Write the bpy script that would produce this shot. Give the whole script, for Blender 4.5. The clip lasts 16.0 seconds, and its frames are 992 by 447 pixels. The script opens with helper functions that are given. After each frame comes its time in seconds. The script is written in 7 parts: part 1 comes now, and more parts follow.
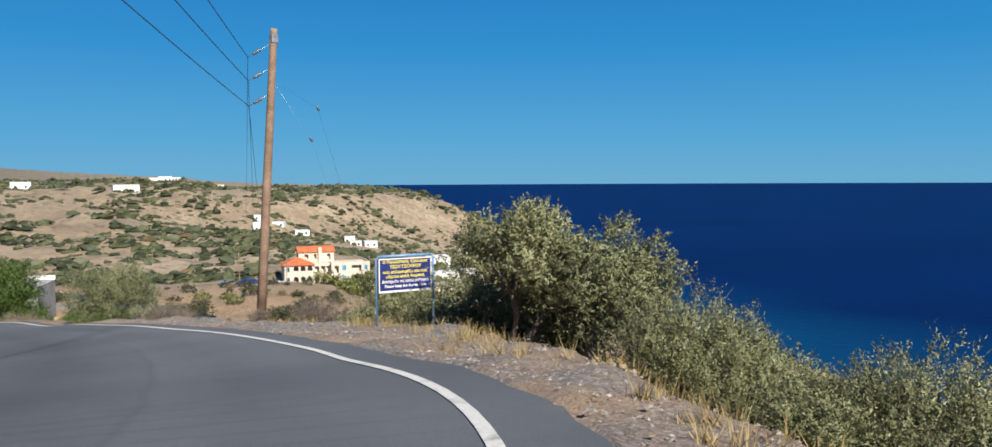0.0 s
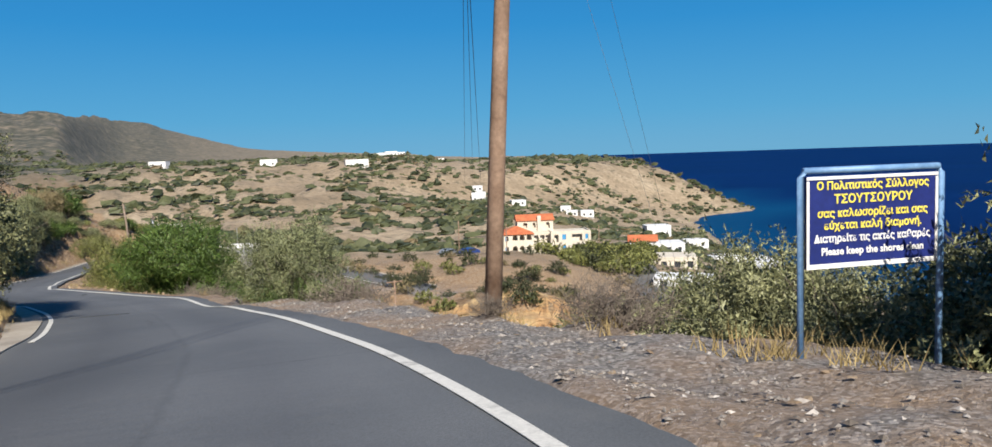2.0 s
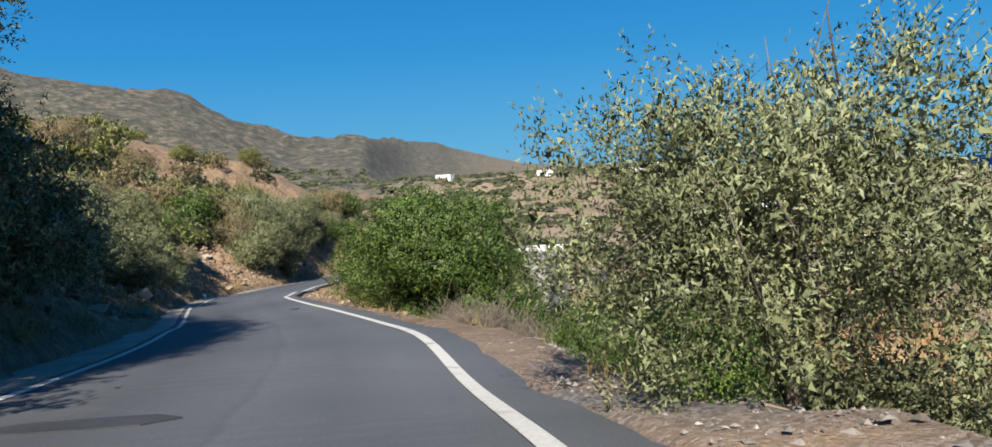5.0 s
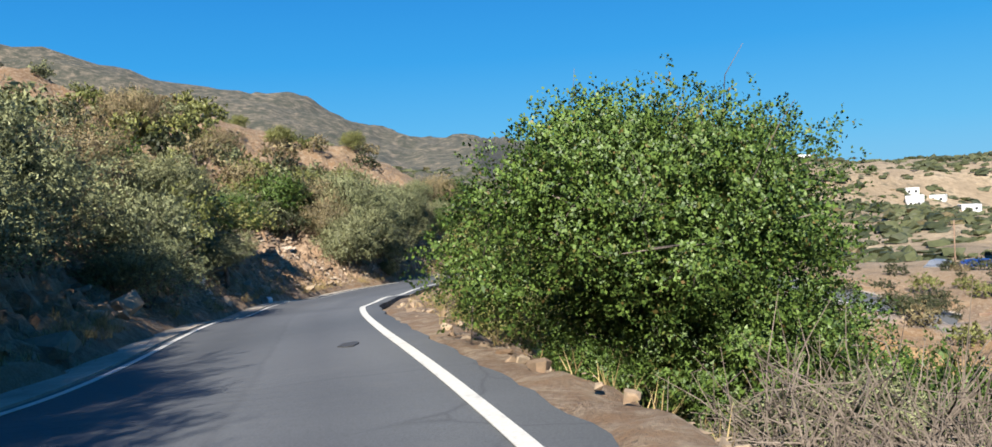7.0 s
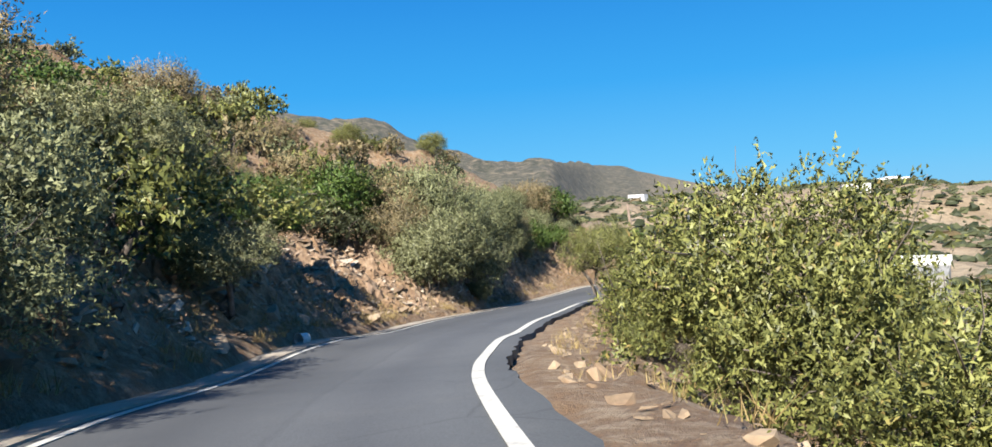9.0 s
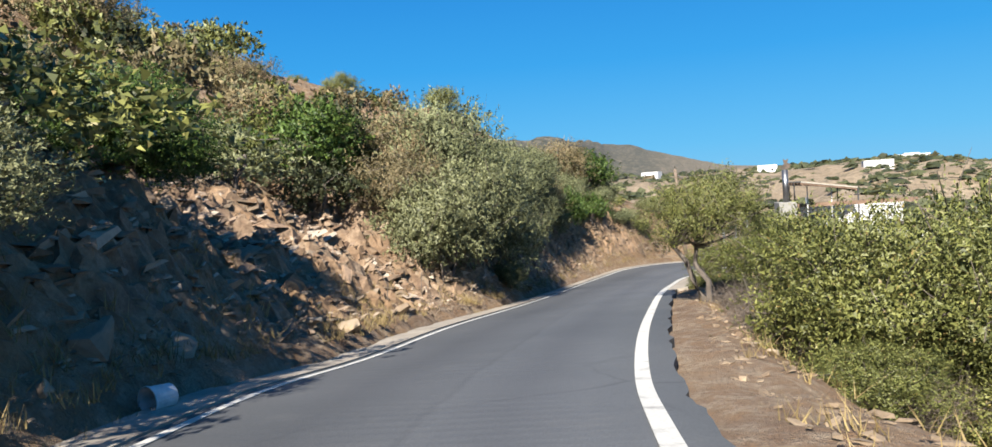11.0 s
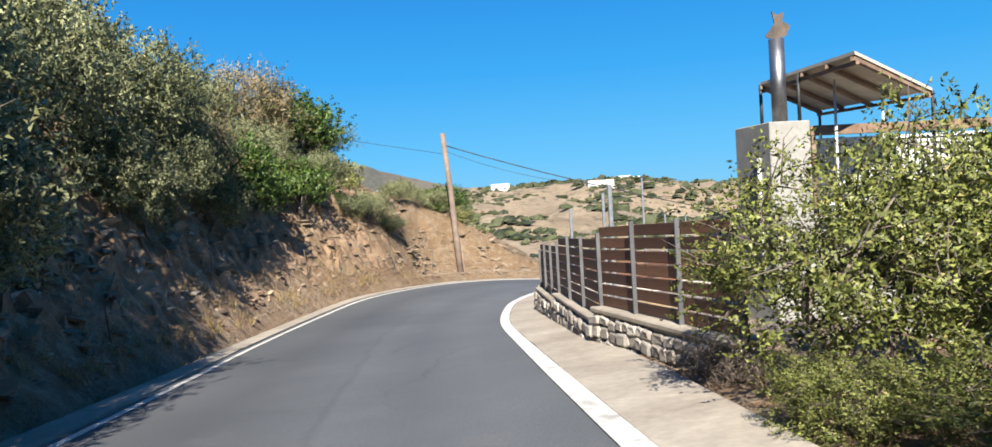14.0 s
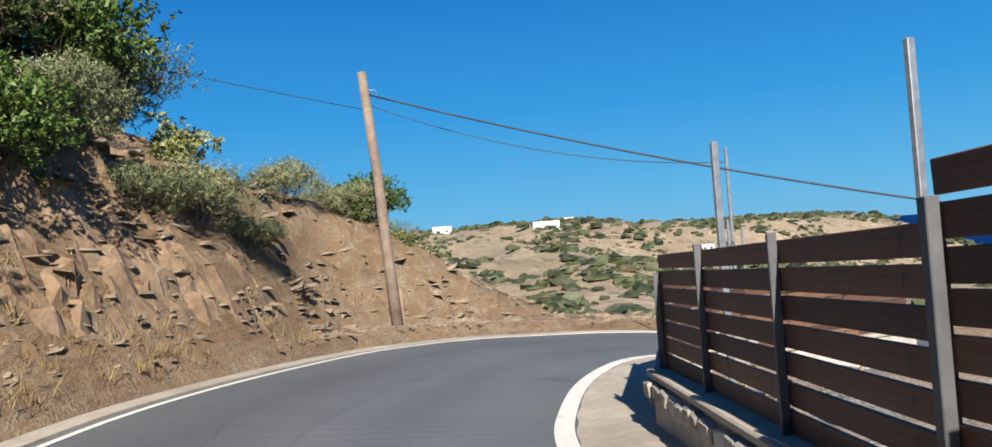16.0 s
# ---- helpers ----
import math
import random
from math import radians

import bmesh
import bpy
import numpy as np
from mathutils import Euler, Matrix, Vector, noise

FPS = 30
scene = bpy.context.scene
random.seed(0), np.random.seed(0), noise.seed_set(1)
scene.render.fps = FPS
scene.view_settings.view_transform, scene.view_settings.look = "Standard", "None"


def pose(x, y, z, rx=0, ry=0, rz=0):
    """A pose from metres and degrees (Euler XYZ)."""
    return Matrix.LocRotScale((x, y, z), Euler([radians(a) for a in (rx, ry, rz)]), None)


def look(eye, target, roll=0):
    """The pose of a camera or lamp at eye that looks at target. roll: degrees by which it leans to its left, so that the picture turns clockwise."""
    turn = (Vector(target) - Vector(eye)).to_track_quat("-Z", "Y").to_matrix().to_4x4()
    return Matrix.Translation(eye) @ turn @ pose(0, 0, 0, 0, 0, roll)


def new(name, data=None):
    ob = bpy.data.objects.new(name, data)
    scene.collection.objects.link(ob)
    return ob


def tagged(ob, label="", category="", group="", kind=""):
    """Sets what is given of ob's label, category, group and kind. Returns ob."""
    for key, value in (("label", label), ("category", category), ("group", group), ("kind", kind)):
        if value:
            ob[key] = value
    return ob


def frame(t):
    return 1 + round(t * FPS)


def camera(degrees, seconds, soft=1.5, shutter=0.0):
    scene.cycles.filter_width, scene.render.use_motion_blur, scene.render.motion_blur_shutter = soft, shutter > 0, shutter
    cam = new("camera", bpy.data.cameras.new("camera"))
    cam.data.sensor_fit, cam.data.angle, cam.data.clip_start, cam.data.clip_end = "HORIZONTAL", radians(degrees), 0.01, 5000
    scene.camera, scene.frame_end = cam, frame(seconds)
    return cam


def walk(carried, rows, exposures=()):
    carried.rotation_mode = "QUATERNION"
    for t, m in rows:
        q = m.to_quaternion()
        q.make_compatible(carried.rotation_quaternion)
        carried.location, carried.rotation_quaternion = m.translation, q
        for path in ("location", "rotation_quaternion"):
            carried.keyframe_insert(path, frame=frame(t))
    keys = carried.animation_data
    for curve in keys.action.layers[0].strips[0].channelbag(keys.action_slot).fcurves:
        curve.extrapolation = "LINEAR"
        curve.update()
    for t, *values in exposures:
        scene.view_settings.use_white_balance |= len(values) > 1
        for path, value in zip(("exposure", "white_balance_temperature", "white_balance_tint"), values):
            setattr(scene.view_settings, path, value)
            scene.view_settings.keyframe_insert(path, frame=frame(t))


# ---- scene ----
cam = camera(64.75, 16.0, soft=1.5)

PATH = [
    (0, pose(0.082, 0.008, 1.384, 86.82, 0.30, -47.32)),
    (0.5, pose(1.824, 2.581, 1.027, 85.36, 0.85, -44.12)),
    (1, pose(3.397, 5.183, 0.610, 85.31, 1.16, -41.37)),
    (1.5, pose(4.821, 7.832, 0.176, 85.20, 1.40, -37.29)),
    (2, pose(6.079, 10.591, -0.247, 84.98, 1.93, -31.92)),
    (2.5, pose(7.059, 13.324, -0.597, 84.95, 2.23, -27.89)),
    (3, pose(7.909, 16.229, -1.043, 85.19, 2.66, -24.03)),
    (3.5, pose(8.524, 19.237, -1.515, 85.60, 2.93, -20.50)),
    (4, pose(9.060, 22.216, -1.888, 86.12, 3.01, -17.81)),
    (4.2, pose(9.170, 23.361, -2.048, 86.22, 3.12, -16.48)),
    (6.3, pose(10.176, 35.604, -3.525, 87.33, 3.49, -6.92)),
    (6.5, pose(10.120, 36.843, -3.639, 87.19, 3.49, -5.92)),
    (7, pose(9.903, 39.888, -3.956, 87.24, 3.63, -4.20)),
    (7.5, pose(9.572, 42.991, -4.282, 88.16, 3.53, -2.94)),
    (8, pose(9.207, 46.125, -4.597, 88.62, 3.73, -1.28)),
    (8.5, pose(8.706, 49.123, -4.884, 89.26, 3.63, 0.55)),
    (8.7, pose(8.493, 50.341, -5.014, 89.41, 3.56, 0.87)),
    (10.8, pose(7.072, 61.258, -5.786, 88.34, 3.73, 2.15)),
    (11, pose(6.936, 62.595, -5.949, 87.99, 3.72, 1.83)),
    (11.5, pose(6.807, 66.192, -6.355, 87.69, 3.67, -1.97)),
    (12, pose(6.886, 70.114, -6.707, 87.75, 3.52, -7.49)),
    (12.5, pose(7.303, 73.987, -7.136, 87.94, 3.75, -11.85)),
    (13, pose(7.967, 77.564, -7.434, 88.10, 3.72, -14.59)),
    (13.5, pose(8.759, 81.295, -7.736, 88.27, 3.65, -16.34)),
    (14, pose(9.638, 85.155, -8.028, 88.36, 3.44, -17.50)),
    (14.5, pose(10.631, 88.880, -8.343, 88.68, 3.43, -18.17)),
    (15, pose(11.631, 92.916, -8.634, 88.71, 3.31, -19.35)),
    (15.5, pose(12.676, 96.753, -8.935, 90.47, 3.38, -20.54)),
    (16, pose(13.752, 100.477, -9.271, 91.39, 4.24, -21.83)),
]
walk(cam, PATH, [(0.0, 0.95), (4.0, 1.0), (6.5, 1.27), (8.0, 1.50), (8.7, 1.50), (10.8, 1.41), (11.5, 1.42), (12.2, 1.37), (13.2, 1.34), (14.0, 1.52), (15.0, 1.40), (16.0, 1.20)])

# ---- light: clear morning sky, sun behind the start of the drive ----
SUN_EL, SUN_AZ = 38.0, 196.0          # degrees; azimuth clockwise from +y
sun_way = Vector((math.sin(radians(SUN_AZ)) * math.cos(radians(SUN_EL)), math.cos(radians(SUN_AZ)) * math.cos(radians(SUN_EL)), math.sin(radians(SUN_EL))))
world = bpy.data.worlds.new("sky")
scene.world = world
world.use_nodes = True
wn, wl = world.node_tree.nodes, world.node_tree.links
wn.clear()
sky = wn.new("ShaderNodeTexSky")
sky.sky_type = "NISHITA"
sky.sun_disc = False
sky.sun_elevation, sky.sun_rotation = radians(SUN_EL), radians(SUN_AZ)
sky.altitude, sky.air_density, sky.dust_density, sky.ozone_density = 60, 1.0, 0.3, 3.0
# the clear deep blue of a dry morning: the sky texture, cooled by a smooth gradient from horizon to zenith
geo = wn.new("ShaderNodeTexCoord")
sep = wn.new("ShaderNodeSeparateXYZ")
wl.new(geo.outputs["Generated"], sep.inputs[0])
grad = wn.new("ShaderNodeValToRGB")
ge = grad.color_ramp.elements
while len(ge) < 5:
    ge.new(0.5)
for k, (pos, col) in enumerate([(0.0, (0.135, 0.430, 0.690)), (0.05, (0.080, 0.390, 0.700)), (0.16, (0.022, 0.285, 0.660)), (0.30, (0.008, 0.185, 0.560)), (1.0, (0.006, 0.090, 0.340))]):
    ge[k].position, ge[k].color = pos, (*col, 1.0)
wl.new(sep.outputs["Z"], grad.inputs[0])
dim = wn.new("ShaderNodeVectorMath")
dim.operation = "SCALE"
dim.inputs[3].default_value = 0.07
wl.new(sky.outputs[0], dim.inputs[0])
blend = wn.new("ShaderNodeMix")
blend.data_type = "RGBA"
blend.inputs[0].default_value = 0.93
wl.new(dim.outputs[0], blend.inputs[6])
wl.new(grad.outputs[0], blend.inputs[7])
bg = wn.new("ShaderNodeBackground")
bg.inputs["Strength"].default_value = 0.50
out = wn.new("ShaderNodeOutputWorld")
wl.new(blend.outputs[2], bg.inputs["Color"])
wl.new(bg.outputs[0], out.inputs["Surface"])
sun = new("sun", bpy.data.lights.new("sun", "SUN"))
sun.data.energy, sun.data.angle, sun.data.color = 5.0, radians(0.5), (1.0, 0.95, 0.87)
sun.matrix_world = look(sun_way * 100, (0, 0, 0))

# ---- materials ----
def material(name, rough=0.85, metal=0.0):
    m = bpy.data.materials.new(name)
    m.use_nodes = True
    b = m.node_tree.nodes["Principled BSDF"]
    b.inputs["Roughness"].default_value = rough
    b.inputs["Metallic"].default_value = metal
    return m, m.node_tree.nodes, m.node_tree.links, b


def coords(n, l, obj=True):
    c = n.new("ShaderNodeTexCoord")
    return c.outputs["Object" if obj else "Generated"]


def noise_node(n, l, vec, scale, detail=6.0, rough=0.6):
    t = n.new("ShaderNodeTexNoise")
    t.inputs["Scale"].default_value, t.inputs["Detail"].default_value, t.inputs["Roughness"].default_value = scale, detail, rough
    if vec is not None:
        l.new(vec, t.inputs["Vector"])
    return t.outputs["Fac"]


def ramp(n, l, fac, stops):
    r = n.new("ShaderNodeValToRGB")
    e = r.color_ramp.elements
    while len(e) < len(stops):
        e.new(0.5)
    for k, (p, c) in enumerate(stops):
        e[k].position = p
        e[k].color = (*c, 1.0) if len(c) == 3 else c
    l.new(fac, r.inputs[0])
    return r.outputs[0]


def mix(n, l, fac, a, b, mode="MIX"):
    x = n.new("ShaderNodeMix")
    x.data_type, x.blend_type = "RGBA", mode
    for sock, v in ((x.inputs[0], fac), (x.inputs[6], a), (x.inputs[7], b)):
        if isinstance(v, (int, float)):
            sock.default_value = v
        elif isinstance(v, tuple):
            sock.default_value = (*v, 1.0)
        else:
            l.new(v, sock)
    return x.outputs[2]


def bump(n, l, b, height, strength, dist):
    x = n.new("ShaderNodeBump")
    x.inputs["Strength"].default_value, x.inputs["Distance"].default_value = strength, dist
    l.new(height, x.inputs["Height"])
    l.new(x.outputs[0], b.inputs["Normal"])


def two_tone(name, dark, light, scale, rough=0.85, fine=8.0, relief=0.02, metal=0.0, lo=0.3, hi=0.7):
    """A surface with stains at one scale and grain at a finer one."""
    m, n, l, b = material(name, rough, metal)
    v = coords(n, l)
    big = noise_node(n, l, v, scale)
    small = noise_node(n, l, v, scale * fine, 8.0, 0.7)
    base = ramp(n, l, big, [(lo, dark), (hi, light)])
    grain = ramp(n, l, small, [(0.25, (0.62, 0.62, 0.62)), (0.75, (1.2, 1.2, 1.2))])
    l.new(mix(n, l, 0.75, base, grain, "MULTIPLY"), b.inputs["Base Color"])
    bump(n, l, b, small, 0.5, relief)
    return m


def leaf_material(name, dark, light, dry=None, rough=0.5, through_light=0.14):
    """Leaves: every one its own shade between two greens, some of them dry; a little light comes through."""
    m, n, l, b = material(name, rough)
    g = n.new("ShaderNodeNewGeometry")
    stops = [(0.0, dark), (0.8, light)]
    if dry:
        stops = [(0.0, dark), (0.78, light), (0.93, light), (1.0, dry)]
    c = ramp(n, l, g.outputs["Random Per Island"], stops)
    v = coords(n, l)
    patch = ramp(n, l, noise_node(n, l, v, 0.9, 3.0), [(0.3, (0.72, 0.72, 0.70)), (0.7, (1.25, 1.22, 1.15))])
    c = mix(n, l, 0.9, c, patch, "MULTIPLY")
    o = n.new("ShaderNodeObjectInfo")
    shade = ramp(n, l, o.outputs["Random"], [(0.0, (0.82, 0.84, 0.8)), (1.0, (1.15, 1.12, 1.1))])
    c = mix(n, l, 1.0, c, shade, "MULTIPLY")
    l.new(c, b.inputs["Base Color"])
    b.inputs["Specular IOR Level"].default_value = 0.3
    t = n.new("ShaderNodeBsdfTranslucent")
    l.new(c, t.inputs["Color"])
    a = n.new("ShaderNodeMixShader")
    a.inputs[0].default_value = through_light
    l.new(b.outputs[0], a.inputs[1])
    l.new(t.outputs[0], a.inputs[2])
    l.new(a.outputs[0], n["Material Output"].inputs["Surface"])
    return m


def ground_material():
    """Soil and rock of the slopes: ochre earth, pale stony patches, dry grass; grey chippings on the verges."""
    m, n, l, b = material("ground_soil", 0.95)
    v = coords(n, l)
    big = noise_node(n, l, v, 0.035, 5.0, 0.6)
    mid = noise_node(n, l, v, 0.35, 6.0, 0.65)
    fine = noise_node(n, l, v, 3.2, 8.0, 0.7)
    grain = noise_node(n, l, v, 24.0, 4.0, 0.7)
    earth = ramp(n, l, mid, [(0.25, (0.130, 0.066, 0.030)), (0.5, (0.250, 0.142, 0.066)), (0.75, (0.340, 0.230, 0.128))])
    stone = ramp(n, l, fine, [(0.3, (0.120, 0.080, 0.048)), (0.6, (0.370, 0.275, 0.178))])
    near = mix(n, l, ramp(n, l, fine, [(0.42, (0, 0, 0)), (0.62, (1, 1, 1))]), earth, stone)
    hill = ramp(n, l, big, [(0.3, (0.190, 0.140, 0.086)), (0.5, (0.300, 0.226, 0.142)), (0.7, (0.390, 0.310, 0.208))])
    hill = mix(n, l, ramp(n, l, mid, [(0.42, (0, 0, 0)), (0.62, (0.8, 0.8, 0.8))]), hill, (0.180, 0.132, 0.080))
    tuft = noise_node(n, l, v, 0.16, 6.0, 0.72)
    hill = mix(n, l, ramp(n, l, tuft, [(0.56, (0, 0, 0)), (0.61, (0.65, 0.65, 0.65))]), hill, (0.062, 0.056, 0.032))
    at = n.new("ShaderNodeAttribute")
    at.attribute_name = "far"
    c = mix(n, l, at.outputs["Fac"], near, hill)
    # beds of ochre marl, nearly level, seen where the terrace is washed out
    bent = n.new("ShaderNodeVectorMath")
    bent.operation = "MULTIPLY_ADD"
    bent.inputs[1].default_value = (0.05, 0.05, 1.1)
    wob = n.new("ShaderNodeTexNoise")
    wob.inputs["Scale"].default_value = 0.12
    l.new(v, wob.inputs["Vector"])
    l.new(v, bent.inputs[0])
    l.new(wob.outputs["Color"], bent.inputs[2])
    beds = ramp(n, l, noise_node(n, l, bent.outputs[0], 1.0, 5.0, 0.75), [(0.36, (0.139, 0.080, 0.035)), (0.42, (0.271, 0.179, 0.084)), (0.50, (0.205, 0.116, 0.049)), (0.54, (0.148, 0.086, 0.039)), (0.58, (0.303, 0.212, 0.108)), (0.70, (0.238, 0.153, 0.071))])
    am = n.new("ShaderNodeAttribute")
    am.attribute_name = "marl"
    beds = mix(n, l, ramp(n, l, mid, [(0.40, (0, 0, 0)), (0.58, (0.85, 0.85, 0.85))]), beds, near)
    c = mix(n, l, am.outputs["Fac"], c, beds)
    ag = n.new("ShaderNodeAttribute")
    ag.attribute_name = "scrub"
    scrub = ramp(n, l, noise_node(n, l, v, 0.07, 9.0, 0.78), [(0.42, (0.030, 0.033, 0.020)), (0.51, (0.064, 0.060, 0.040)), (0.60, (0.165, 0.130, 0.090))])
    c = mix(n, l, ag.outputs["Fac"], c, scrub)
    av = n.new("ShaderNodeAttribute")
    av.attribute_name = "verge"
    chip = n.new("ShaderNodeTexVoronoi")
    chip.inputs["Scale"].default_value = 26.0
    l.new(v, chip.inputs["Vector"])
    chips = ramp(n, l, chip.outputs["Color"], [(0.0, (0.050, 0.044, 0.038)), (0.5, (0.135, 0.122, 0.108)), (1.0, (0.330, 0.300, 0.270))])
    chips = mix(n, l, ramp(n, l, mid, [(0.42, (0, 0, 0)), (0.66, (0.75, 0.75, 0.75))]), chips, earth)
    c = mix(n, l, av.outputs["Fac"], c, chips)
    c = mix(n, l, 0.8, c, ramp(n, l, grain, [(0.25, (0.6, 0.6, 0.6)), (0.75, (1.25, 1.25, 1.25))]), "MULTIPLY")
    l.new(c, b.inputs["Base Color"])
    h = n.new("ShaderNodeMath")
    h.operation = "ADD"
    l.new(fine, h.inputs[0])
    l.new(grain, h.inputs[1])
    flat = n.new("ShaderNodeMath")
    flat.operation = "MULTIPLY_ADD"
    flat.inputs[1].default_value, flat.inputs[2].default_value = -0.8, 1.0
    l.new(av.outputs["Fac"], flat.inputs[0])
    hh = n.new("ShaderNodeMath")
    hh.operation = "MULTIPLY"
    l.new(h.outputs[0], hh.inputs[0])
    l.new(flat.outputs[0], hh.inputs[1])
    bump(n, l, b, hh.outputs[0], 0.9, 0.16)
    return m


def asphalt_material():
    """Worn grey asphalt: smoother wheel tracks, dusty edges, a seam and some cracks."""
    m, n, l, b = material("asphalt", 0.82)
    v = coords(n, l)
    worn = noise_node(n, l, v, 0.18, 4.0, 0.6)
    tone = ramp(n, l, worn, [(0.3, (0.058, 0.061, 0.064)), (0.7, (0.090, 0.092, 0.094))])
    at = n.new("ShaderNodeAttribute")
    at.attribute_name = "across"
    wav = n.new("ShaderNodeMath")
    wav.operation = "MULTIPLY_ADD"
    wav.inputs[1].default_value, wav.inputs[2].default_value = 0.05, -0.025
    l.new(noise_node(n, l, v, 0.35, 3.0, 0.6), wav.inputs[0])
    ax = n.new("ShaderNodeMath")
    l.new(at.outputs["Fac"], ax.inputs[0])
    l.new(wav.outputs[0], ax.inputs[1])
    lane = ramp(n, l, ax.outputs[0], [(0.0, (1.15, 1.10, 1.02)), (0.06, (0.86, 0.85, 0.83)), (0.17, (0.80, 0.80, 0.80)), (0.28, (0.70, 0.70, 0.71)), (0.42, (0.90, 0.90, 0.90)), (0.495, (0.96, 0.96, 0.96)), (0.505, (0.84, 0.84, 0.84)), (0.52, (1.04, 1.04, 1.04)), (0.66, (0.90, 0.90, 0.91)), (0.80, (1.10, 1.10, 1.09)), (0.90, (1.06, 1.06, 1.04)), (1.0, (0.92, 0.92, 0.90))])
    c = mix(n, l, 1.0, tone, lane, "MULTIPLY")
    grit = noise_node(n, l, v, 60.0, 3.0, 0.8)
    c = mix(n, l, 0.8, c, ramp(n, l, grit, [(0.3, (0.55, 0.55, 0.55)), (0.7, (1.45, 1.45, 1.45))]), "MULTIPLY")
    patch = noise_node(n, l, v, 1.3, 8.0, 0.7)
    c = mix(n, l, ramp(n, l, patch, [(0.56, (0, 0, 0)), (0.75, (0.30, 0.30, 0.30))]), c, (0.125, 0.12, 0.11))
    # long wandering cracks, only here and there
    warp = n.new("ShaderNodeTexNoise")
    warp.inputs["Scale"].default_value, warp.inputs["Detail"].default_value = 0.9, 6.0
    l.new(v, warp.inputs["Vector"])
    add = n.new("ShaderNodeVectorMath")
    add.operation = "MULTIPLY_ADD"
    add.inputs[1].default_value = (0.7, 0.7, 0.0)
    l.new(warp.outputs["Color"], add.inputs[0])
    l.new(v, add.inputs[2])
    net = n.new("ShaderNodeTexVoronoi")
    net.feature = "DISTANCE_TO_EDGE"
    net.inputs["Scale"].default_value = 0.28
    l.new(add.outputs[0], net.inputs["Vector"])
    line = ramp(n, l, net.outputs["Distance"], [(0.0, (0.42, 0.42, 0.42)), (0.003, (0.25, 0.25, 0.25)), (0.006, (0, 0, 0))])
    here = ramp(n, l, noise_node(n, l, v, 0.11, 2.0, 0.5), [(0.50, (0, 0, 0)), (0.58, (1, 1, 1))])
    c = mix(n, l, mix(n, l, 1.0, line, here, "MULTIPLY"), c, (0.022, 0.022, 0.023))
    l.new(c, b.inputs["Base Color"])
    bump(n, l, b, grit, 0.35, 0.008)
    return m


def sea_material():
    m, n, l, b = material("sea_water", 0.5)
    v = coords(n, l)
    t = noise_node(n, l, v, 0.0035, 5.0, 0.6)
    c = ramp(n, l, t, [(0.3, (0.0005, 0.0062, 0.043)), (0.7, (0.0006, 0.0098, 0.062))])
    a = n.new("ShaderNodeAttribute")
    a.attribute_name = "shallow"
    c = mix(n, l, a.outputs["Fac"], c, (0.002, 0.048, 0.115))
    l.new(c, b.inputs["Base Color"])
    b.inputs["Specular IOR Level"].default_value = 0.02
    bump(n, l, b, noise_node(n, l, v, 0.25, 6.0, 0.6), 0.5, 0.6)
    return m


def rock_face_material():
    """Ochre marl and brown limestone: every bed its own tone, dark in the joints, dusty on top."""
    m, n, l, b = material("rock_face", 0.95)
    v = coords(n, l)
    big = noise_node(n, l, v, 0.22, 4.0, 0.6)
    mid = noise_node(n, l, v, 1.5, 8.0, 0.7)
    fine = noise_node(n, l, v, 9.0, 8.0, 0.75)
    c = ramp(n, l, mid, [(0.30, (0.080, 0.050, 0.032)), (0.46, (0.175, 0.115, 0.072)), (0.60, (0.265, 0.190, 0.125)), (0.75, (0.340, 0.270, 0.195))])
    c = mix(n, l, ramp(n, l, big, [(0.42, (0, 0, 0)), (0.66, (0.6, 0.6, 0.6))]), c, (0.250, 0.145, 0.065))
    c = mix(n, l, 0.85, c, ramp(n, l, fine, [(0.28, (0.50, 0.48, 0.46)), (0.72, (1.30, 1.28, 1.24))]), "MULTIPLY")
    l.new(c, b.inputs["Base Color"])
    bump(n, l, b, fine, 0.8, 0.06)
    return m


def marl_material():
    """Yellow and red marl in nearly level beds, cracked along them."""
    m, n, l, b = material("marl", 0.95)
    v = coords(n, l)
    bent = n.new("ShaderNodeVectorMath")
    bent.operation = "MULTIPLY_ADD"
    bent.inputs[1].default_value = (0.045, 0.045, 1.0)
    wob = n.new("ShaderNodeTexNoise")
    wob.inputs["Scale"].default_value = 0.10
    l.new(v, wob.inputs["Vector"])
    l.new(v, bent.inputs[0])
    l.new(wob.outputs["Color"], bent.inputs[2])
    layers = noise_node(n, l, bent.outputs[0], 1.3, 6.0, 0.75)
    c = ramp(n, l, layers, [(0.34, (0.180, 0.095, 0.040)), (0.42, (0.330, 0.215, 0.095)), (0.485, (0.300, 0.180, 0.078)), (0.493, (0.110, 0.062, 0.032)), (0.50, (0.340, 0.235, 0.110)), (0.62, (0.390, 0.290, 0.150)), (0.72, (0.260, 0.150, 0.070))])
    big = noise_node(n, l, v, 0.055, 4.0, 0.6)
    c = mix(n, l, ramp(n, l, big, [(0.46, (0, 0, 0)), (0.60, (0.8, 0.8, 0.8))]), c, (0.235, 0.118, 0.052))
    fine = noise_node(n, l, v, 2.2, 9.0, 0.75)
    c = mix(n, l, 0.8, c, ramp(n, l, fine, [(0.30, (0.55, 0.53, 0.50)), (0.70, (1.25, 1.24, 1.20))]), "MULTIPLY")
    l.new(c, b.inputs["Base Color"])
    bump(n, l, b, fine, 0.7, 0.15)
    return m


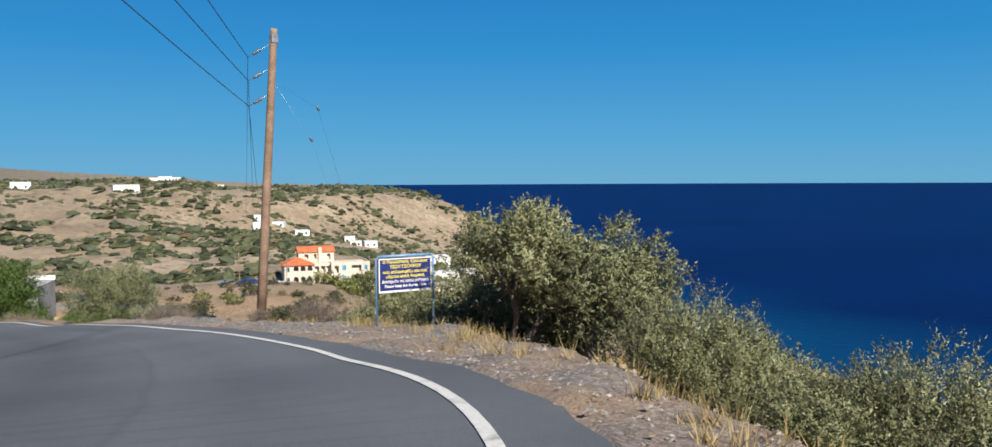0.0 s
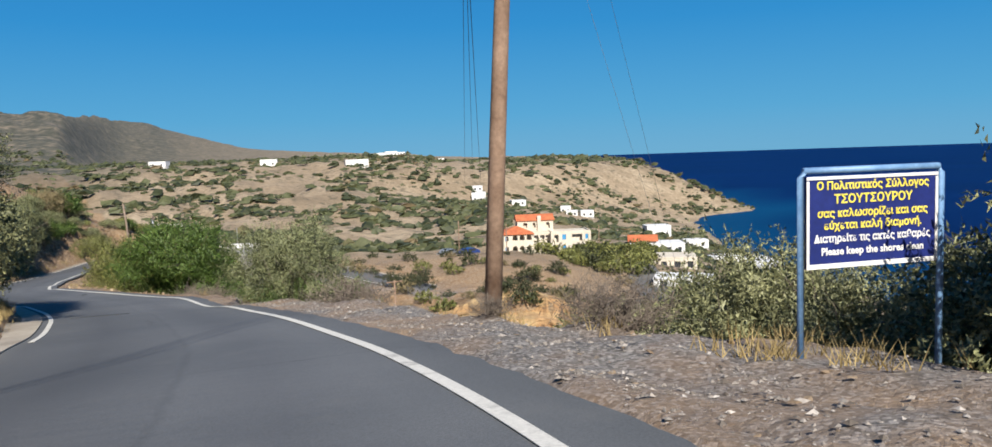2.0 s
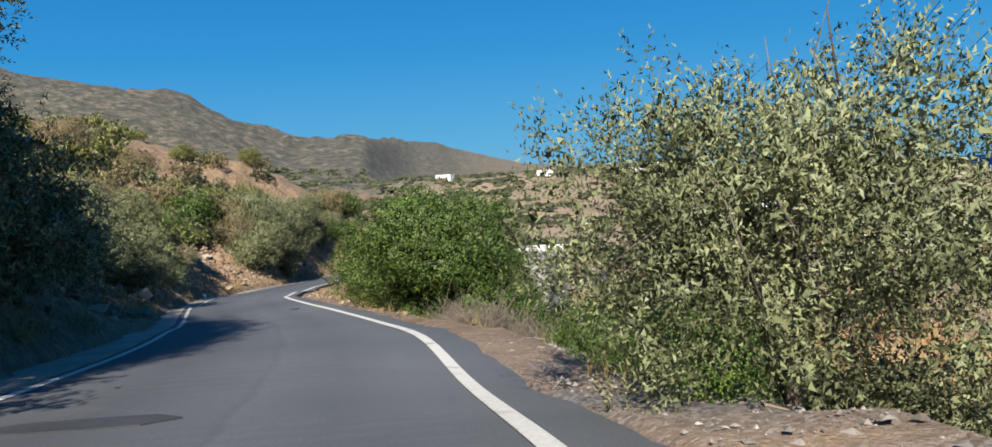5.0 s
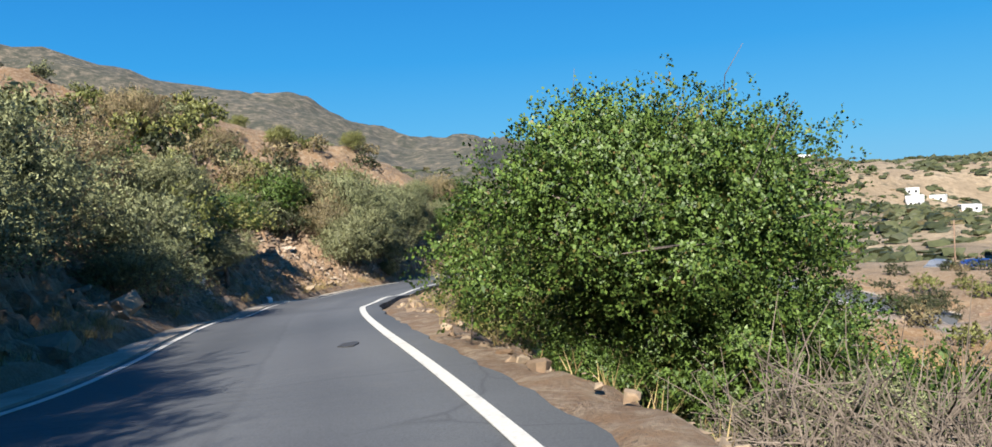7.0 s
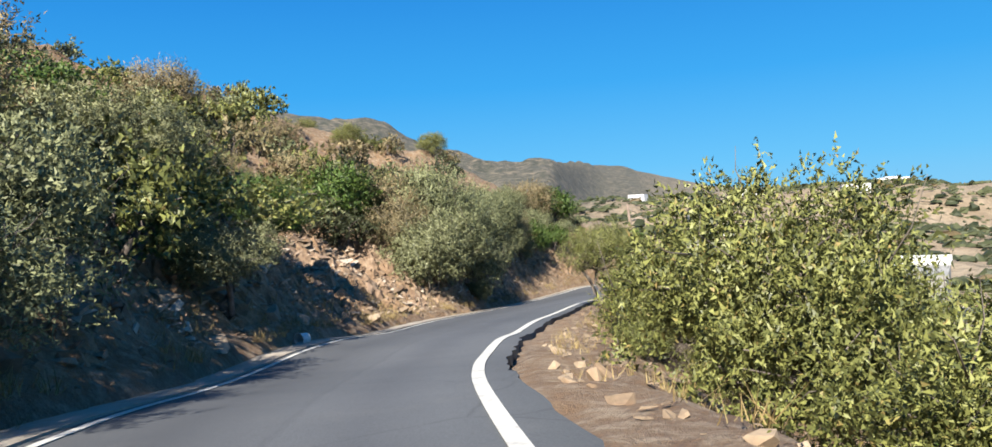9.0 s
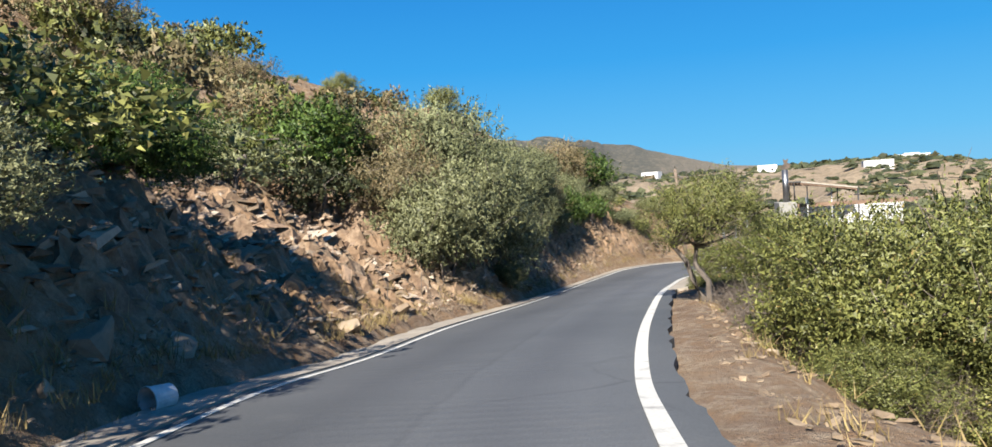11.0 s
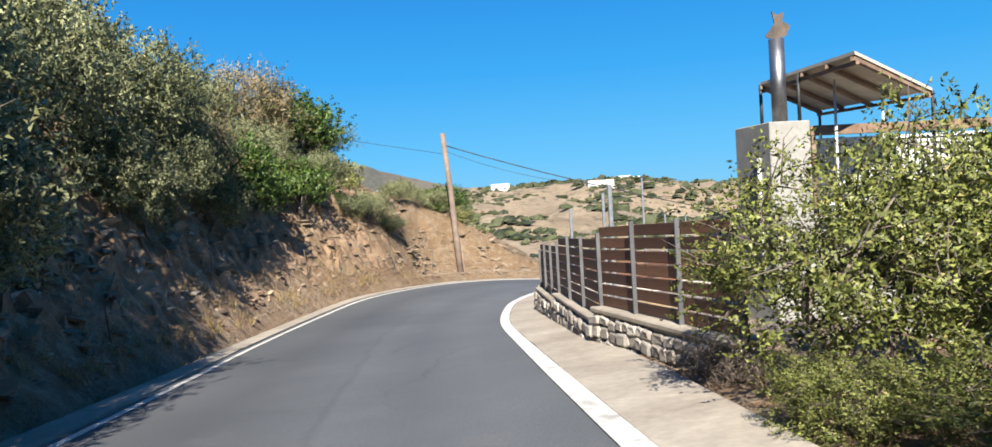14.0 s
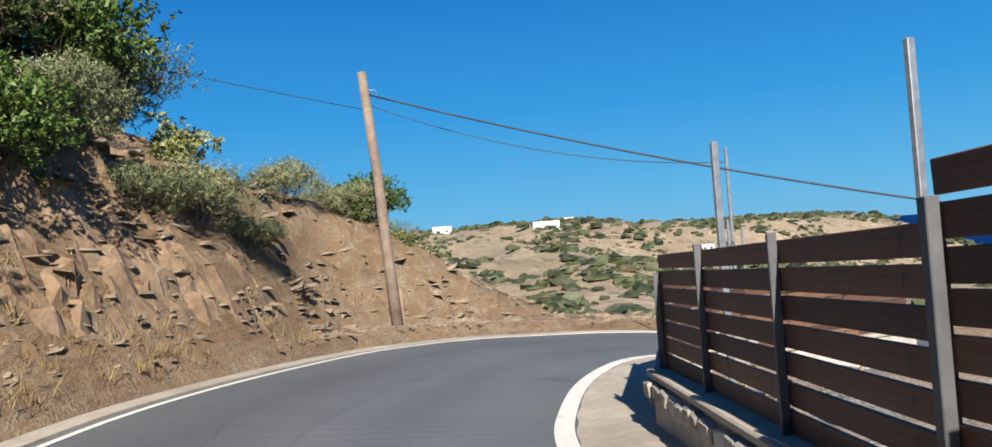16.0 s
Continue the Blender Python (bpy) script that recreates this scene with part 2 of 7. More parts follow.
ASPHALT = asphalt_material()
MARL = marl_material()
ROCKFACE = rock_face_material()
GROUND = ground_material()
SEA = sea_material()
PAINT = two_tone("road_paint", (0.27, 0.255, 0.225), (0.54, 0.515, 0.455), 3.2, 0.7, 9, 0.004, 0.0, 0.28, 0.44)
CONCRETE = two_tone("concrete", (0.230, 0.190, 0.145), (0.375, 0.325, 0.255), 0.9, 0.9, 10, 0.01)
ROCK = two_tone("slope_rock", (0.105, 0.068, 0.040), (0.285, 0.215, 0.140), 0.8, 0.95, 5, 0.05)
TAR = two_tone("tar", (0.022, 0.022, 0.024), (0.045, 0.044, 0.044), 1.5, 0.75, 10, 0.006)
BARK = two_tone("bark", (0.068, 0.053, 0.041), (0.173, 0.143, 0.116), 3.0, 0.95, 6, 0.02)
TWIG = two_tone("dry_twig", (0.066, 0.050, 0.037), (0.180, 0.144, 0.113), 4.0, 0.95, 4, 0.004)
GREY_POLE = two_tone("grey_pole_wood", (0.115, 0.078, 0.055), (0.235, 0.180, 0.138), 2.0, 0.9, 8, 0.01)
POLE_WOOD = two_tone("pole_wood", (0.120, 0.068, 0.040), (0.264, 0.176, 0.120), 2.0, 0.9, 8, 0.01)
STEEL = two_tone("galvanised_steel", (0.288, 0.304, 0.320), (0.480, 0.496, 0.504), 3.0, 0.45, 6, 0.002, 0.75)
SIGN_BLUE = two_tone("sign_blue", (0.006, 0.013, 0.092), (0.010, 0.019, 0.124), 2.0, 0.45, 8, 0.001)
FRAME_BLUE = two_tone("frame_blue", (0.080, 0.176, 0.336), (0.176, 0.304, 0.480), 4.0, 0.5, 8, 0.002)
YELLOW = two_tone("yellow_letters", (0.637, 0.510, 0.043), (0.722, 0.612, 0.085), 4.0, 0.6)
WHITE = two_tone("white_paint", (0.515, 0.507, 0.484), (0.655, 0.647, 0.624), 0.8, 0.7, 12, 0.004)
CREAM = two_tone("cream_render", (0.44, 0.385, 0.30), (0.56, 0.50, 0.405), 0.25, 0.85, 12, 0.01)
RENDER_GREY = two_tone("pale_render", (0.225, 0.215, 0.190), (0.310, 0.298, 0.265), 0.6, 0.85, 10, 0.006)
ROOF = two_tone("roof_tiles", (0.336, 0.080, 0.028), (0.480, 0.152, 0.056), 0.8, 0.8, 8, 0.02)
GLASS = two_tone("dark_glass", (0.02, 0.022, 0.026), (0.05, 0.055, 0.06), 1.0, 0.15, 4, 0.001)
SHUTTER = two_tone("blue_shutter", (0.02, 0.16, 0.34), (0.04, 0.24, 0.44), 2.0, 0.6)
WIRE = two_tone("wire", (0.012, 0.012, 0.014), (0.03, 0.03, 0.032), 2.0, 0.6)
CERAMIC = two_tone("insulator", (0.05, 0.06, 0.08), (0.12, 0.13, 0.15), 6.0, 0.3)
OLIVE_LEAF = leaf_material("olive_leaves", (0.050, 0.058, 0.026), (0.250, 0.258, 0.135), None, 0.5)
CAROB_LEAF = leaf_material("carob_leaves", (0.022, 0.050, 0.011), (0.108, 0.168, 0.036), (0.12, 0.08, 0.03), 0.50)
MASTIC_LEAF = leaf_material("mastic_leaves", (0.048, 0.058, 0.018), (0.225, 0.235, 0.075), (0.22, 0.16, 0.06), 0.5)
SILVER_LEAF = leaf_material("silver_leaves", (0.062, 0.072, 0.036), (0.250, 0.266, 0.138), None, 0.55)
HEATH_LEAF = leaf_material("heath_leaves", (0.085, 0.070, 0.038), (0.27, 0.220, 0.120), (0.33, 0.21, 0.12), 0.6)
SCRUB_LEAF = leaf_material("scrub_leaves", (0.022, 0.029, 0.013), (0.068, 0.076, 0.034), (0.12, 0.09, 0.05), 0.6)
DARK_LEAF = leaf_material("dark_bush_leaves", (0.036, 0.046, 0.014), (0.200, 0.222, 0.060), (0.250, 0.203, 0.081), 0.5)
GRASS = leaf_material("dry_grass_blades", (0.182, 0.126, 0.052), (0.350, 0.266, 0.126), None, 0.7)

# ---- helpers for meshes ----
def raw_mesh(name, verts, faces, mat, smooth=False):
    me = bpy.data.meshes.new(name)
    me.from_pydata([tuple(map(float, v)) for v in verts] if not isinstance(verts, np.ndarray) else verts.tolist(), [], faces.tolist() if isinstance(faces, np.ndarray) else faces)
    me.materials.append(mat)
    if smooth:
        me.polygons.foreach_set("use_smooth", [True] * len(me.polygons))
    me.update()
    return me


def bm_mesh(name, bm, mat, smooth=False):
    me = bpy.data.meshes.new(name)
    bm.normal_update()
    bm.to_mesh(me)
    bm.free()
    me.materials.append(mat)
    if smooth:
        me.polygons.foreach_set("use_smooth", [True] * len(me.polygons))
    return me


def thing(name, place, label, category, group="", turn=0.0, kind=""):
    ob = new(name)
    ob.empty_display_size = 0.2
    ob.matrix_basis = Matrix.Translation(place) @ Matrix.Rotation(turn, 4, "Z")
    return tagged(ob, label, category, group, kind)


def part(name, data, parent, label="", mat=None):
    """One mesh object under a thing or a part; data is a mesh, or a bmesh with its material."""
    me = data if isinstance(data, bpy.types.Mesh) else bm_mesh(name, data, mat)
    ob = new(name, me)
    ob.parent = parent
    return tagged(ob, label)


def box(bm, cx, cy, cz, sx, sy, sz, bevel=0.0, turn=None):
    m = Matrix.Translation((cx, cy, cz)) @ (turn or Matrix.Identity(4)) @ Matrix.Diagonal((sx, sy, sz, 1))
    r = bmesh.ops.create_cube(bm, size=1.0, matrix=m)
    if bevel:
        es = list({e for v in r["verts"] for e in v.link_edges})
        bmesh.ops.bevel(bm, geom=es, offset=bevel, segments=1, affect="EDGES")
    return r["verts"]


def tube(points, radii, sides=8, cap=True):
    """A tapered tube along points: vertices and faces."""
    pts = [Vector(p) for p in points]
    vs, fs = [], []
    for i, p in enumerate(pts):
        d = (pts[min(i + 1, len(pts) - 1)] - pts[max(i - 1, 0)]).normalized()
        a = d.orthogonal().normalized() if abs(d.z) < 0.9 else Vector((1, 0, 0)).cross(d).normalized()
        b = d.cross(a)
        for k in range(sides):
            w = 2 * math.pi * k / sides
            vs.append(p + (a * math.cos(w) + b * math.sin(w)) * radii[i])
    for i in range(len(pts) - 1):
        for k in range(sides):
            q = (k + 1) % sides
            fs.append((i * sides + k, i * sides + q, (i + 1) * sides + q, (i + 1) * sides + k))
    if cap:
        fs.append(tuple(range(sides))[::-1])
        fs.append(tuple((len(pts) - 1) * sides + k for k in range(sides)))
    return vs, fs


def tube_mesh(name, runs, mat, sides=8, smooth=True):
    vs, fs = [], []
    for points, radii in runs:
        v, f = tube(points, radii, sides)
        fs += [tuple(i + len(vs) for i in q) for q in f]
        vs += v
    return raw_mesh(name, [tuple(v) for v in vs], fs, mat, smooth)


# ---- the road's line ----
# right edge line x, y; left edge line x, y; height of the middle; cross fall, positive up to the left
ROAD = [
    (-20.13, -17.35, -24.19, -12.27, 2.18, -0.003), (-8.13, -6.85, -11.99, -2.29, 0.90, -0.004), (-0.16, -0.41, -4.20, 4.30, 0.17, -0.006), (4.74, 4.54, -0.39, 8.80, -0.70, -0.017),
    (6.93, 9.25, 1.74, 12.13, -1.32, -0.013), (7.92, 12.08, 2.87, 14.34, -1.65, -0.009), (8.77, 15.20, 3.96, 16.91, -2.02, -0.008), (9.43, 18.41, 4.77, 19.32, -2.39, -0.013),
    (9.88, 21.58, 5.49, 22.13, -2.77, -0.010), (10.16, 24.67, 6.03, 25.02, -3.08, 0.003), (10.37, 27.74, 6.40, 27.95, -3.46, 0.004), (10.57, 31.02, 6.64, 31.20, -3.84, 0.020),
    (10.72, 34.39, 6.75, 34.46, -4.30, 0.045), (10.76, 38.47, 6.72, 38.11, -4.69, 0.016), (10.47, 42.47, 6.53, 41.90, -5.14, 0.023), (10.02, 45.66, 6.26, 45.10, -5.46, 0.022),
    (9.46, 48.84, 5.94, 48.01, -5.79, -0.011), (8.87, 52.04, 5.53, 51.14, -6.08, -0.016), (8.27, 55.68, 4.97, 54.92, -6.40, -0.010), (7.81, 59.51, 4.40, 58.92, -6.79, -0.009),
    (7.65, 62.31, 4.04, 61.97, -7.17, -0.022), (7.66, 64.38, 3.80, 64.74, -7.44, -0.029), (7.73, 66.23, 3.71, 66.86, -7.60, -0.028), (7.85, 68.14, 3.70, 68.72, -7.75, -0.013),
    (8.13, 71.05, 3.84, 71.57, -8.04, 0.004), (8.65, 74.55, 4.31, 75.33, -8.38, -0.042), (9.49, 79.19, 5.21, 80.18, -8.76, -0.032), (11.02, 86.50, 6.84, 87.52, -9.35, -0.057),
    (12.98, 94.67, 8.44, 95.83, -10.09, -0.046), (14.37, 100.06, 9.56, 101.40, -10.55, -0.036), (16.43, 105.92, 11.50, 107.69, -10.96, 0.000), (17.56, 108.16, 13.08, 110.72, -11.03, 0.025),
    (18.86, 110.04, 15.26, 113.58, -11.14, 0.027), (20.43, 111.57, 17.77, 116.21, -11.31, 0.018), (22.47, 112.58, 21.04, 118.02, -11.60, 0.014), (25.03, 113.00, 25.48, 118.75, -12.03, 0.006),
    (31.13, 111.98, 33.20, 117.60, -12.97, 0.003), (40.16, 107.25, 43.84, 112.57, -14.71, 0.002), (50.13, 99.16, 54.06, 104.08, -17.65, 0.001),
]


def smooth_rows(rows, step=10):
    """Catmull-Rom between the rows."""
    a = np.array(rows, float)
    outp = []
    for i in range(len(a) - 1):
        p0, p1, p2, p3 = a[max(i - 1, 0)], a[i], a[i + 1], a[min(i + 2, len(a) - 1)]
        for k in range(step):
            t = k / step
            outp.append(0.5 * (2 * p1 + (p2 - p0) * t + (2 * p0 - 5 * p1 + 4 * p2 - p3) * t * t + (3 * p1 - p0 - 3 * p2 + p3) * t ** 3))
    outp.append(a[-1])
    return np.array(outp)


RD = smooth_rows(ROAD)
for _ in range(3):
    RD[1:-1] = 0.25 * RD[:-2] + 0.5 * RD[1:-1] + 0.25 * RD[2:]
UPHILL = int(len(RD) * 0.87)      # rows of the road before it turns back south
MID = (RD[:, 0:2] + RD[:, 2:4]) / 2
HALF = np.linalg.norm(RD[:, 0:2] - RD[:, 2:4], axis=1) / 2
TAN = np.gradient(MID, axis=0)
TAN /= np.linalg.norm(TAN, axis=1)[:, None]
LEFT = np.stack([-TAN[:, 1], TAN[:, 0]], 1)
CANT = RD[:, 5]
# the coast, land to the left of it when walked so
COAST = np.array([(-900, -4600), (-200, -1500), (60, -400), (150, -60), (190, 40), (205, 80), (232, 150), (258, 208), (290, 258), (340, 322), (395, 385), (430, 398), (480, 400),
                  (505, 440), (540, 520), (640, 700), (800, 940), (880, 1080), (1000, 1400), (1500, 2400), (2900, 4900)], float)


def seg_dist(px, py, poly):
    """Distance to a polyline, and the side: positive to the left of its walk."""
    best = np.full(px.shape, 1e9)
    side = np.ones(px.shape)
    for (ax, ay), (bx, by) in zip(poly[:-1], poly[1:]):
        dx, dy = bx - ax, by - ay
        t = np.clip(((px - ax) * dx + (py - ay) * dy) / (dx * dx + dy * dy), 0, 1)
        d = np.hypot(px - ax - t * dx, py - ay - t * dy)
        c = dx * (py - ay) - dy * (px - ax)
        hit = d < best - 1e-9
        best = np.where(hit, d, best)
        side = np.where(hit, np.sign(c), side)
    return best, side


def fbm(x, y, scale, octaves=4, seed=0.0):
    """Cheap smooth noise from sines, about -1 to 1, same at every build."""
    r = np.zeros(np.shape(x))
    amp, tot = 1.0, 0.0
    for o in range(octaves):
        k = (2.03 ** o) / scale
        a = 1.7 * o + seed
        u, v = x * math.cos(a) - y * math.sin(a), x * math.sin(a) + y * math.cos(a)
        r += amp * (np.sin(u * k * 6.283 + 1.3 * np.sin(v * k * 4.1 + a)) * np.cos(v * k * 5.3 + 1.1 * np.sin(u * k * 3.7 + 2 * a)))
        tot += amp
        amp *= 0.55
    return r / tot * 1.6


def sstep(a, b, v):
    t = np.clip((v - a) / (b - a), 0, 1)
    return t * t * (3 - 2 * t)


AZ = [-80, -40, -31, -27.5, -26, -18.8, -14.2, -10.5, -8.3, -6, -4.3, -0.8, 1.7, 3.3, 4.9, 7.2, 10, 12.4, 17.4, 22.3, 27.4, 40, 60, 110]
EL = [-0.6, -0.6, -0.3, -0.1, 0.2, 0.55, 0.95, 1.95, 2.65, 3.0, 3.2, 3.2, 3.5, 4.0, 4.5, 5.4, 6.5, 7.0, 7.7, 8.6, 9.6, 11.5, 13.0, 13.0]


def land(px, py):
    """Height of the ground, and how far it is verge, far hill and scrub."""
    px, py = np.asarray(px, float), np.asarray(py, float)
    shape = px.shape
    x, y = px.ravel(), py.ravel()
    near = np.zeros(len(x), int)
    for i in range(0, len(x), 20000):
        s = slice(i, i + 20000)
        near[s] = ((x[s, None] - MID[None, :, 0]) ** 2 + (y[s, None] - MID[None, :, 1]) ** 2).argmin(1)
    off = (x - MID[near, 0]) * LEFT[near, 0] + (y - MID[near, 1]) * LEFT[near, 1]
    dist = np.hypot(x - MID[near, 0], y - MID[near, 1])
    side = np.sign(off)
    d = np.maximum(dist - HALF[near], 0)
    zr = RD[near, 4] + CANT[near] * np.clip(off, -HALF[near] - 1.2, HALF[near] + 1.2)
    yy = MID[near, 1]
    # wide country: valley, far hillside, plateau, falling to the coast
    u = (x - 9) * 0.34 + (y - 20) * 0.94
    az = np.degrees(np.arctan2(-(x - 9), y - 40))
    mesa = 17.2 + 6.6 * sstep(-30, -25.5, az)
    base = -23 + mesa * sstep(190, 620, u) + 1.6 * fbm(x, y, 420, 4) * sstep(150, 420, u) + 4.0 * np.abs(fbm(x, y, 150, 3, 2.0)) * sstep(200, 330, u) * (1 - sstep(430, 600, u)) - 3.0 * np.abs(fbm(x, y, 60, 4, 5.5)) * sstep(220, 330, u) * (1 - sstep(430, 560, u))
    base += 1.6 * fbm(x, y, 70, 3, 4.0) * sstep(20, 80, u)
    # the terrace of ochre marl below the road, with a washed-out face
    v = (x - 9) * 0.545 + (y - 20) * 0.84
    c = (x - 9) * 0.84 - (y - 20) * 0.545
    face = v + 4 * fbm(x, y, 34, 3, 0.7) + 1.2 * fbm(x, y, 7, 3, 5.1)
    terrace = (2.6 * sstep(69.5, 72, face) + 3.4 * sstep(73.5, 77, face)) * (1 - sstep(120, 165, v)) * sstep(-45, -25, c) * (1 - 0.5 * sstep(4, 18, c)) * (1 - sstep(26, 52, c))
    base += terrace + 0.45 * np.abs(fbm(x, y, 7, 3, 2.7)) * sstep(50, 62, v) * (1 - sstep(96, 110, v)) * (x > 20)
    cd, cs = seg_dist(x, y, COAST)
    k = 0.19 + 0.065 * sstep(30, 90, y) * (1 - sstep(230, 320, y)) + 0.30 * sstep(360, 460, y)
    shore = -48.0 + np.where(cs > 0, cd * k, -cd * 0.15) + 0.8 * fbm(x, y, 40, 3, 1.0)
    base = np.minimum(base, shore)
    # mountains to the left and behind the plateau
    r = np.hypot(x - 9, y - 40)
    el = np.interp(az, AZ, EL)
    crest = 1500 + 1900 * sstep(-2.5, -7.0, az)
    rise = sstep(crest * 0.42, crest, r)
    top = np.tan(np.radians(np.maximum(el, 0))) * crest
    base = base + rise * np.maximum(top + 2, 0) * (1 + 0.05 * fbm(x, y, 300, 4, 3.0) * rise) * (cs > 0) + 10 * fbm(x, y, 260, 4, 5.0) * sstep(500, 1100, r) * sstep(-8, 3, az)
    # the slope cut on the left of the road; it stands back at the last bend
    full = d
    d = np.maximum(d - 1.7 * sstep(14.5, 17.5, x) * sstep(108, 113, y) * (side >= 0), np.minimum(d, 0.9))
    cut = 1.9 + 0.9 * fbm(yy, d * 0 + yy * 0.3, 31, 2, 6.0) - 0.9 * sstep(60, 40, yy) + 1.7 * sstep(98, 106, yy)
    up = 0.25 * sstep(0.4, 1.0, d) + cut * sstep(0.7, 3.4, d) + 0.56 * np.maximum(d - 2.6, 0)
    ledge = up + 0.9 * fbm(x, y, 5, 4, 3.0)
    up += 0.34 * (np.abs(((ledge * 1.6) % 1.0) - 0.5) * 2 - 0.5) * sstep(0.9, 2.0, d) * (1 - sstep(9, 14, d))
    up += (0.50 * fbm(x, y, 9, 4, 1.5) + 0.30 * fbm(x, y, 2.6, 4, 7.0)) * sstep(1.0, 3.0, d)
    hill = np.where(x > -10, 5 - 0.42 * (x + 10), 5 + 0.03 * np.clip(-10 - x, 0, 120)) + 1.1 * fbm(x, y, 24, 4, 8.0) + 0.3 * fbm(x, y, 4.2, 3, 9.0)
    crest_ = np.interp(x, [-60, -20, -12.8, -8, -4.9, 1.3, 5, 9, 12, 15.7, 17.5, 20, 23, 27, 34], [7, 5.2, 4.6, 2.8, 1.6, 0.6, -1.6, -4.2, -6.0, -7.6, -8.3, -9.0, -10.8, -14, -19]) + 0.5 * fbm(x, y, 14, 4, 8.0) + 0.15 * fbm(x, y, 3.2, 3, 9.0) - 0.8 * np.maximum(x - 34, 0)
    hill = hill + (crest_ - hill) * sstep(97, 110, y)
    hill -= 0.30 * np.maximum(y - 140, 0) + 0.12 * np.maximum(20 - y, 0) * 0
    hill -= 0.25 * np.maximum(-x - 130, 0)
    zl = np.minimum(zr + up, hill + 0.0)
    zl = np.where(d < 3.0, np.minimum(zr + up, np.maximum(hill, zr + 0.25 * sstep(0.4, 1.0, d))), zl)
    # the fill on the right of the road
    d = full
    w = np.interp(yy, [0, 6, 8, 10, 12, 16, 21, 28, 34, 44, 50, 60, 66, 74, 82, 90, 96, 104, 112], [2.1, 2.1, 2.3, 3.1, 3.5, 4.4, 2.5, 2.3, 1.4, 1.1, 1.2, 1.8, 2.0, 1.6, 1.2, 2.4, 5.0, 6.0, 6.0])
    bank = np.interp(yy, [0, 30, 50, 75, 90, 112], [0.50, 0.62, 0.70, 0.55, 0.30, 0.30])
    dn = -0.11 * sstep(0.2, 0.6, d) * sstep(42, 48, yy) * (1 - sstep(86, 91, yy)) - 0.03 * d * sstep(0, 2, d) - bank * np.maximum(d - w, 0) + 0.10 * fbm(x, y, 3.4, 3, 2.2) * sstep(0.5, 1.6, d) + 0.45 * fbm(x, y, 9, 3, 4.4) * sstep(w + 1, w + 6, d)
    zrgt = np.maximum(zr + dn, base)
    zleft = np.maximum(zl, base)
    z = np.where(side >= 0, zleft, zrgt)
    # bed under the carriageway and its strips
    under = dist - HALF[near]
    bed = np.where(side >= 0, 0.85, np.interp(yy, [0, 20, 30, 45, 90, 96, 114, 118], [0.82, 0.60, 0.48, 0.44, 0.50, 1.2, 1.2, 0.7]))
    z = np.where(under < bed, np.minimum(zr - 0.14, z - 0.14), z)
    verge = (1 - sstep(w - 0.4, w + 0.9, d)) * (side < 0) * (1 - 0.85 * sstep(33, 41, yy) * (1 - sstep(92, 98, yy)))
    verge = np.maximum(verge, 0.35 * (1 - sstep(0.5, 1.2, d)) * (side >= 0))
    far = sstep(60, 140, r)
    scrub = 0.8 * sstep(480, 640, u) * (0.45 + 0.55 * sstep(-25, -8, az)) + 0.9 * sstep(300, 600, r) * sstep(-12, -2, az)
    return z.reshape(shape), np.clip(verge, 0, 1).reshape(shape), far.reshape(shape), np.clip(scrub, 0, 1).reshape(shape)


def h(x, y):
    return float(land([x], [y])[0][0])


def axis(lo, hi, fine, reach_lo, reach_hi, grow=1.11):
    a = list(np.arange(lo, hi + 1e-6, fine))
    s, v = fine, hi
    while v < reach_hi:
        s *= grow
        v += s
        a.append(v)
    s, v = fine, lo
    while v > reach_lo:
        s *= grow
        v -= s
        a.insert(0, v)
    return np.array(a)


def build_ground():
    xs, ys = axis(-6, 20, 0.36, -3000, 3300, 1.05), axis(0, 124, 0.36, -2500, 4700, 1.055)
    X, Y = np.meshgrid(xs, ys)
    Z, verge, far, scrub = land(X, Y)
    v = (X - 9) * 0.545 + (Y - 20) * 0.84
    marl = sstep(60, 66, v + 2.0 * fbm(X, Y, 15, 3, 1.9)) * (1 - sstep(79, 86, v + 3.0 * fbm(X, Y, 18, 3, 0.4))) * (1 - sstep(24, 50, (X - 9) * 0.84 - (Y - 20) * 0.545)) * (X > 22)
    marl = np.maximum(marl, 0.8 * sstep(106, 112, Y + 2 * fbm(X, Y, 8, 3, 2.2)) * (X < 34) * sstep(6, 11, X))
    nx, ny = len(xs), len(ys)
    i = np.arange(nx * ny).reshape(ny, nx)
    f = np.stack([i[:-1, :-1], i[:-1, 1:], i[1:, 1:], i[1:, :-1]], -1).reshape(-1, 4)
    me = raw_mesh("ground", np.stack([X.ravel(), Y.ravel(), Z.ravel()], 1), f, GROUND, True)
    for name, val in (("verge", verge), ("far", far), ("scrub", scrub), ("marl", marl)):
        at = me.attributes.new(name, "FLOAT", "POINT")
        at.data.foreach_set("value", val.ravel().astype(np.float32))
    tagged(new("ground", me), "dry ochre hillside with stony verges falling to a coastal valley", "ground", kind="structure")


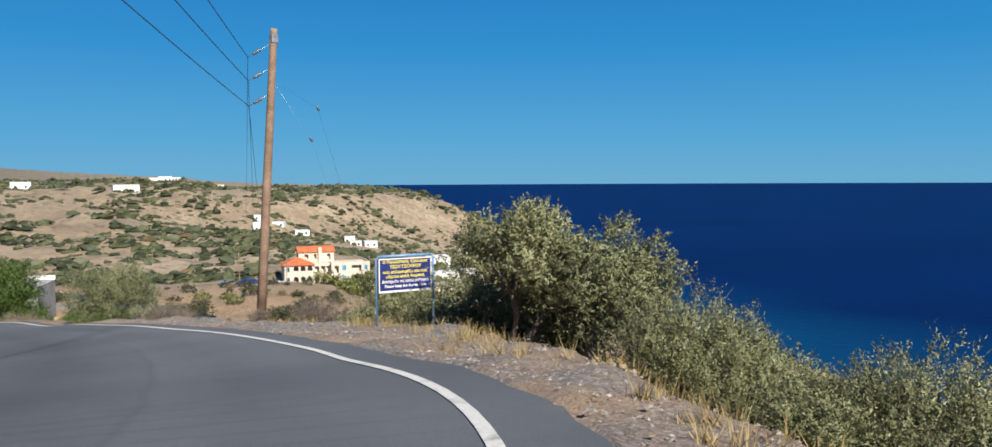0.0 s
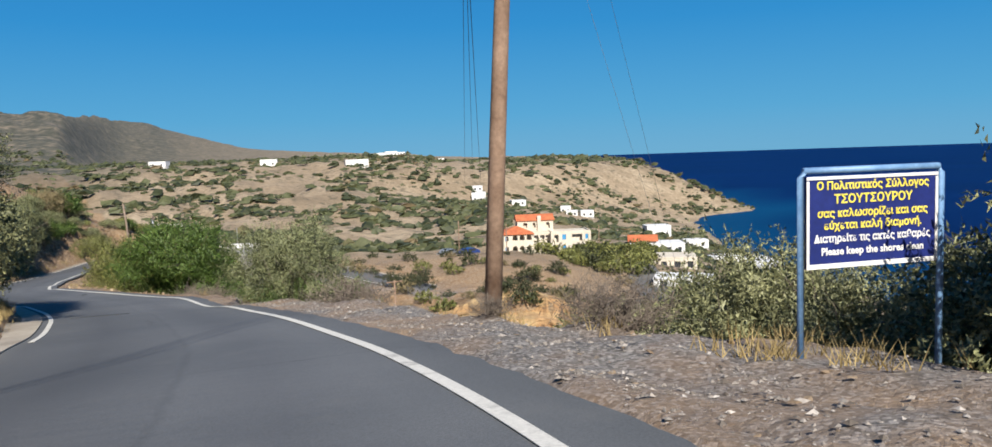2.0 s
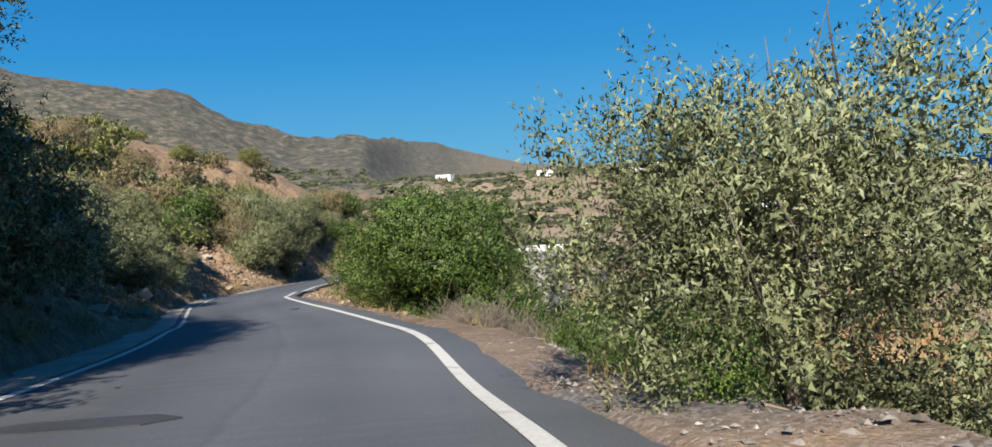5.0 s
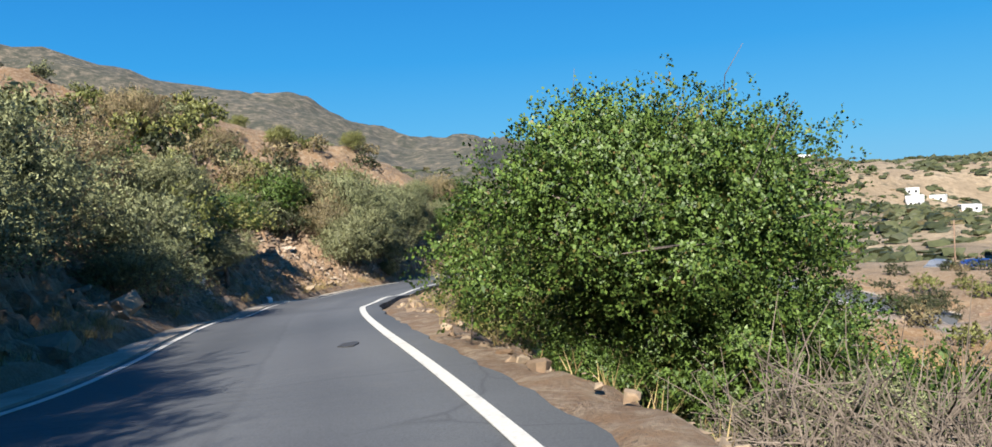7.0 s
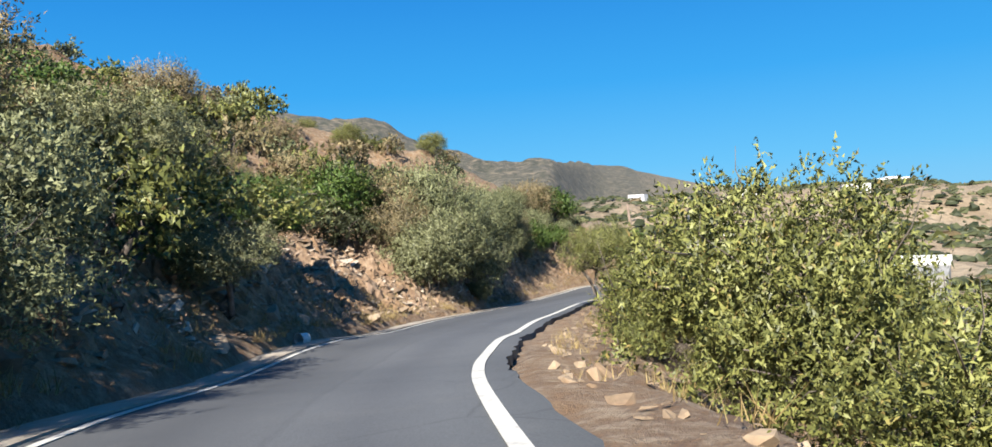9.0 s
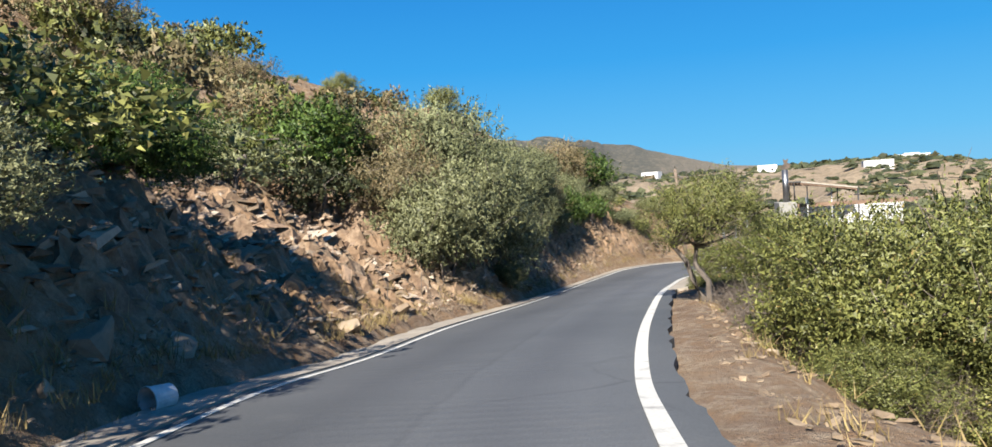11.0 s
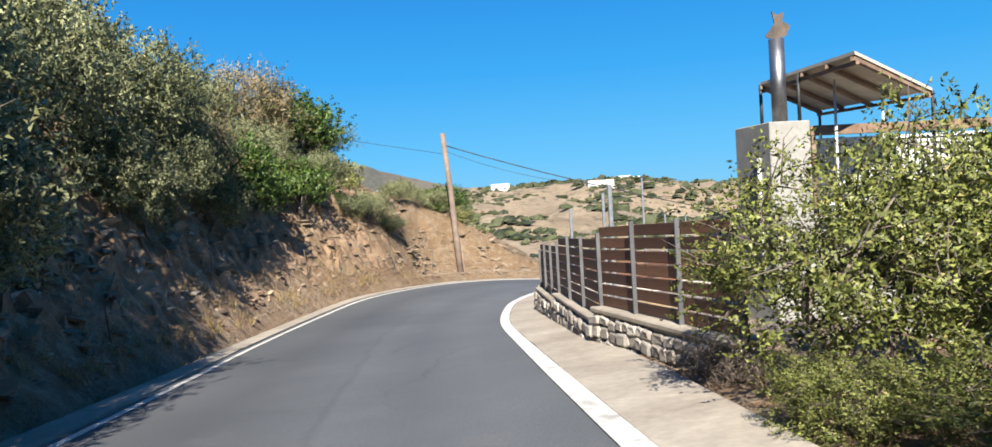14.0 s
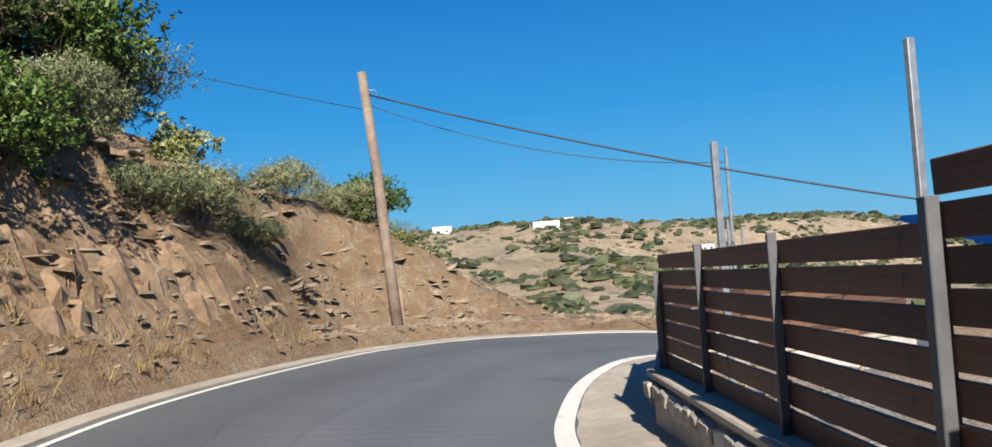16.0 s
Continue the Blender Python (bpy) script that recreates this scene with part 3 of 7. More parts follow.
def build_cut():
    """The broken, bedded rock of the road cut, finer than the ground it stands in."""
    rows = [i for i in range(UPHILL) if 36 < MID[i, 1] < 116]
    s = np.concatenate([[0], np.cumsum(np.linalg.norm(np.diff(MID[rows], axis=0), axis=1))])
    along = np.arange(0, s[-1], 0.14)
    mx, my = np.interp(along, s, MID[rows, 0]), np.interp(along, s, MID[rows, 1])
    nx, ny = np.interp(along, s, LEFT[rows, 0]), np.interp(along, s, LEFT[rows, 1])
    hw = np.interp(along, s, HALF[rows])
    out_ = np.arange(1.05, 7.2, 0.13)
    X, Y = mx[:, None] + nx[:, None] * (hw[:, None] + out_), my[:, None] + ny[:, None] * (hw[:, None] + out_)
    Z = land(X, Y)[0]
    edge = sstep(1.05, 1.7, out_)[None] * (1 - sstep(5.2, 7.0, out_))[None] * (sstep(0, 3, along) * (1 - sstep(s[-1] - 3, s[-1], along)))[:, None]
    # blocks split along the beds and across them
    bed = Z * 2.6 + 0.8 * fbm(X, Y, 3.1, 3, 1.2) + 0.25 * along[:, None]
    step = (bed % 1.0) ** 2.2
    joint = np.abs(fbm(X, Y, 1.15, 3, 4.1)) ** 0.6
    lump = 0.13 * (step - 0.35) + 0.15 * (joint - 0.45) + 0.11 * fbm(X, Y, 0.55, 4, 7.7) + 0.07 * fbm(X, Y, 0.27, 2, 3.7)
    bare = 0.35 + 0.65 * sstep(-0.35, 0.25, fbm(X, Y, 13, 2, 9.0) + 0.5 * sstep(66, 74, Y))
    push = 0.6 * lump * edge * bare
    X2, Y2, Z2 = X - nx[:, None] * push * 0.8, Y - ny[:, None] * push * 0.8, Z + push * 0.75 + 0.05 * edge - 0.10 * (1 - edge)
    i = np.arange(X.size).reshape(X.shape)
    f = np.stack([i[:-1, :-1], i[1:, :-1], i[1:, 1:], i[:-1, 1:]], -1).reshape(-1, 4)
    me = raw_mesh("rock_face", np.stack([X2.ravel(), Y2.ravel(), Z2.ravel()], 1), f[:, ::-1], ROCKFACE, False)
    tagged(new("rock_face", me), "broken bedded ochre rock face of the road cut", "rock face", kind="structure")


def build_bluff():
    """The washed-out face of the marl terrace below the road: bedded, ledged and undercut."""
    c = np.arange(-44, 46, 0.42)
    t = np.linspace(0, 1, 44)
    C, T = np.meshgrid(c, t, indexing="ij")
    line = 67.2 - 4 * fbm(9 + 0.545 * 68 + 0.84 * C, 20 + 0.84 * 68 - 0.545 * C, 34, 3, 0.7)
    rise = 6.9 * (1 - sstep(26, 46, np.abs(C)) * 0.75) * (1 - 0.42 * sstep(4, 18, C))
    z = -24.2 + rise * np.minimum(T / 0.82, 1) + 0.5 * sstep(0.82, 1.0, T)
    run = 3.4 * (T / 0.82) ** 1.5 + np.maximum(T - 0.82, 0) * 34
    bed = (z + 24.2 + 0.45 * fbm(C, C * 0.2, 16, 3, 2.0)) * 0.95
    ledge = np.where(T < 0.85, 0.42 * ((bed % 1.0) - 0.5) * (0.5 + fbm(C, z, 11, 2, 8.0)) + 0.10 * np.sin(bed * 14), 0)
    gully = (1.5 * np.abs(fbm(C, z * 0.25, 9, 3, 3.0)) + 0.45 * fbm(C, z, 2.6, 3, 6.0)) * (T < 0.9)
    V = line + run + ledge + gully
    X, Y = 9 + 0.545 * V + 0.84 * C, 20 + 0.84 * V - 0.545 * C
    g = land(X, Y)[0]
    Z = np.where(T > 0.84, np.maximum(z, g + 0.06), z)
    Z = np.where(T > 0.985, g - 0.5, Z)
    i = np.arange(X.size).reshape(X.shape)
    f = np.stack([i[:-1, :-1], i[1:, :-1], i[1:, 1:], i[:-1, 1:]], -1).reshape(-1, 4)
    me = raw_mesh("marl_bluff", np.stack([X.ravel(), Y.ravel(), Z.ravel()], 1), f, MARL, False)
    tagged(new("marl_bluff", me), "washed-out yellow marl bluff with dark bedding cracks", "bluff", kind="structure")


def build_sea():
    rings = [0, 60, 120, 180, 240, 300, 360, 420, 500, 600, 750, 950, 1200, 1500, 1900, 2400, 3000, 3700, 4300, 4800]
    vs, fs, sh = [], [], []
    n = 160
    for r in rings:
        for k in range(n):
            a = 2 * math.pi * k / n
            vs.append((9 + r * math.sin(a), 40 + r * math.cos(a), -47.6 + 22.5 * (max(r - 900, 0) / 3900) ** 2))
    for i in range(len(rings) - 1):
        for k in range(n):
            q = (k + 1) % n
            fs.append((i * n + k, i * n + q, (i + 1) * n + q, (i + 1) * n + k))
    me = raw_mesh("water", vs, fs, SEA, True)
    v = np.array(vs)
    cd, cs = seg_dist(v[:, 0], v[:, 1], COAST)
    at = me.attributes.new("shallow", "FLOAT", "POINT")
    at.data.foreach_set("value", (1 - sstep(5, 95, np.where(cs > 0, 0, cd))).astype(np.float32) * 0.7)
    tagged(new("water", me), "deep blue open sea, turquoise along the shore", "sea", kind="structure")


def ribbon(name, inner, outer, z0, mat, label, category, thick=0.10, span=(0, None), kind="structure", rise=None):
    """A strip between two offsets from the middle line; offsets are arrays, positive to the left."""
    s = slice(*span)
    m, n_, zz, cant = MID[s], LEFT[s], RD[s, 4], CANT[s]
    a, b = np.asarray(inner)[s], np.asarray(outer)[s]
    vs, fs = [], []
    for i in range(len(m)):
        p, q = m[i] + n_[i] * a[i], m[i] + n_[i] * b[i]
        up = 0.0 if rise is None else rise[s][i]
        for (c, off, top, lift) in ((p, a[i], 1, 0), (q, b[i], 1, up), (q, b[i], 0, 0), (p, a[i], 0, 0)):
            vs.append((c[0], c[1], zz[i] + cant[i] * off + z0 + lift - (0 if top else thick)))
    for i in range(len(m) - 1):
        for k in range(4):
            q = (k + 1) % 4
            fs.append((4 * i + k, 4 * i + q, 4 * i + 4 + q, 4 * i + 4 + k))
    fs += [(0, 1, 2, 3), (4 * len(m) - 1, 4 * len(m) - 2, 4 * len(m) - 3, 4 * len(m) - 4)]
    bm = bmesh.new()
    bv = [bm.verts.new(v) for v in vs]
    for f in fs:
        bm.faces.new([bv[k] for k in f])
    bmesh.ops.recalc_face_normals(bm, faces=bm.faces)
    me = bm_mesh(name, bm, mat)
    at = me.attributes.new("across", "FLOAT", "POINT")
    at.data.foreach_set("value", [0.0, 1.0, 1.0, 0.0] * len(m))
    return tagged(new(name, me), label, category, kind=kind)


def build_road():
    yy = MID[:, 1]
    margin = np.interp(yy, [0, 20, 30, 45, 62, 80, 92, 104], [0.85, 0.62, 0.50, 0.45, 0.40, 0.42, 0.35, 0.30])
    rag = 0.07 * fbm(yy, yy * 0.7, 2.1, 4, 1.0)
    ribbon("road", HALF + 0.18, -(HALF + margin + rag), 0.0, ASPHALT, "grey asphalt road with worn surface and painted edge lines", "road", 0.16)
    LINE = np.interp(yy, [0, 55, 66, 100], [0.065, 0.065, 0.085, 0.095])
    ribbon("edge_line", -(HALF - LINE), -(HALF + LINE), 0.014, PAINT, "worn white painted edge line on the road", "road marking", 0.006)
    ribbon("edge_line", HALF + 0.05, HALF - 0.05, 0.012, PAINT, "thin white painted edge line on the road", "road marking", 0.006, (int(np.argmax(MID[:, 1] > 26)), None))
    PAVED = (int(np.argmax(MID[:, 1] > 88.2)), int(np.argmax(MID[:, 0] > 24)))
    ribbon("pavement", -(HALF + 0.09 + 0.6 * np.abs(rag)), -(HALF + np.interp(yy, [88, 92, 98, 104, 110, 114], [0.72, 0.88, 1.0, 1.0, 0.95, 1.2])), 0.009, CONCRETE, "narrow worn concrete pavement along the stone wall", "pavement", 0.25, PAVED, rise=np.interp(yy, [88.2, 95, 112, 118], [0.02, 0.04, 0.06, 0.06]))
    strip = np.interp(yy, [24, 30, 40, 60, 75, 95, 110], [0.30, 0.9, 0.65, 0.55, 0.65, 0.5, 0.35])
    ribbon("pavement", HALF + 0.19, HALF + 0.19 + strip, 0.025, CONCRETE, "narrow pale concrete gutter strip beside the road", "gutter", 0.16, (int(np.argmax(MID[:, 1] > 24)), None))


build_ground()
build_cut()
build_bluff()
build_sea()
build_road()

# ---- plants ----
def leaf_cloud(rng, centres, radii, count, length, width, up=0.25, outward=0.5, mid=(0, 0, 0), shoot=10, reach=0.34, broad=False):
    """Single pointed leaves along short shoots that leave the clumps, and broader leaves inside."""
    ns = count // shoot
    k = rng.integers(0, len(centres), ns)
    g = rng.normal(size=(ns, 3))
    g /= np.maximum(np.linalg.norm(g, axis=1)[:, None], 1e-6)
    p = centres[k] + g * (rng.random((ns, 1)) ** 0.45) * radii[k][:, None] * np.array([1, 1, 0.85])
    o = p - np.array(mid)
    o /= np.maximum(np.linalg.norm(o, axis=1)[:, None], 1e-6)
    d = rng.normal(size=(ns, 3)) * 0.38 + o * outward + np.array([0, 0, up]) + g * 0.3
    d /= np.linalg.norm(d, axis=1)[:, None]
    run = reach * (0.45 + 0.7 * rng.random((ns, 1, 1)))
    t = ((np.arange(shoot) + rng.random((ns, shoot))) / shoot - 0.3)[:, :, None]
    q = (p[:, None] + d[:, None] * run * t + rng.normal(size=(ns, shoot, 3)) * 0.018).reshape(-1, 3)
    n = len(q)
    ld = np.repeat(d, shoot, 0) * 0.55 + rng.normal(size=(n, 3)) * 0.55
    ld /= np.linalg.norm(ld, axis=1)[:, None]
    ln = length * (0.6 + 0.7 * rng.random((n, 1)))
    wd = width * (0.7 + 0.6 * rng.random((n, 1)))
    m = n // 12
    e = rng.integers(0, len(centres), m)
    gi = rng.normal(size=(m, 3))
    gi /= np.linalg.norm(gi, axis=1)[:, None]
    qi = centres[e] + gi * 0.55 * rng.random((m, 1)) * radii[e][:, None]
    q = np.concatenate([q, qi])
    ld = np.concatenate([ld, rng.normal(size=(m, 3)) * 0.6])
    ln = np.concatenate([ln, np.full((m, 1), length * 1.3)])
    wd = np.concatenate([wd, np.full((m, 1), max(width * 1.5, 0.045))])
    s = np.cross(ld, rng.normal(size=(n + m, 3)))
    s /= np.maximum(np.linalg.norm(s, axis=1)[:, None], 1e-6)
    hub = np.concatenate([np.repeat(centres[k], shoot, 0), centres[e]])
    face = np.cross(s, ld)
    bend = q + ld * ln * 0.5 - hub
    bend /= np.maximum(np.linalg.norm(bend, axis=1)[:, None], 1e-6)
    whole = q - np.array(mid)
    whole /= np.maximum(np.linalg.norm(whole, axis=1)[:, None], 1e-6)
    bend = bend * 0.65 + whole * 0.35
    s = np.where((face * bend).sum(1)[:, None] < 0, -s, s)
    if broad:
        v = np.stack([q, q + s * wd * 0.5 + ld * ln * 0.45, q + ld * ln, q - s * wd * 0.5 + ld * ln * 0.55], 1).reshape(-1, 3)
    else:
        v = np.stack([q - s * wd * 0.5, q + s * wd * 0.5 + ld * ln * 0.2, q + ld * ln], 1).reshape(-1, 3)
    sides = 4 if broad else 3
    # leaves catch the light as tufts do: their normals lean outward from the clump
    fn = np.cross(s, ld)
    fn /= np.maximum(np.linalg.norm(fn, axis=1)[:, None], 1e-6)
    nv = bend * 0.75 + fn * 0.45
    nv /= np.linalg.norm(nv, axis=1)[:, None]
    return v, np.arange(len(v)).reshape(-1, sides), np.repeat(nv, sides, 0)


def crown_shape(rng, rx, ry, rz, zc, lobes, clump, low=0.25):
    """Clump centres over an uneven, lobed crown."""
    big = rng.normal(size=(lobes, 3))
    big /= ((np.abs(big) ** 3).sum(1) ** (1 / 3))[:, None]
    big[:, 2] = np.abs(big[:, 2]) * 1.1 - low
    reach = 0.45 + 0.28 * rng.random(lobes)
    pts, rad = [], []
    for i in range(lobes):
        c = big[i] * reach[i]
        n = 7
        g = rng.normal(size=(n, 3))
        g /= np.linalg.norm(g, axis=1)[:, None]
        pts.append(c + g * (0.22 + 0.2 * rng.random((n, 1))))
        rad.append(clump * (0.6 + 0.7 * rng.random(n)))
    p = np.concatenate(pts) * np.array([rx, ry, rz])
    p[:, 2] += zc
    return p, np.concatenate(rad)


def limb_runs(rng, centres, trunks, base_r, height, lean=(0, 0), spread=0.25, limbs=14):
    """Trunks from the ground, and limbs out to clumps."""
    runs = []
    forks = []
    for _ in range(trunks):
        b = np.array([rng.normal() * base_r * 0.15, rng.normal() * base_r * 0.15, -0.25])
        tip = np.array([rng.normal() * spread + lean[0], rng.normal() * spread + lean[1], height * (0.34 + 0.14 * rng.random())])
        pts = [b + (tip - b) * t + np.array([rng.normal(), rng.normal(), 0]) * 0.06 * height * (0 < t < 1) * 0.6 for t in (0, 0.25, 0.5, 0.75, 1)]
        r = base_r * (0.7 + 0.5 * rng.random())
        runs.append((pts, [r * 1.35, r, r * 0.9, r * 0.8, r * 0.62]))
        forks.append((tip, r * 0.6))
    for i in rng.choice(len(centres), min(limbs, len(centres)), replace=False):
        f, r = forks[rng.integers(0, len(forks))]
        c = centres[i]
        m1, m2 = f + (c - f) * 0.35, f + (c - f) * 0.7
        j = 0.07 * height
        runs.append(([f, m1 + rng.normal(size=3) * j, m2 + rng.normal(size=3) * j, c], [r * 0.7, r * 0.45, r * 0.28, 0.008]))
    return runs


def make_plant(seed, name, leaf_mat, rx, rz, zc, lobes, clump, leaves, length, width, trunks, base_r, bark=None, up=0.25, limbs=14, twigs=0, low=0.25, reach=0.34, lean=(0, 0), broad=False):
    """Meshes of one kind of plant: woody part and crown."""
    rng = np.random.default_rng(seed)
    c, r = crown_shape(rng, rx, rx * (0.85 + 0.3 * rng.random()), rz, zc, lobes, clump, low)
    runs = limb_runs(rng, c, trunks, base_r, zc + rz, lean=lean, spread=rx * 0.16, limbs=limbs)
    for _ in range(twigs):
        i = rng.integers(0, len(c))
        a = c[i] + rng.normal(size=3) * r[i] * 0.5
        d = rng.normal(size=3) * 0.7 + np.array([0, 0, 0.7])
        runs.append(([c[i], a + d * 0.12, a + d * 0.28 + rng.normal(size=3) * 0.05], [0.008, 0.005, 0.002]))
    wood = tube_mesh(name + "_wood", runs, bark or BARK, 5)
    v, f, nv = leaf_cloud(rng, c, r, leaves, length, width, up, 0.5, (0, 0, zc), 10, reach, broad)
    crown = raw_mesh(name + "_leaves", v, f, leaf_mat, True)
    crown.normals_split_custom_set_from_vertices(nv.tolist())
    return wood, crown


def plant(kind, meshes, x, y, label, category, scale=1.0, turn=0.0, sink=0.0, group="", tall=1.0, z=None, wood_name="trunk", top_name="crown"):
    ob = thing(kind, (x, y, (h(x, y) if z is None else z) - sink), label, category, group, turn)
    ob.scale = (scale, scale, scale * tall)
    part(wood_name, meshes[0], ob)
    part(top_name, meshes[1], ob)
    return ob


def thorn_mesh(seed, radius, height, count):
    """A dry thorn bush: many thin forked twigs from one foot."""
    rng = np.random.default_rng(seed)
    runs = []
    for _ in range(count):
        a = rng.random() * 6.283
        o = rng.random() ** 0.6 * radius
        tip = np.array([math.cos(a) * o, math.sin(a) * o, height * (0.35 + 0.65 * rng.random()) * (1 - 0.45 * (o / radius) ** 2)])
        foot = np.array([math.cos(a) * o * 0.25, math.sin(a) * o * 0.25, -0.05])
        m = foot + (tip - foot) * 0.5 + rng.normal(size=3) * radius * 0.12
        runs.append(([foot, m, tip], [0.009, 0.006, 0.003]))
        for _ in range(7):
            s = m + (tip - m) * rng.random()
            e = s + rng.normal(size=3) * radius * 0.22 + np.array([0, 0, 0.06])
            runs.append(([s, (s + e) / 2 + rng.normal(size=3) * 0.03, e], [0.005, 0.0035, 0.0015]))
    return tube_mesh("thorn_twigs", runs, TWIG, 3, False)


OLIVE = [make_plant(s, "olive", OLIVE_LEAF, 1.85, 1.6, 2.3, 26, 0.42, 46000, 0.070, 0.030, 2, 0.13, up=0.15, reach=0.24) for s in (1, 2)]
OLIVE_BUSH = [make_plant(s, "olive_bush", OLIVE_LEAF, 1.75, 1.5, 1.4, 30, 0.42, 25000, 0.080, 0.036, 4, 0.06, up=0.15, twigs=40, low=0.55, reach=0.26) for s in (11, 12)]
OLIVE_BUSH.append(make_plant(13, "olive_bush", OLIVE_LEAF, 1.8, 1.45, 1.4, 44, 0.38, 62000, 0.052, 0.021, 4, 0.06, up=0.15, twigs=60, low=0.6, reach=0.24))
CAROB = make_plant(24, "carob", CAROB_LEAF, 2.30, 1.75, 1.95, 64, 0.47, 160000, 0.042, 0.032, 3, 0.12, up=0.05, twigs=120, low=0.6, reach=0.18, broad=True)
CAROB_BUSH = make_plant(22, "carob_bush", CAROB_LEAF, 1.45, 1.25, 1.1, 26, 0.36, 13000, 0.078, 0.052, 3, 0.06, up=0.1, low=0.6, reach=0.2)
MASTIC = [make_plant(s, "mastic", MASTIC_LEAF, 1.6, 1.5, 1.4, 34, 0.36, 34000, 0.058, 0.028, 4, 0.05, up=0.2, twigs=60, low=0.6, reach=0.24) for s in (31, 32)]
MASTIC.append(make_plant(33, "mastic", MASTIC_LEAF, 1.4, 1.2, 1.15, 46, 0.31, 62000, 0.042, 0.019, 4, 0.06, up=0.3, twigs=120, low=0.6, limbs=30, reach=0.24))
CAROB_NEAR = make_plant(27, "carob_bush", CAROB_LEAF, 1.5, 1.25, 1.1, 46, 0.31, 46000, 0.044, 0.028, 3, 0.06, up=0.1, twigs=60, low=0.65, reach=0.2)
SILVER = [make_plant(s, "silver_bush", SILVER_LEAF, 1.6, 1.5, 1.4, 28, 0.42, 24000, 0.072, 0.032, 4, 0.06, up=0.3, twigs=60, low=0.6, reach=0.28) for s in (41, 42)]
HEATH = make_plant(51, "heath", HEATH_LEAF, 1.4, 1.3, 1.2, 22, 0.40, 16000, 0.075, 0.026, 5, 0.04, up=0.6, twigs=90, low=0.5, reach=0.4)
PINE_LIKE = make_plant(61, "tamarisk", MASTIC_LEAF, 1.95, 1.15, 2.15, 34, 0.36, 60000, 0.046, 0.021, 2, 0.085, bark=BARK, up=0.4, twigs=260, limbs=40, reach=0.28, lean=(0.5, 0.1))
ROADSIDE = make_plant(65, "roadside_bush", DARK_LEAF, 1.5, 1.5, 1.6, 40, 0.27, 25000, 0.050, 0.029, 4, 0.05, bark=TWIG, up=0.2, twigs=200, low=0.7, limbs=34, reach=0.26)
KINDS = ((71, SCRUB_LEAF), (72, MASTIC_LEAF), (73, HEATH_LEAF), (74, SILVER_LEAF))
SHRUB = [make_plant(s, "shrub", m, 1.15, 0.9, 0.7, 14, 0.36, 3400, 0.085, 0.056, 3, 0.04, limbs=5, low=0.6, up=0.15, reach=0.24) for s, m in KINDS]
SHRUB_FAR = [make_plant(s, "shrub", m, 1.15, 0.9, 0.7, 12, 0.36, 1100, 0.14, 0.10, 2, 0.04, limbs=2, low=0.6, up=0.15, reach=0.24) for s, m in KINDS]
THORN = [thorn_mesh(81, 1.0, 0.85, 130), thorn_mesh(82, 0.8, 0.6, 100)]
THORN_STEM = tube_mesh("thorn_stem", [([(0, 0, -0.15), (0.02, 0.01, 0.1), (0.05, -0.02, 0.28)], [0.05, 0.035, 0.02])], TWIG, 7)

L_OLIVE = "grey-green olive tree with a gnarled trunk on the verge"
L_OBUSH = "dense grey-green wild olive bush beside the road"
L_CAROB = "large glossy dark green carob tree below the road edge"
L_SILVER = "silvery grey-green bush on the cut slope"
L_HEATH = "brownish half-dry heath bush on the slope"
rt = random.Random(5)

for x, y, k, s, tall in [(14.75, 12.4, 0, 1.08, 1.04), (15.3, 10.7, 1, 1.08, 1.02)]:
    plant("olive_tree", OLIVE[k], x, y, L_OLIVE, "tree", s, rt.random() * 6, 0.0, "olive trees at the bend", tall)
for x, y, k, s, tall, sink in [(12.3, 6.7, 2, 0.76, 1.34, 0.1), (15.4, 7.0, 1, 1.1, 1.0, 0.1), (13.4, 3.3, 2, 0.98, 1.30, 0.1), (11.3, 4.5, 1, 0.6, 0.9, 0.1), (10.3, 2.0, 0, 0.6, 0.8, 0.1), (12.9, 6.0, 2, 0.80, 1.22, 0.1), (12.4, 1.6, 0, 0.9, 1.05, 0.1), (16.6, 4.2, 1, 1.1, 0.85, 0.3), (15.9, 8.9, 1, 0.9, 0.9, 0.1), (16.6, 12.9, 0, 1.2, 1.05, 0.1), (17.4, 10.8, 1, 0.9, 0.9, 0.1), (16.6, 9.6, 0, 0.9, 0.85, 0.1), (15.0, 15.6, 1, 0.6, 0.7, 0.1), (16.1, 18.2, 2, 1.2, 1.16, 0.1),
                               (17.4, 19.8, 2, 1.2, 1.2, 0.1), (15.9, 14.9, 0, 1.15, 1.0, 0.1), (18.0, 16.2, 1, 1.15, 0.95, 0.1), (16.4, 22.4, 0, 1.1, 0.95, 0.1), (18.3, 24.0, 1, 1.2, 1.0, 0.1), (19.8, 26.4, 0, 1.2, 1.0, 0.1), (14.2, 33.4, 1, 0.7, 0.9, 0.1)]:
    plant("olive_bush", OLIVE_BUSH[k], x, y, L_OBUSH, "bush", s, rt.random() * 6, sink, "wild olives along the verge", tall)
for x, y, k, s, tall, sink in [(4.6, 34.6, 0, 1.0, 1.25, 0.4), (4.9, 37.2, 1, 1.0, 1.3, 0.5), (4.7, 39.8, 0, 0.95, 1.2, 0.4), (4.4, 42.4, 1, 0.8, 1.1, 0.3), (4.2, 32.2, 1, 1.1, 1.2, 0.3)]:
    plant("olive_bush", OLIVE_BUSH[k], x, y, "dark wild olive bush leaning out from the bank", "bush", s, rt.random() * 6, sink, "wild olives on the bank", tall)
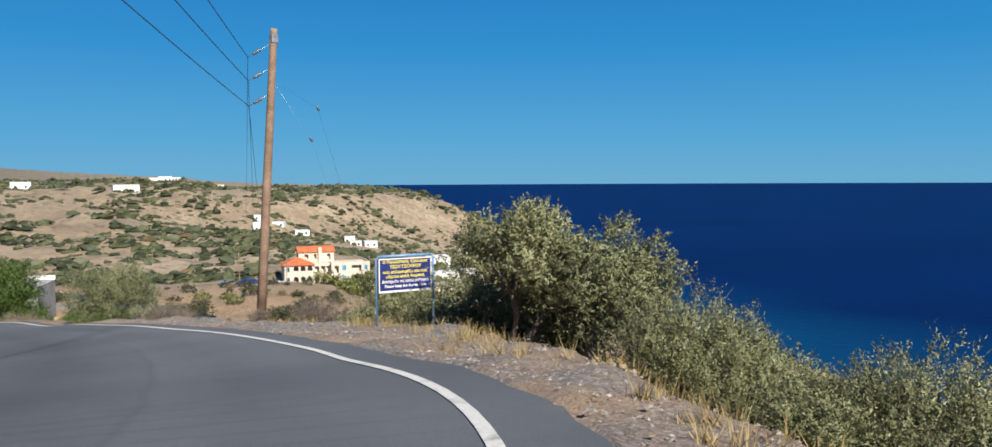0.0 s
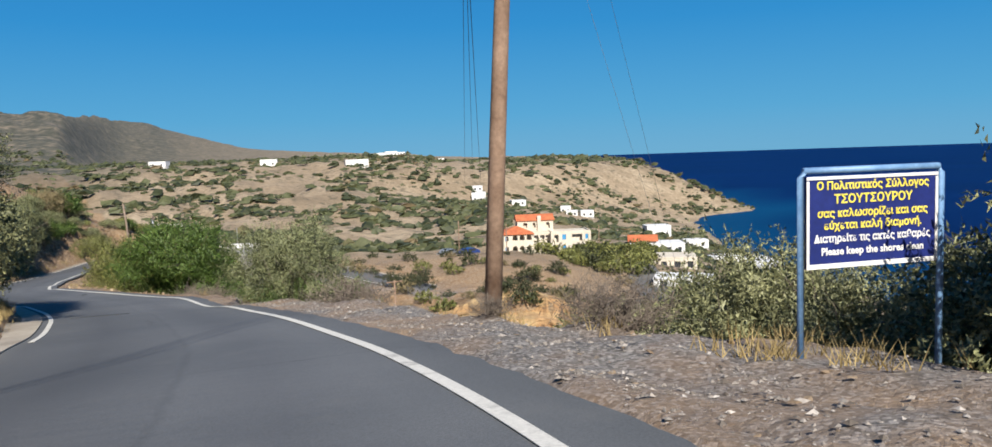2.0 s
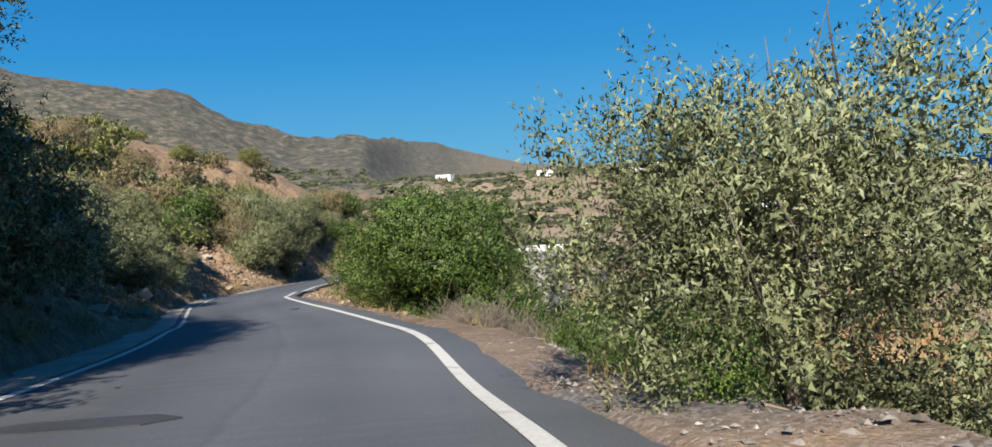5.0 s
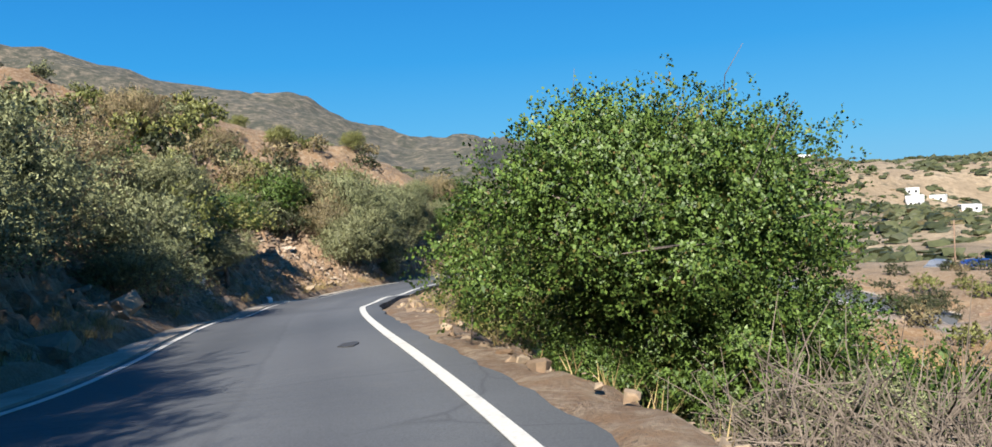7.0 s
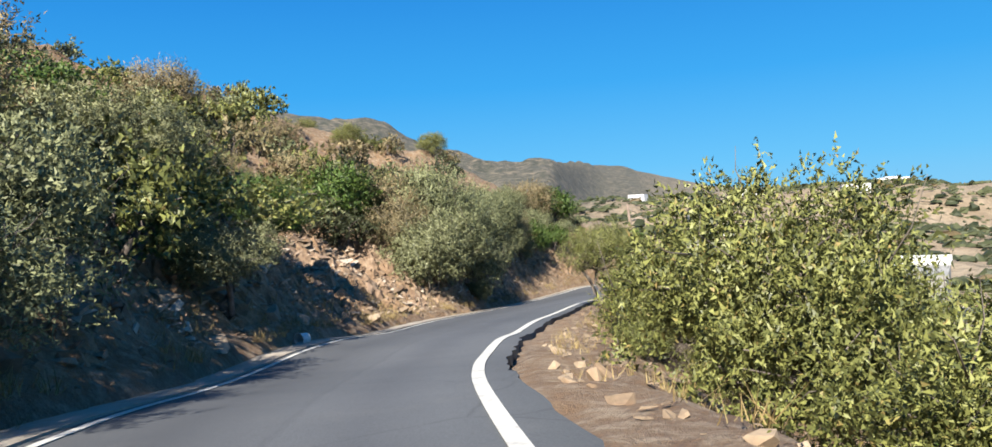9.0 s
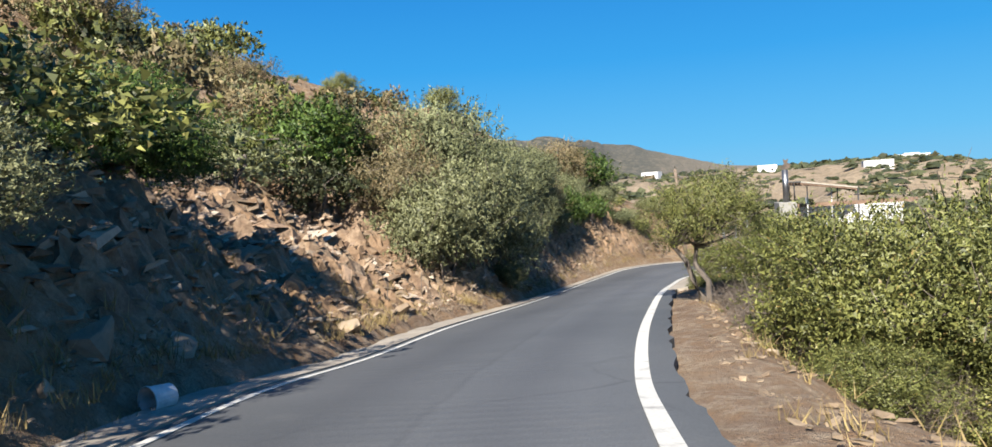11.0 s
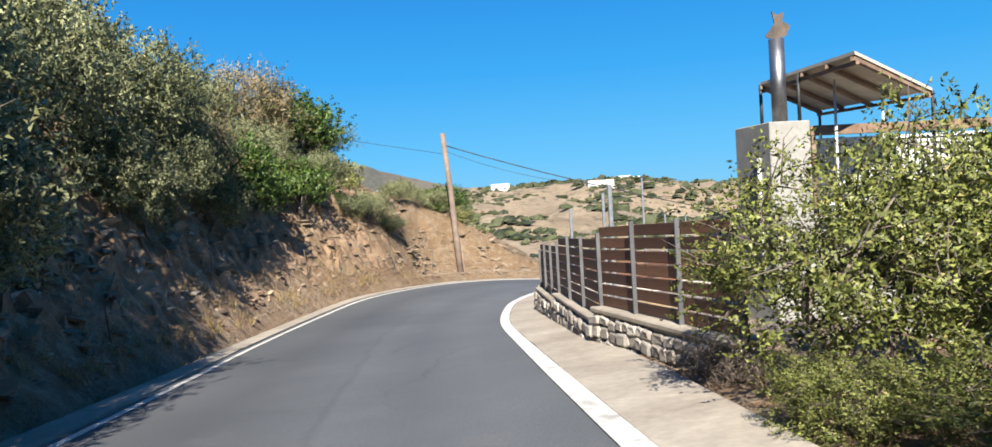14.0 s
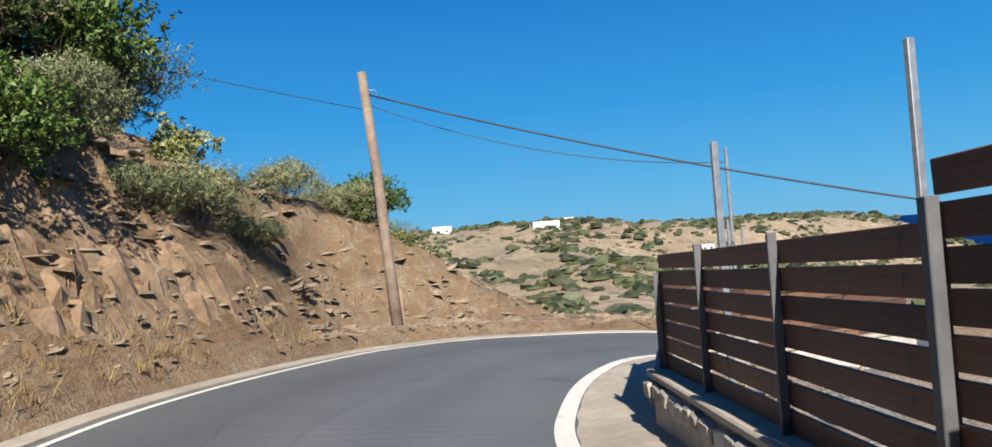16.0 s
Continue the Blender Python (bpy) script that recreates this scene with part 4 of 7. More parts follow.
for x, y, k, s, tall, sink in [(4.4, 86.4, 0, 1.15, 1.2, 0.4), (5.0, 89.0, 1, 1.2, 1.2, 0.5), (5.7, 91.9, 0, 1.1, 1.2, 0.5), (6.2, 95.0, 1, 0.9, 1.1, 0.4), (6.2, 91.0, 1, 0.5, 0.9, 0.2)]:
    plant("olive_bush", OLIVE_BUSH[k], x, y, "dense wild olive bush hanging over the road cut", "bush", s, rt.random() * 6, sink, "wild olives on the bank", tall)
for x, y, k, s, tall, turn in [(17.7, 21.2, 0, 1.1, 1.1, 0.7), (18.9, 21.8, 1, 1.25, 1.36, 2.9)]:
    plant("olive_bush", OLIVE_BUSH[k], x, y, L_OBUSH, "bush", s, turn, 0.1, "wild olives along the verge", tall)
plant("carob_tree", CAROB, 12.75, 50.4, L_CAROB, "tree", 1.16, 0.4, 0.0, "carobs below the road", 1.04, -6.75)
for x, y, z, s in [(13.6, 49.3, -7.7, 1.2), (12.9, 51.4, -7.5, 1.25)]:
    plant("carob_bush", CAROB_NEAR, x, y, "dense low carob growth at the foot of the large carob", "bush", s, x, 0.0, "carobs below the road", 1.05, z)
plant("carob_bush", CAROB_NEAR, 14.8, 51.6, "dark green carob bush against the large carob", "bush", 1.15, 2.2, 0.0, "carobs below the road", 1.1, -8.2)
plant("carob_bush", CAROB_BUSH, 11.75, 49.4, "small glossy dark green carob bush among roadside rocks", "bush", 0.42, 1.0, 0.1, "carobs below the road", 0.9)
for x, y, s in [(17.5, 51.6, 1.1), (19.8, 52.0, 1.2), (19.2, 55.5, 1.2), (17.2, 46.6, 1.0), (16.4, 43.6, 0.98), (18.2, 44.6, 1.1), (15.0, 42.6, 0.62), (14.1, 41.0, 0.42)]:
    plant("carob_bush", CAROB_NEAR, x, y, "dark green carob thicket on the slope below the road", "bush", s * 1.45, x, 0.1, "carobs below the road", 1.4)
for x, y, s in [(14.3, 52.6, 1.1), (15.6, 53.4, 1.2), (15.3, 47.6, 1.05), (22, 52, 1.5), (25, 60, 1.4), (28, 58, 1.3), (20, 41, 1.2), (26, 66, 1.3), (31, 64, 1.4), (34, 70, 1.2), (13.2, 60.8, 0.7), (14.4, 59.6, 0.8), (51.3, 83.2, 1.7), (53.5, 81.5, 1.1), (58, 95, 1.3), (66, 99, 1.8), (62, 98, 1.2), (49, 102, 1.5), (52, 104, 1.6), (46, 100, 1.5), (60, 76, 1.0), (72, 101, 1.4), (80, 82, 1.2), (68, 80, 0.9)]:
    plant("carob_bush", CAROB_BUSH if x < 40 else SHRUB[0], x, y, "dark green rounded bush on the slope below the road", "bush", s, rt.random() * 6, 0.1, "dark bushes below the road")
for x, y, k, s, tall in [(12.0, 64.2, 0, 1.55, 1.2), (11.0, 55.9, 1, 0.75, 1.0), (14.2, 65.4, 1, 1.45, 1.25), (12.8, 75.6, 2, 1.7, 1.02), (14.5, 76.6, 2, 1.85, 1.12), (13.4, 78.4, 2, 1.1, 1.25), (16.7, 77.4, 1, 1.55, 1.6), (18.8, 78.6, 0, 1.5, 1.75), (20.8, 79.6, 1, 1.5, 1.8), (11.4, 73.0, 0, 0.6, 0.7), (13.8, 73.6, 0, 0.9, 0.8)]:
    plant("mastic_bush", MASTIC[k], x, y, "yellow-green bush with grey twigs at the road edge", "bush", s, rt.random() * 6, 0.15, "bushes at the road edge", tall)
for x, y, s, tall in [(15.1, 87.6, 1.15, 1.02), (15.8, 90.5, 0.95, 1.16), (16.5, 88.7, 1.05, 1.05), (13.9, 85.7, 0.6, 0.7), (13.2, 87.9, 0.5, 0.55), (13.5, 89.4, 0.85, 0.84), (12.7, 88.6, 0.36, 0.6)]:
    plant("roadside_bush", ROADSIDE, x, y, "tall yellow-green bush with thin bare twigs", "bush", s, rt.random() * 6, 0.1, "tall bushes by the houses", tall)
for x, y, s, tall in [(15.6, 45.6, 0.6, 0.9)]:
    plant("roadside_bush", ROADSIDE, x, y, "yellow-green bush with pale bare twigs below the road edge", "bush", s, rt.random() * 6, 0.1, "bushes below the road edge", tall)
plant("olive_bush", SILVER[1], 12.8, 45.4, "grey-green thorny olive bush at the foot of the carob", "bush", 0.55, 2.0, 0.1, "wild olives along the verge", 0.85)
SILVER_NEAR = make_plant(43, "silver_bush", SILVER_LEAF, 1.55, 1.5, 1.45, 40, 0.36, 64000, 0.046, 0.019, 4, 0.06, up=0.35, twigs=80, low=0.55, reach=0.28)
plant("olive_bush", SILVER_NEAR, 12.85, 32.9, "pale silvery wild olive bush at the road edge", "bush", 1.0, 0.8, 0.1, "wild olives along the verge", 1.15)
plant("tamarisk_tree", PINE_LIKE, 11.75, 83.0, "leaning yellow-green tree with bare grey lower twigs", "tree", 0.92, 2.6, 0.1, "", 1.14)
for x, y, m, s in [(12.7, 18.4, 0, 0.85), (12.3, 20.9, 1, 0.5), (13.2, 29.2, 0, 1.15), (12.5, 44.6, 0, 1.35), (13.3, 45.2, 0, 1.5), (12.1, 43.2, 1, 0.9), (13.4, 43.6, 0, 1.2), (12.2, 79.4, 0, 1.2), (13.2, 81.2, 0, 1.5), (13.4, 78.6, 1, 1.6), (12.4, 82.8, 1, 1.3), (13.6, 83.4, 0, 1.3), (14.4, 80.6, 1, 1.5), (14.6, 30.5, 1, 1.2), (13.9, 20.2, 1, 0.7),
                   (12.0, 76.2, 0, 1.1), (12.6, 74.2, 0, 1.1), (14.0, 75.0, 0, 1.3), (12.9, 86.6, 1, 0.7), (13.2, 90.6, 1, 0.6), (10.6, 115.0, 1, 0.8), (12.6, 117.0, 1, 0.7)]:
    ob = thing("thorn_bush", (x, y, h(x, y)), "dry grey-brown leafless thorn bush on the verge", "bush", "dry thorn bushes", rt.random() * 6)
    ob.scale = (s, s, s)
    part("branchwork", THORN[m], ob)
    part("stem", THORN_STEM, ob)
# left bank
for y, d, k, s, tall in [(100.6, 2.5, 1, 0.78, 1.1), (103.2, 2.7, 0, 0.85, 1.15), (105.6, 2.9, 1, 0.7, 1.0)]:
    i = int(np.abs(MID[:UPHILL, 1] - y).argmin())
    p = MID[i] + LEFT[i] * (HALF[i] + d)
    plant("olive_bush", OLIVE_BUSH[k], p[0], p[1], "dense wild olive bush hanging over the road cut", "bush", s, y, 0.3, "wild olives on the bank", tall)
# The two at scale 1.5 are added, mostly unseen, to shade the trees ahead.
for x, y, k, s, tall in [(3.6, 38.6, 0, 1.1, 1.0), (1.6, 43.2, 1, 1.0, 1.0), (3.9, 35.8, 1, 1.15, 1.0), (2.9, 41.6, 0, 1.0, 0.9), (2.6, 31.6, 0, 1.5, 1.35), (1.0, 34.6, 1, 1.5, 1.4), (0.4, 66.8, 0, 0.9, 0.85), (-0.2, 69.8, 1, 0.9, 0.85), (2.0, 68.4, 1, 0.72, 0.8)]:
    plant("olive_tree", OLIVE[k], x, y, "tall dark olive tree on the bank above the road", "tree", s, rt.random() * 6, 0.1, "olive trees on the bank", tall)
plant("carob_tree", CAROB, 0.4, 75.0, "dark green carob tree on the cut slope", "tree", 0.75, 2.0, 0.2)
for x, y, s in [(18.9, 122.6, 0.75), (11.2, 112.4, 1.0), (-0.2, 88.0, 1.5), (11.4, 117.4, 1.6), (-2.5, 70, 1.1), (9.0, 109.2, 1.2), (9.8, 111.0, 0.85), (-2.4, 119.0, 0.7)]:
    plant("carob_bush", CAROB_BUSH, x, y, "glossy dark green bush on the slope", "bush", s, rt.random() * 6, 0.1, "dark bushes on the slope")
for x, y, k, s, tall in [(-4.9, 115.6, 0, 0.85, 1.0), (1.3, 123.1, 1, 0.95, 1.0), (-12.8, 133.5, 0, 0.75, 1.1), (19.0, 128.0, 1, 0.9, 0.8), (21.0, 130.5, 0, 1.0, 0.7)]:
    plant("mastic_bush", MASTIC[k], x, y, "rounded green bush on the hill's skyline", "bush", s, rt.random() * 6, 0.1, "bushes on the skyline", tall)
for x, y, k, s, tall in [(3.9, 90.6, 0, 1.5, 1.2), (4.9, 93.8, 1, 1.5, 1.12), (4.6, 96.8, 0, 1.35, 1.15), (5.8, 100.2, 0, 1.3, 1.2), (6.8, 103.8, 1, 1.3, 1.1), (1.7, 61.0, 1, 1.15, 1.05), (0.6, 57.6, 0, 1.3, 1.0), (1.5, 54.4, 1, 1.15, 1.0), (2.6, 51.2, 0, 1.0, 1.0), (2.9, 47.6, 1, 1.0, 1.05), (2.9, 58.6, 1, 0.8, 0.9), (7.9, 107.2, 1, 1.05, 1.1), (9.8, 112.6, 0, 1.0, 1.0), (12.6, 119.4, 1, 1.05, 1.0), (14.0, 115.9, 0, 0.62, 0.85), (13.2, 115.0, 1, 0.55, 0.8), (14.9, 117.0, 1, 0.5, 0.7), (12.0, 114.2, 1, 0.7, 0.9), (18.3, 122.2, 1, 0.6, 0.8), (16.3, 121.2, 1, 0.62, 0.85), (8.0, 113.5, 1, 1.1, 1.0), (17.9, 123.4, 0, 0.6, 0.7)]:
    plant("silver_bush", SILVER[k], x, y, L_SILVER, "bush", s, rt.random() * 6, 0.15, "silvery bushes on the bank", tall)
for x, y, s in [(3.0, 88.2, 1.3), (2.2, 91.0, 1.5), (9.4, 115.6, 1.6), (8.0, 107.0, 1.2), (-0.4, 63.0, 1.2), (1.2, 49.6, 1.0), (0.0, 52.6, 1.1), (-3.0, 80.0, 1.2), (-9.5, 92.0, 1.5), (-6.0, 100, 1.2)]:
    plant("heath_bush", HEATH, x, y, L_HEATH, "bush", s, rt.random() * 6, 0.1, "heath bushes on the bank")


def scatter_shrubs():
    """Shrubs over the slope above the road and on the spur."""
    r = random.Random(12)
    spots = []
    names = ("low dark green shrub on the dry slope", "yellow-green shrub on the dry slope", "brown dry shrub on the slope", "grey-green shrub on the slope")
    for count, xa, xb, ya, yb, lo, hi, gap in ((150, -14, 8, 44, 108, 0.8, 1.7, 1.9), (90, -40, 4, 50, 142, 0.6, 1.35, 3.0), (24, 8, 30, 116, 142, 0.4, 0.9, 1.6), (36, 17, 62, 34, 96, 0.25, 0.7, 4.0)):
        made = tries = 0
        while made < count and tries < 6000:
            tries += 1
            x, y = r.uniform(xa, xb), r.uniform(ya, yb)
            i = int(((MID[:, 0] - x) ** 2 + (MID[:, 1] - y) ** 2).argmin())
            if xa == 17:
                i = int(((MID[:UPHILL, 0] - x) ** 2 + (MID[:UPHILL, 1] - y) ** 2).argmin())
            off = (x - MID[i, 0]) * LEFT[i, 0] + (y - MID[i, 1]) * LEFT[i, 1] - HALF[i]
            bare = (72 < y < 89 and off < 5.5) or (95 < y < 99 and off < 2.5)
            if (off < 2.6 and xa != 17) or bare or any((x - a) ** 2 + (y - b) ** 2 < gap for a, b in spots):
                continue
            spots.append((x, y))
            k = r.choice((0, 0, 1, 1, 2, 3, 3))
            plant("shrub", (SHRUB if off < 10 and xa == -14 else SHRUB_FAR)[k], x, y, names[k], "shrub", r.uniform(lo, hi), r.random() * 6, 0.1, "shrubs on the slope", r.uniform(0.8, 1.2), None, "stem", "foliage")
            made += 1


scatter_shrubs()


def build_grove():
    """The green grove in front of the hotel, and loose bushes on the terrace and in the valley."""
    r = random.Random(77)
    for _ in range(85):
        a, b = r.random(), r.random()
        x = (80 + 42 * a) * (1 - b) + (92 + 36 * a) * b
        y = (117 + 40 * a) * (1 - b) + (104 + 36 * a) * b
        plant("bush", SHRUB_FAR[r.choice((1, 1, 0))], x, y, "fresh green bush in the grove before the hotel", "bush", r.uniform(1.5, 2.3), r.random() * 6, 0.2, "grove before the hotel", r.uniform(0.8, 1.2), None, "stem", "foliage")
    for _ in range(110):
        v, c = r.uniform(60, 118), r.uniform(-28, 34)
        x, y = 9 + 0.545 * v + 0.84 * c, 20 + 0.84 * v - 0.545 * c
        if abs(x - 76) < 5 and abs(y - 88) < 5:
            continue
        plant("terrace_bush", SHRUB_FAR[r.choice((0, 0, 1, 2))], x, y, "dark rounded bush on the dry marl terrace", "bush", r.uniform(0.5, 1.5), r.random() * 6, 0.15, "shrubs on the terrace", r.uniform(0.7, 1.1), None, "stem", "foliage")


build_grove()


def far_scrub():
    """Bushes dotted over the valley, the far hillside and the plateau."""
    rng = np.random.default_rng(9)
    n = 42000
    az = np.radians(rng.uniform(-62, 30, n))
    r = 150 + 720 * rng.random(n) ** 1.15
    x, y = 9 + r * np.sin(-az), 40 + r * np.cos(az)
    z = land(x, y)[0]
    dens = fbm(x, y, 120, 4, 3.3) + 0.35 * fbm(x, y, 30, 2, 1.1)
    near = ((x[:, None] - MID[None, ::4, 0]) ** 2 + (y[:, None] - MID[None, ::4, 1]) ** 2).min(1)
    tight = np.clip(fbm(x, y, 60, 3, 6.6) * 0.5 + 0.55, 0.1, 1)
    ok = (rng.random(n) < tight) & (z > -46.5) & (dens > -0.30) & (near > 30 ** 2)
    x, y, z, r = x[ok], y[ok], z[ok], r[ok]
    V, F = [], []
    base = []
    for a in range(2):
        for b in range(5):
            th = 2 * math.pi * (b + 0.5 * (a % 2)) / 5
            el = (0.0, 0.75)[a]
            base.append((math.cos(th) * math.cos(el), math.sin(th) * math.cos(el), 0.15 + 0.85 * math.sin(el)))
    base.append((0, 0, 1.05))
    base = np.array(base)
    fc = []
    for b in range(5):
        q = (b + 1) % 5
        fc.append((b, q, 5 + q, 5 + b))
    fc = np.array(fc)
    tri = np.array([(5 + b, 5 + (b + 1) % 5, 10) for b in range(5)])
    faces = []
    for k in range(len(x)):
        s = (0.6 + 1.25 * rng.random() ** 2) * (1.0 + r[k] / 900)
        v = base * np.array([s * (1 + 0.5 * rng.random()), s * (0.8 + 0.4 * rng.random()), s * (0.6 + 0.45 * rng.random())]) * (1 + 0.28 * rng.normal(size=(11, 1)))
        V.append(v + np.array([x[k], y[k], z[k] - 0.15 * s]))
        o = 11 * k
        faces += [tuple(int(i) + o for i in q) for q in fc]
        faces += [(int(t[0]) + o, int(t[1]) + o, int(t[2]) + o) for t in tri]
    me = raw_mesh("scrub", np.concatenate(V), faces, SCRUB_LEAF)
    tagged(new("scrub", me), "dark green and brown scrub dotted over the valley and far hills", "scrub", kind="stuff")


far_scrub()

# ---- sign at the bend ----
def build_sign():
    foot_a, foot_b = Vector((12.15, 15.15, -2.45)), Vector((13.6, 14.68, -2.45))
    mid = (foot_a + foot_b) / 2
    turn = math.atan2(foot_b.y - foot_a.y, foot_b.x - foot_a.x)
    half = (foot_b.xy - foot_a.xy).length / 2
    ob = thing("welcome_sign", (mid.x, mid.y, -2.45), "blue Greek welcome sign on two blue steel posts in the gravel", "sign", turn=turn)
    top = 1.96
    for s in (-1, 1):
        part("post", tube_mesh("post", [([(s * half, 0, -0.3), (s * half, 0, top - 0.06), (s * (half - 0.05), 0, top)], [0.032] * 3)], FRAME_BLUE, 10), ob, "light blue painted steel tube post")
    part("top_rail", tube_mesh("top_rail", [([(-half + 0.03, 0, top), (half - 0.03, 0, top)], [0.032] * 2)], FRAME_BLUE, 10), ob, "light blue painted steel tube rail")
    bm = bmesh.new()
    w, z0, z1 = half - 0.05, 1.06, 1.91
    box(bm, 0, 0.0, (z0 + z1) / 2, 2 * w, 0.03, z1 - z0, 0.004)
    panel = part("panel", bm, ob, "dark blue sign panel with yellow and white lettering", SIGN_BLUE)
    for nm, cx, cz, sx, sz in (("border", 0, z0 + 0.02, 2 * w, 0.045), ("border", 0, z1 - 0.02, 2 * w, 0.03), ("border", -w + 0.015, (z0 + z1) / 2, 0.03, z1 - z0 - 0.09), ("border", w - 0.015, (z0 + z1) / 2, 0.03, z1 - z0 - 0.09)):
        bm = bmesh.new()
        box(bm, cx, -0.019, cz, sx, 0.008, sz, 0.002)
        part(nm, bm, panel, "peeling white border strip", WHITE)
    lines = [("Ο Πολιτιστικός Σύλλογος", 0.100, 1.815, YELLOW), ("ΤΣΟΥΤΣΟΥΡΟΥ", 0.112, 1.690, YELLOW), ("σας καλωσορίζει και σας", 0.100, 1.562, YELLOW), ("εύχεται καλή διαμονή.", 0.100, 1.450, YELLOW),
             ("Διατηρείτε τις ακτές καθαρές", 0.096, 1.330, WHITE), ("Please keep the shores clean", 0.096, 1.212, WHITE)]
    for text, size, z, mat in lines:
        c = bpy.data.curves.new("writing", "FONT")
        c.body, c.size, c.align_x, c.align_y = text, size, "CENTER", "CENTER"
        c.extrude, c.offset, c.resolution_u = 0.002, 0.0025, 2
        tmp = bpy.data.objects.new("writing", c)
        scene.collection.objects.link(tmp)
        bpy.context.view_layer.update()
        me = bpy.data.meshes.new_from_object(tmp.evaluated_get(bpy.context.evaluated_depsgraph_get()))
        bpy.data.objects.remove(tmp)
        me.materials.clear()
        me.materials.append(mat)
        wide = max(v.co.x for v in me.vertices) - min(v.co.x for v in me.vertices)
        k = min(1.0, (2 * w - 0.16) / wide)
        me.transform(Matrix.Translation((0, -0.0185, z)) @ Matrix.Rotation(math.pi / 2, 4, "X") @ Matrix.Diagonal((k, 1, 1, 1)))
        part("lettering", me, panel)


# ---- power poles and wires ----
def wire_run(a, b, sag, n=24):
    a, b = Vector(a), Vector(b)
    return [a.lerp(b, i / n) - Vector((0, 0, sag * 4 * (i / n) * (1 - i / n))) for i in range(n + 1)]


def build_poles():
    base = Vector((12.55, 21.27, -2.97))
    ob = thing("power_pole", base, "tall weathered wooden power pole at the road edge", "pole")
    H = 8.92
    part("shaft", tube_mesh("shaft", [([(-0.02, 0, -0.4), (0.18, -0.07, 3), (0.36, -0.15, 6), (0.50, -0.25, H - 0.15), (0.51, -0.25, H)], [0.145, 0.135, 0.12, 0.105, 0.10])], POLE_WOOD, 14), ob)
    bm = bmesh.new()
    box(bm, 0.50, -0.25, H - 0.3, 0.225, 0.225, 0.28, 0.03)
    part("collar", bm, ob, "grey metal collar", STEEL)
    att = []
    for i, z in enumerate((H - 0.45, H - 1.15, H - 1.9)):
        p0, p1 = Vector((0.42, -0.2, z)), Vector((-0.16, 0.12, z - 0.42))
        rod = part("insulator_rod", tube_mesh("insulator_rod", [([p0, p1], [0.012, 0.012])], STEEL, 6), ob)
        q0, q1 = p0.lerp(p1, 0.42), p0.lerp(p1, 0.78)
        part("insulator", tube_mesh("insulator", [([q0, q0.lerp(q1, .2), q0.lerp(q1, .4), q0.lerp(q1, .6), q0.lerp(q1, .8), q1], [0.03, 0.055, 0.035, 0.055, 0.035, 0.05])], CERAMIC, 10), rod, "dark ribbed insulator")
        att.append(base + p1)
    for i, a in enumerate(att):
        far = Vector((85 + 1.5 * i, 150 - 1.0 * i, -7.5 - 0.6 * i))
        tagged(new("power_line", tube_mesh("power_line", [(wire_run(a, far, 1.6), [0.011] * 25)], WIRE, 4)), "thin dark overhead wire from the wooden pole", "wire", "overhead wires")
        back = Vector((-16 - 0.9 * i, -14 + 0.5 * i, 10.5 - 0.8 * i))
        tagged(new("power_line", tube_mesh("power_line", [(wire_run(a, back, 0.5), [0.011] * 25)], WIRE, 4)), "thin dark overhead wire from the wooden pole", "wire", "overhead wires")
    for p in ((14.66, 21.14, 3.69), (14.31, 21.03, 2.69)):
        p = Vector(p)
        stay = tagged(new("stay_wire", tube_mesh("stay_wire", [([base + Vector((0.43, -0.2, 7.4)), p, Vector((19.5, 23.0, -6.5))], [0.003] * 3)], STEEL, 4)), "thin steel stay wire of the wooden pole", "wire", "stay wires")
        part("insulator", tube_mesh("insulator", [([p + Vector((-.05, 0, .07)), p + Vector((-.02, 0, .03)), p, p + Vector((.02, 0, -.03)), p + Vector((.05, 0, -.07))], [0.02, 0.05, 0.03, 0.05, 0.02])], CERAMIC, 8), stay, "dark ceramic stay insulator")
    # second pole, leaning, beyond the fence
    b2 = Vector((18.55, 119.2, -11.5))
    ob = thing("power_pole", b2, "leaning cracked wooden pole with a pale top beside the road", "pole")
    top = Vector((-0.45, 0.2, 6.65))
    part("shaft", tube_mesh("shaft", [([Vector((0.02, 0, -0.4)), top * 0.3, top * 0.6 + Vector((0.03, 0, 0)), top], [0.15, 0.14, 0.125, 0.11])], GREY_POLE, 12), ob)
    part("stake", tube_mesh("stake", [([(0.16, 0.05, -0.3), (0.1, 0.04, 1.3)], [0.07, 0.06])], POLE_WOOD, 8), ob)
    part("hook", tube_mesh("hook", [([top * 0.93, top * 0.93 + Vector((0.25, -0.1, 0.02)), top * 0.91 + Vector((0.3, -0.1, -0.1))], [0.012] * 3)], STEEL, 6), ob)
    a = b2 + top * 0.92
    tagged(new("telephone_cable", tube_mesh("telephone_cable", [(wire_run(a, (35.5, 106.6, -10.9), 0.55), [0.022] * 25)], WIRE, 5)), "thick black cable from the leaning pole", "cable", "overhead wires")
    tagged(new("telephone_cable", tube_mesh("telephone_cable", [(wire_run(a - Vector((0, 0, 0.25)), (26.0, 115.8, -7.75), 0.45), [0.010] * 25)], WIRE, 5)), "thin black cable from the leaning pole", "cable", "overhead wires")
    tagged(new("telephone_cable", tube_mesh("telephone_cable", [(wire_run(a - Vector((0, 0, 0.4)), (-22, 112, 2.5), 0.5), [0.009] * 25)], WIRE, 5)), "thin grey cable running up the slope", "cable", "overhead wires")
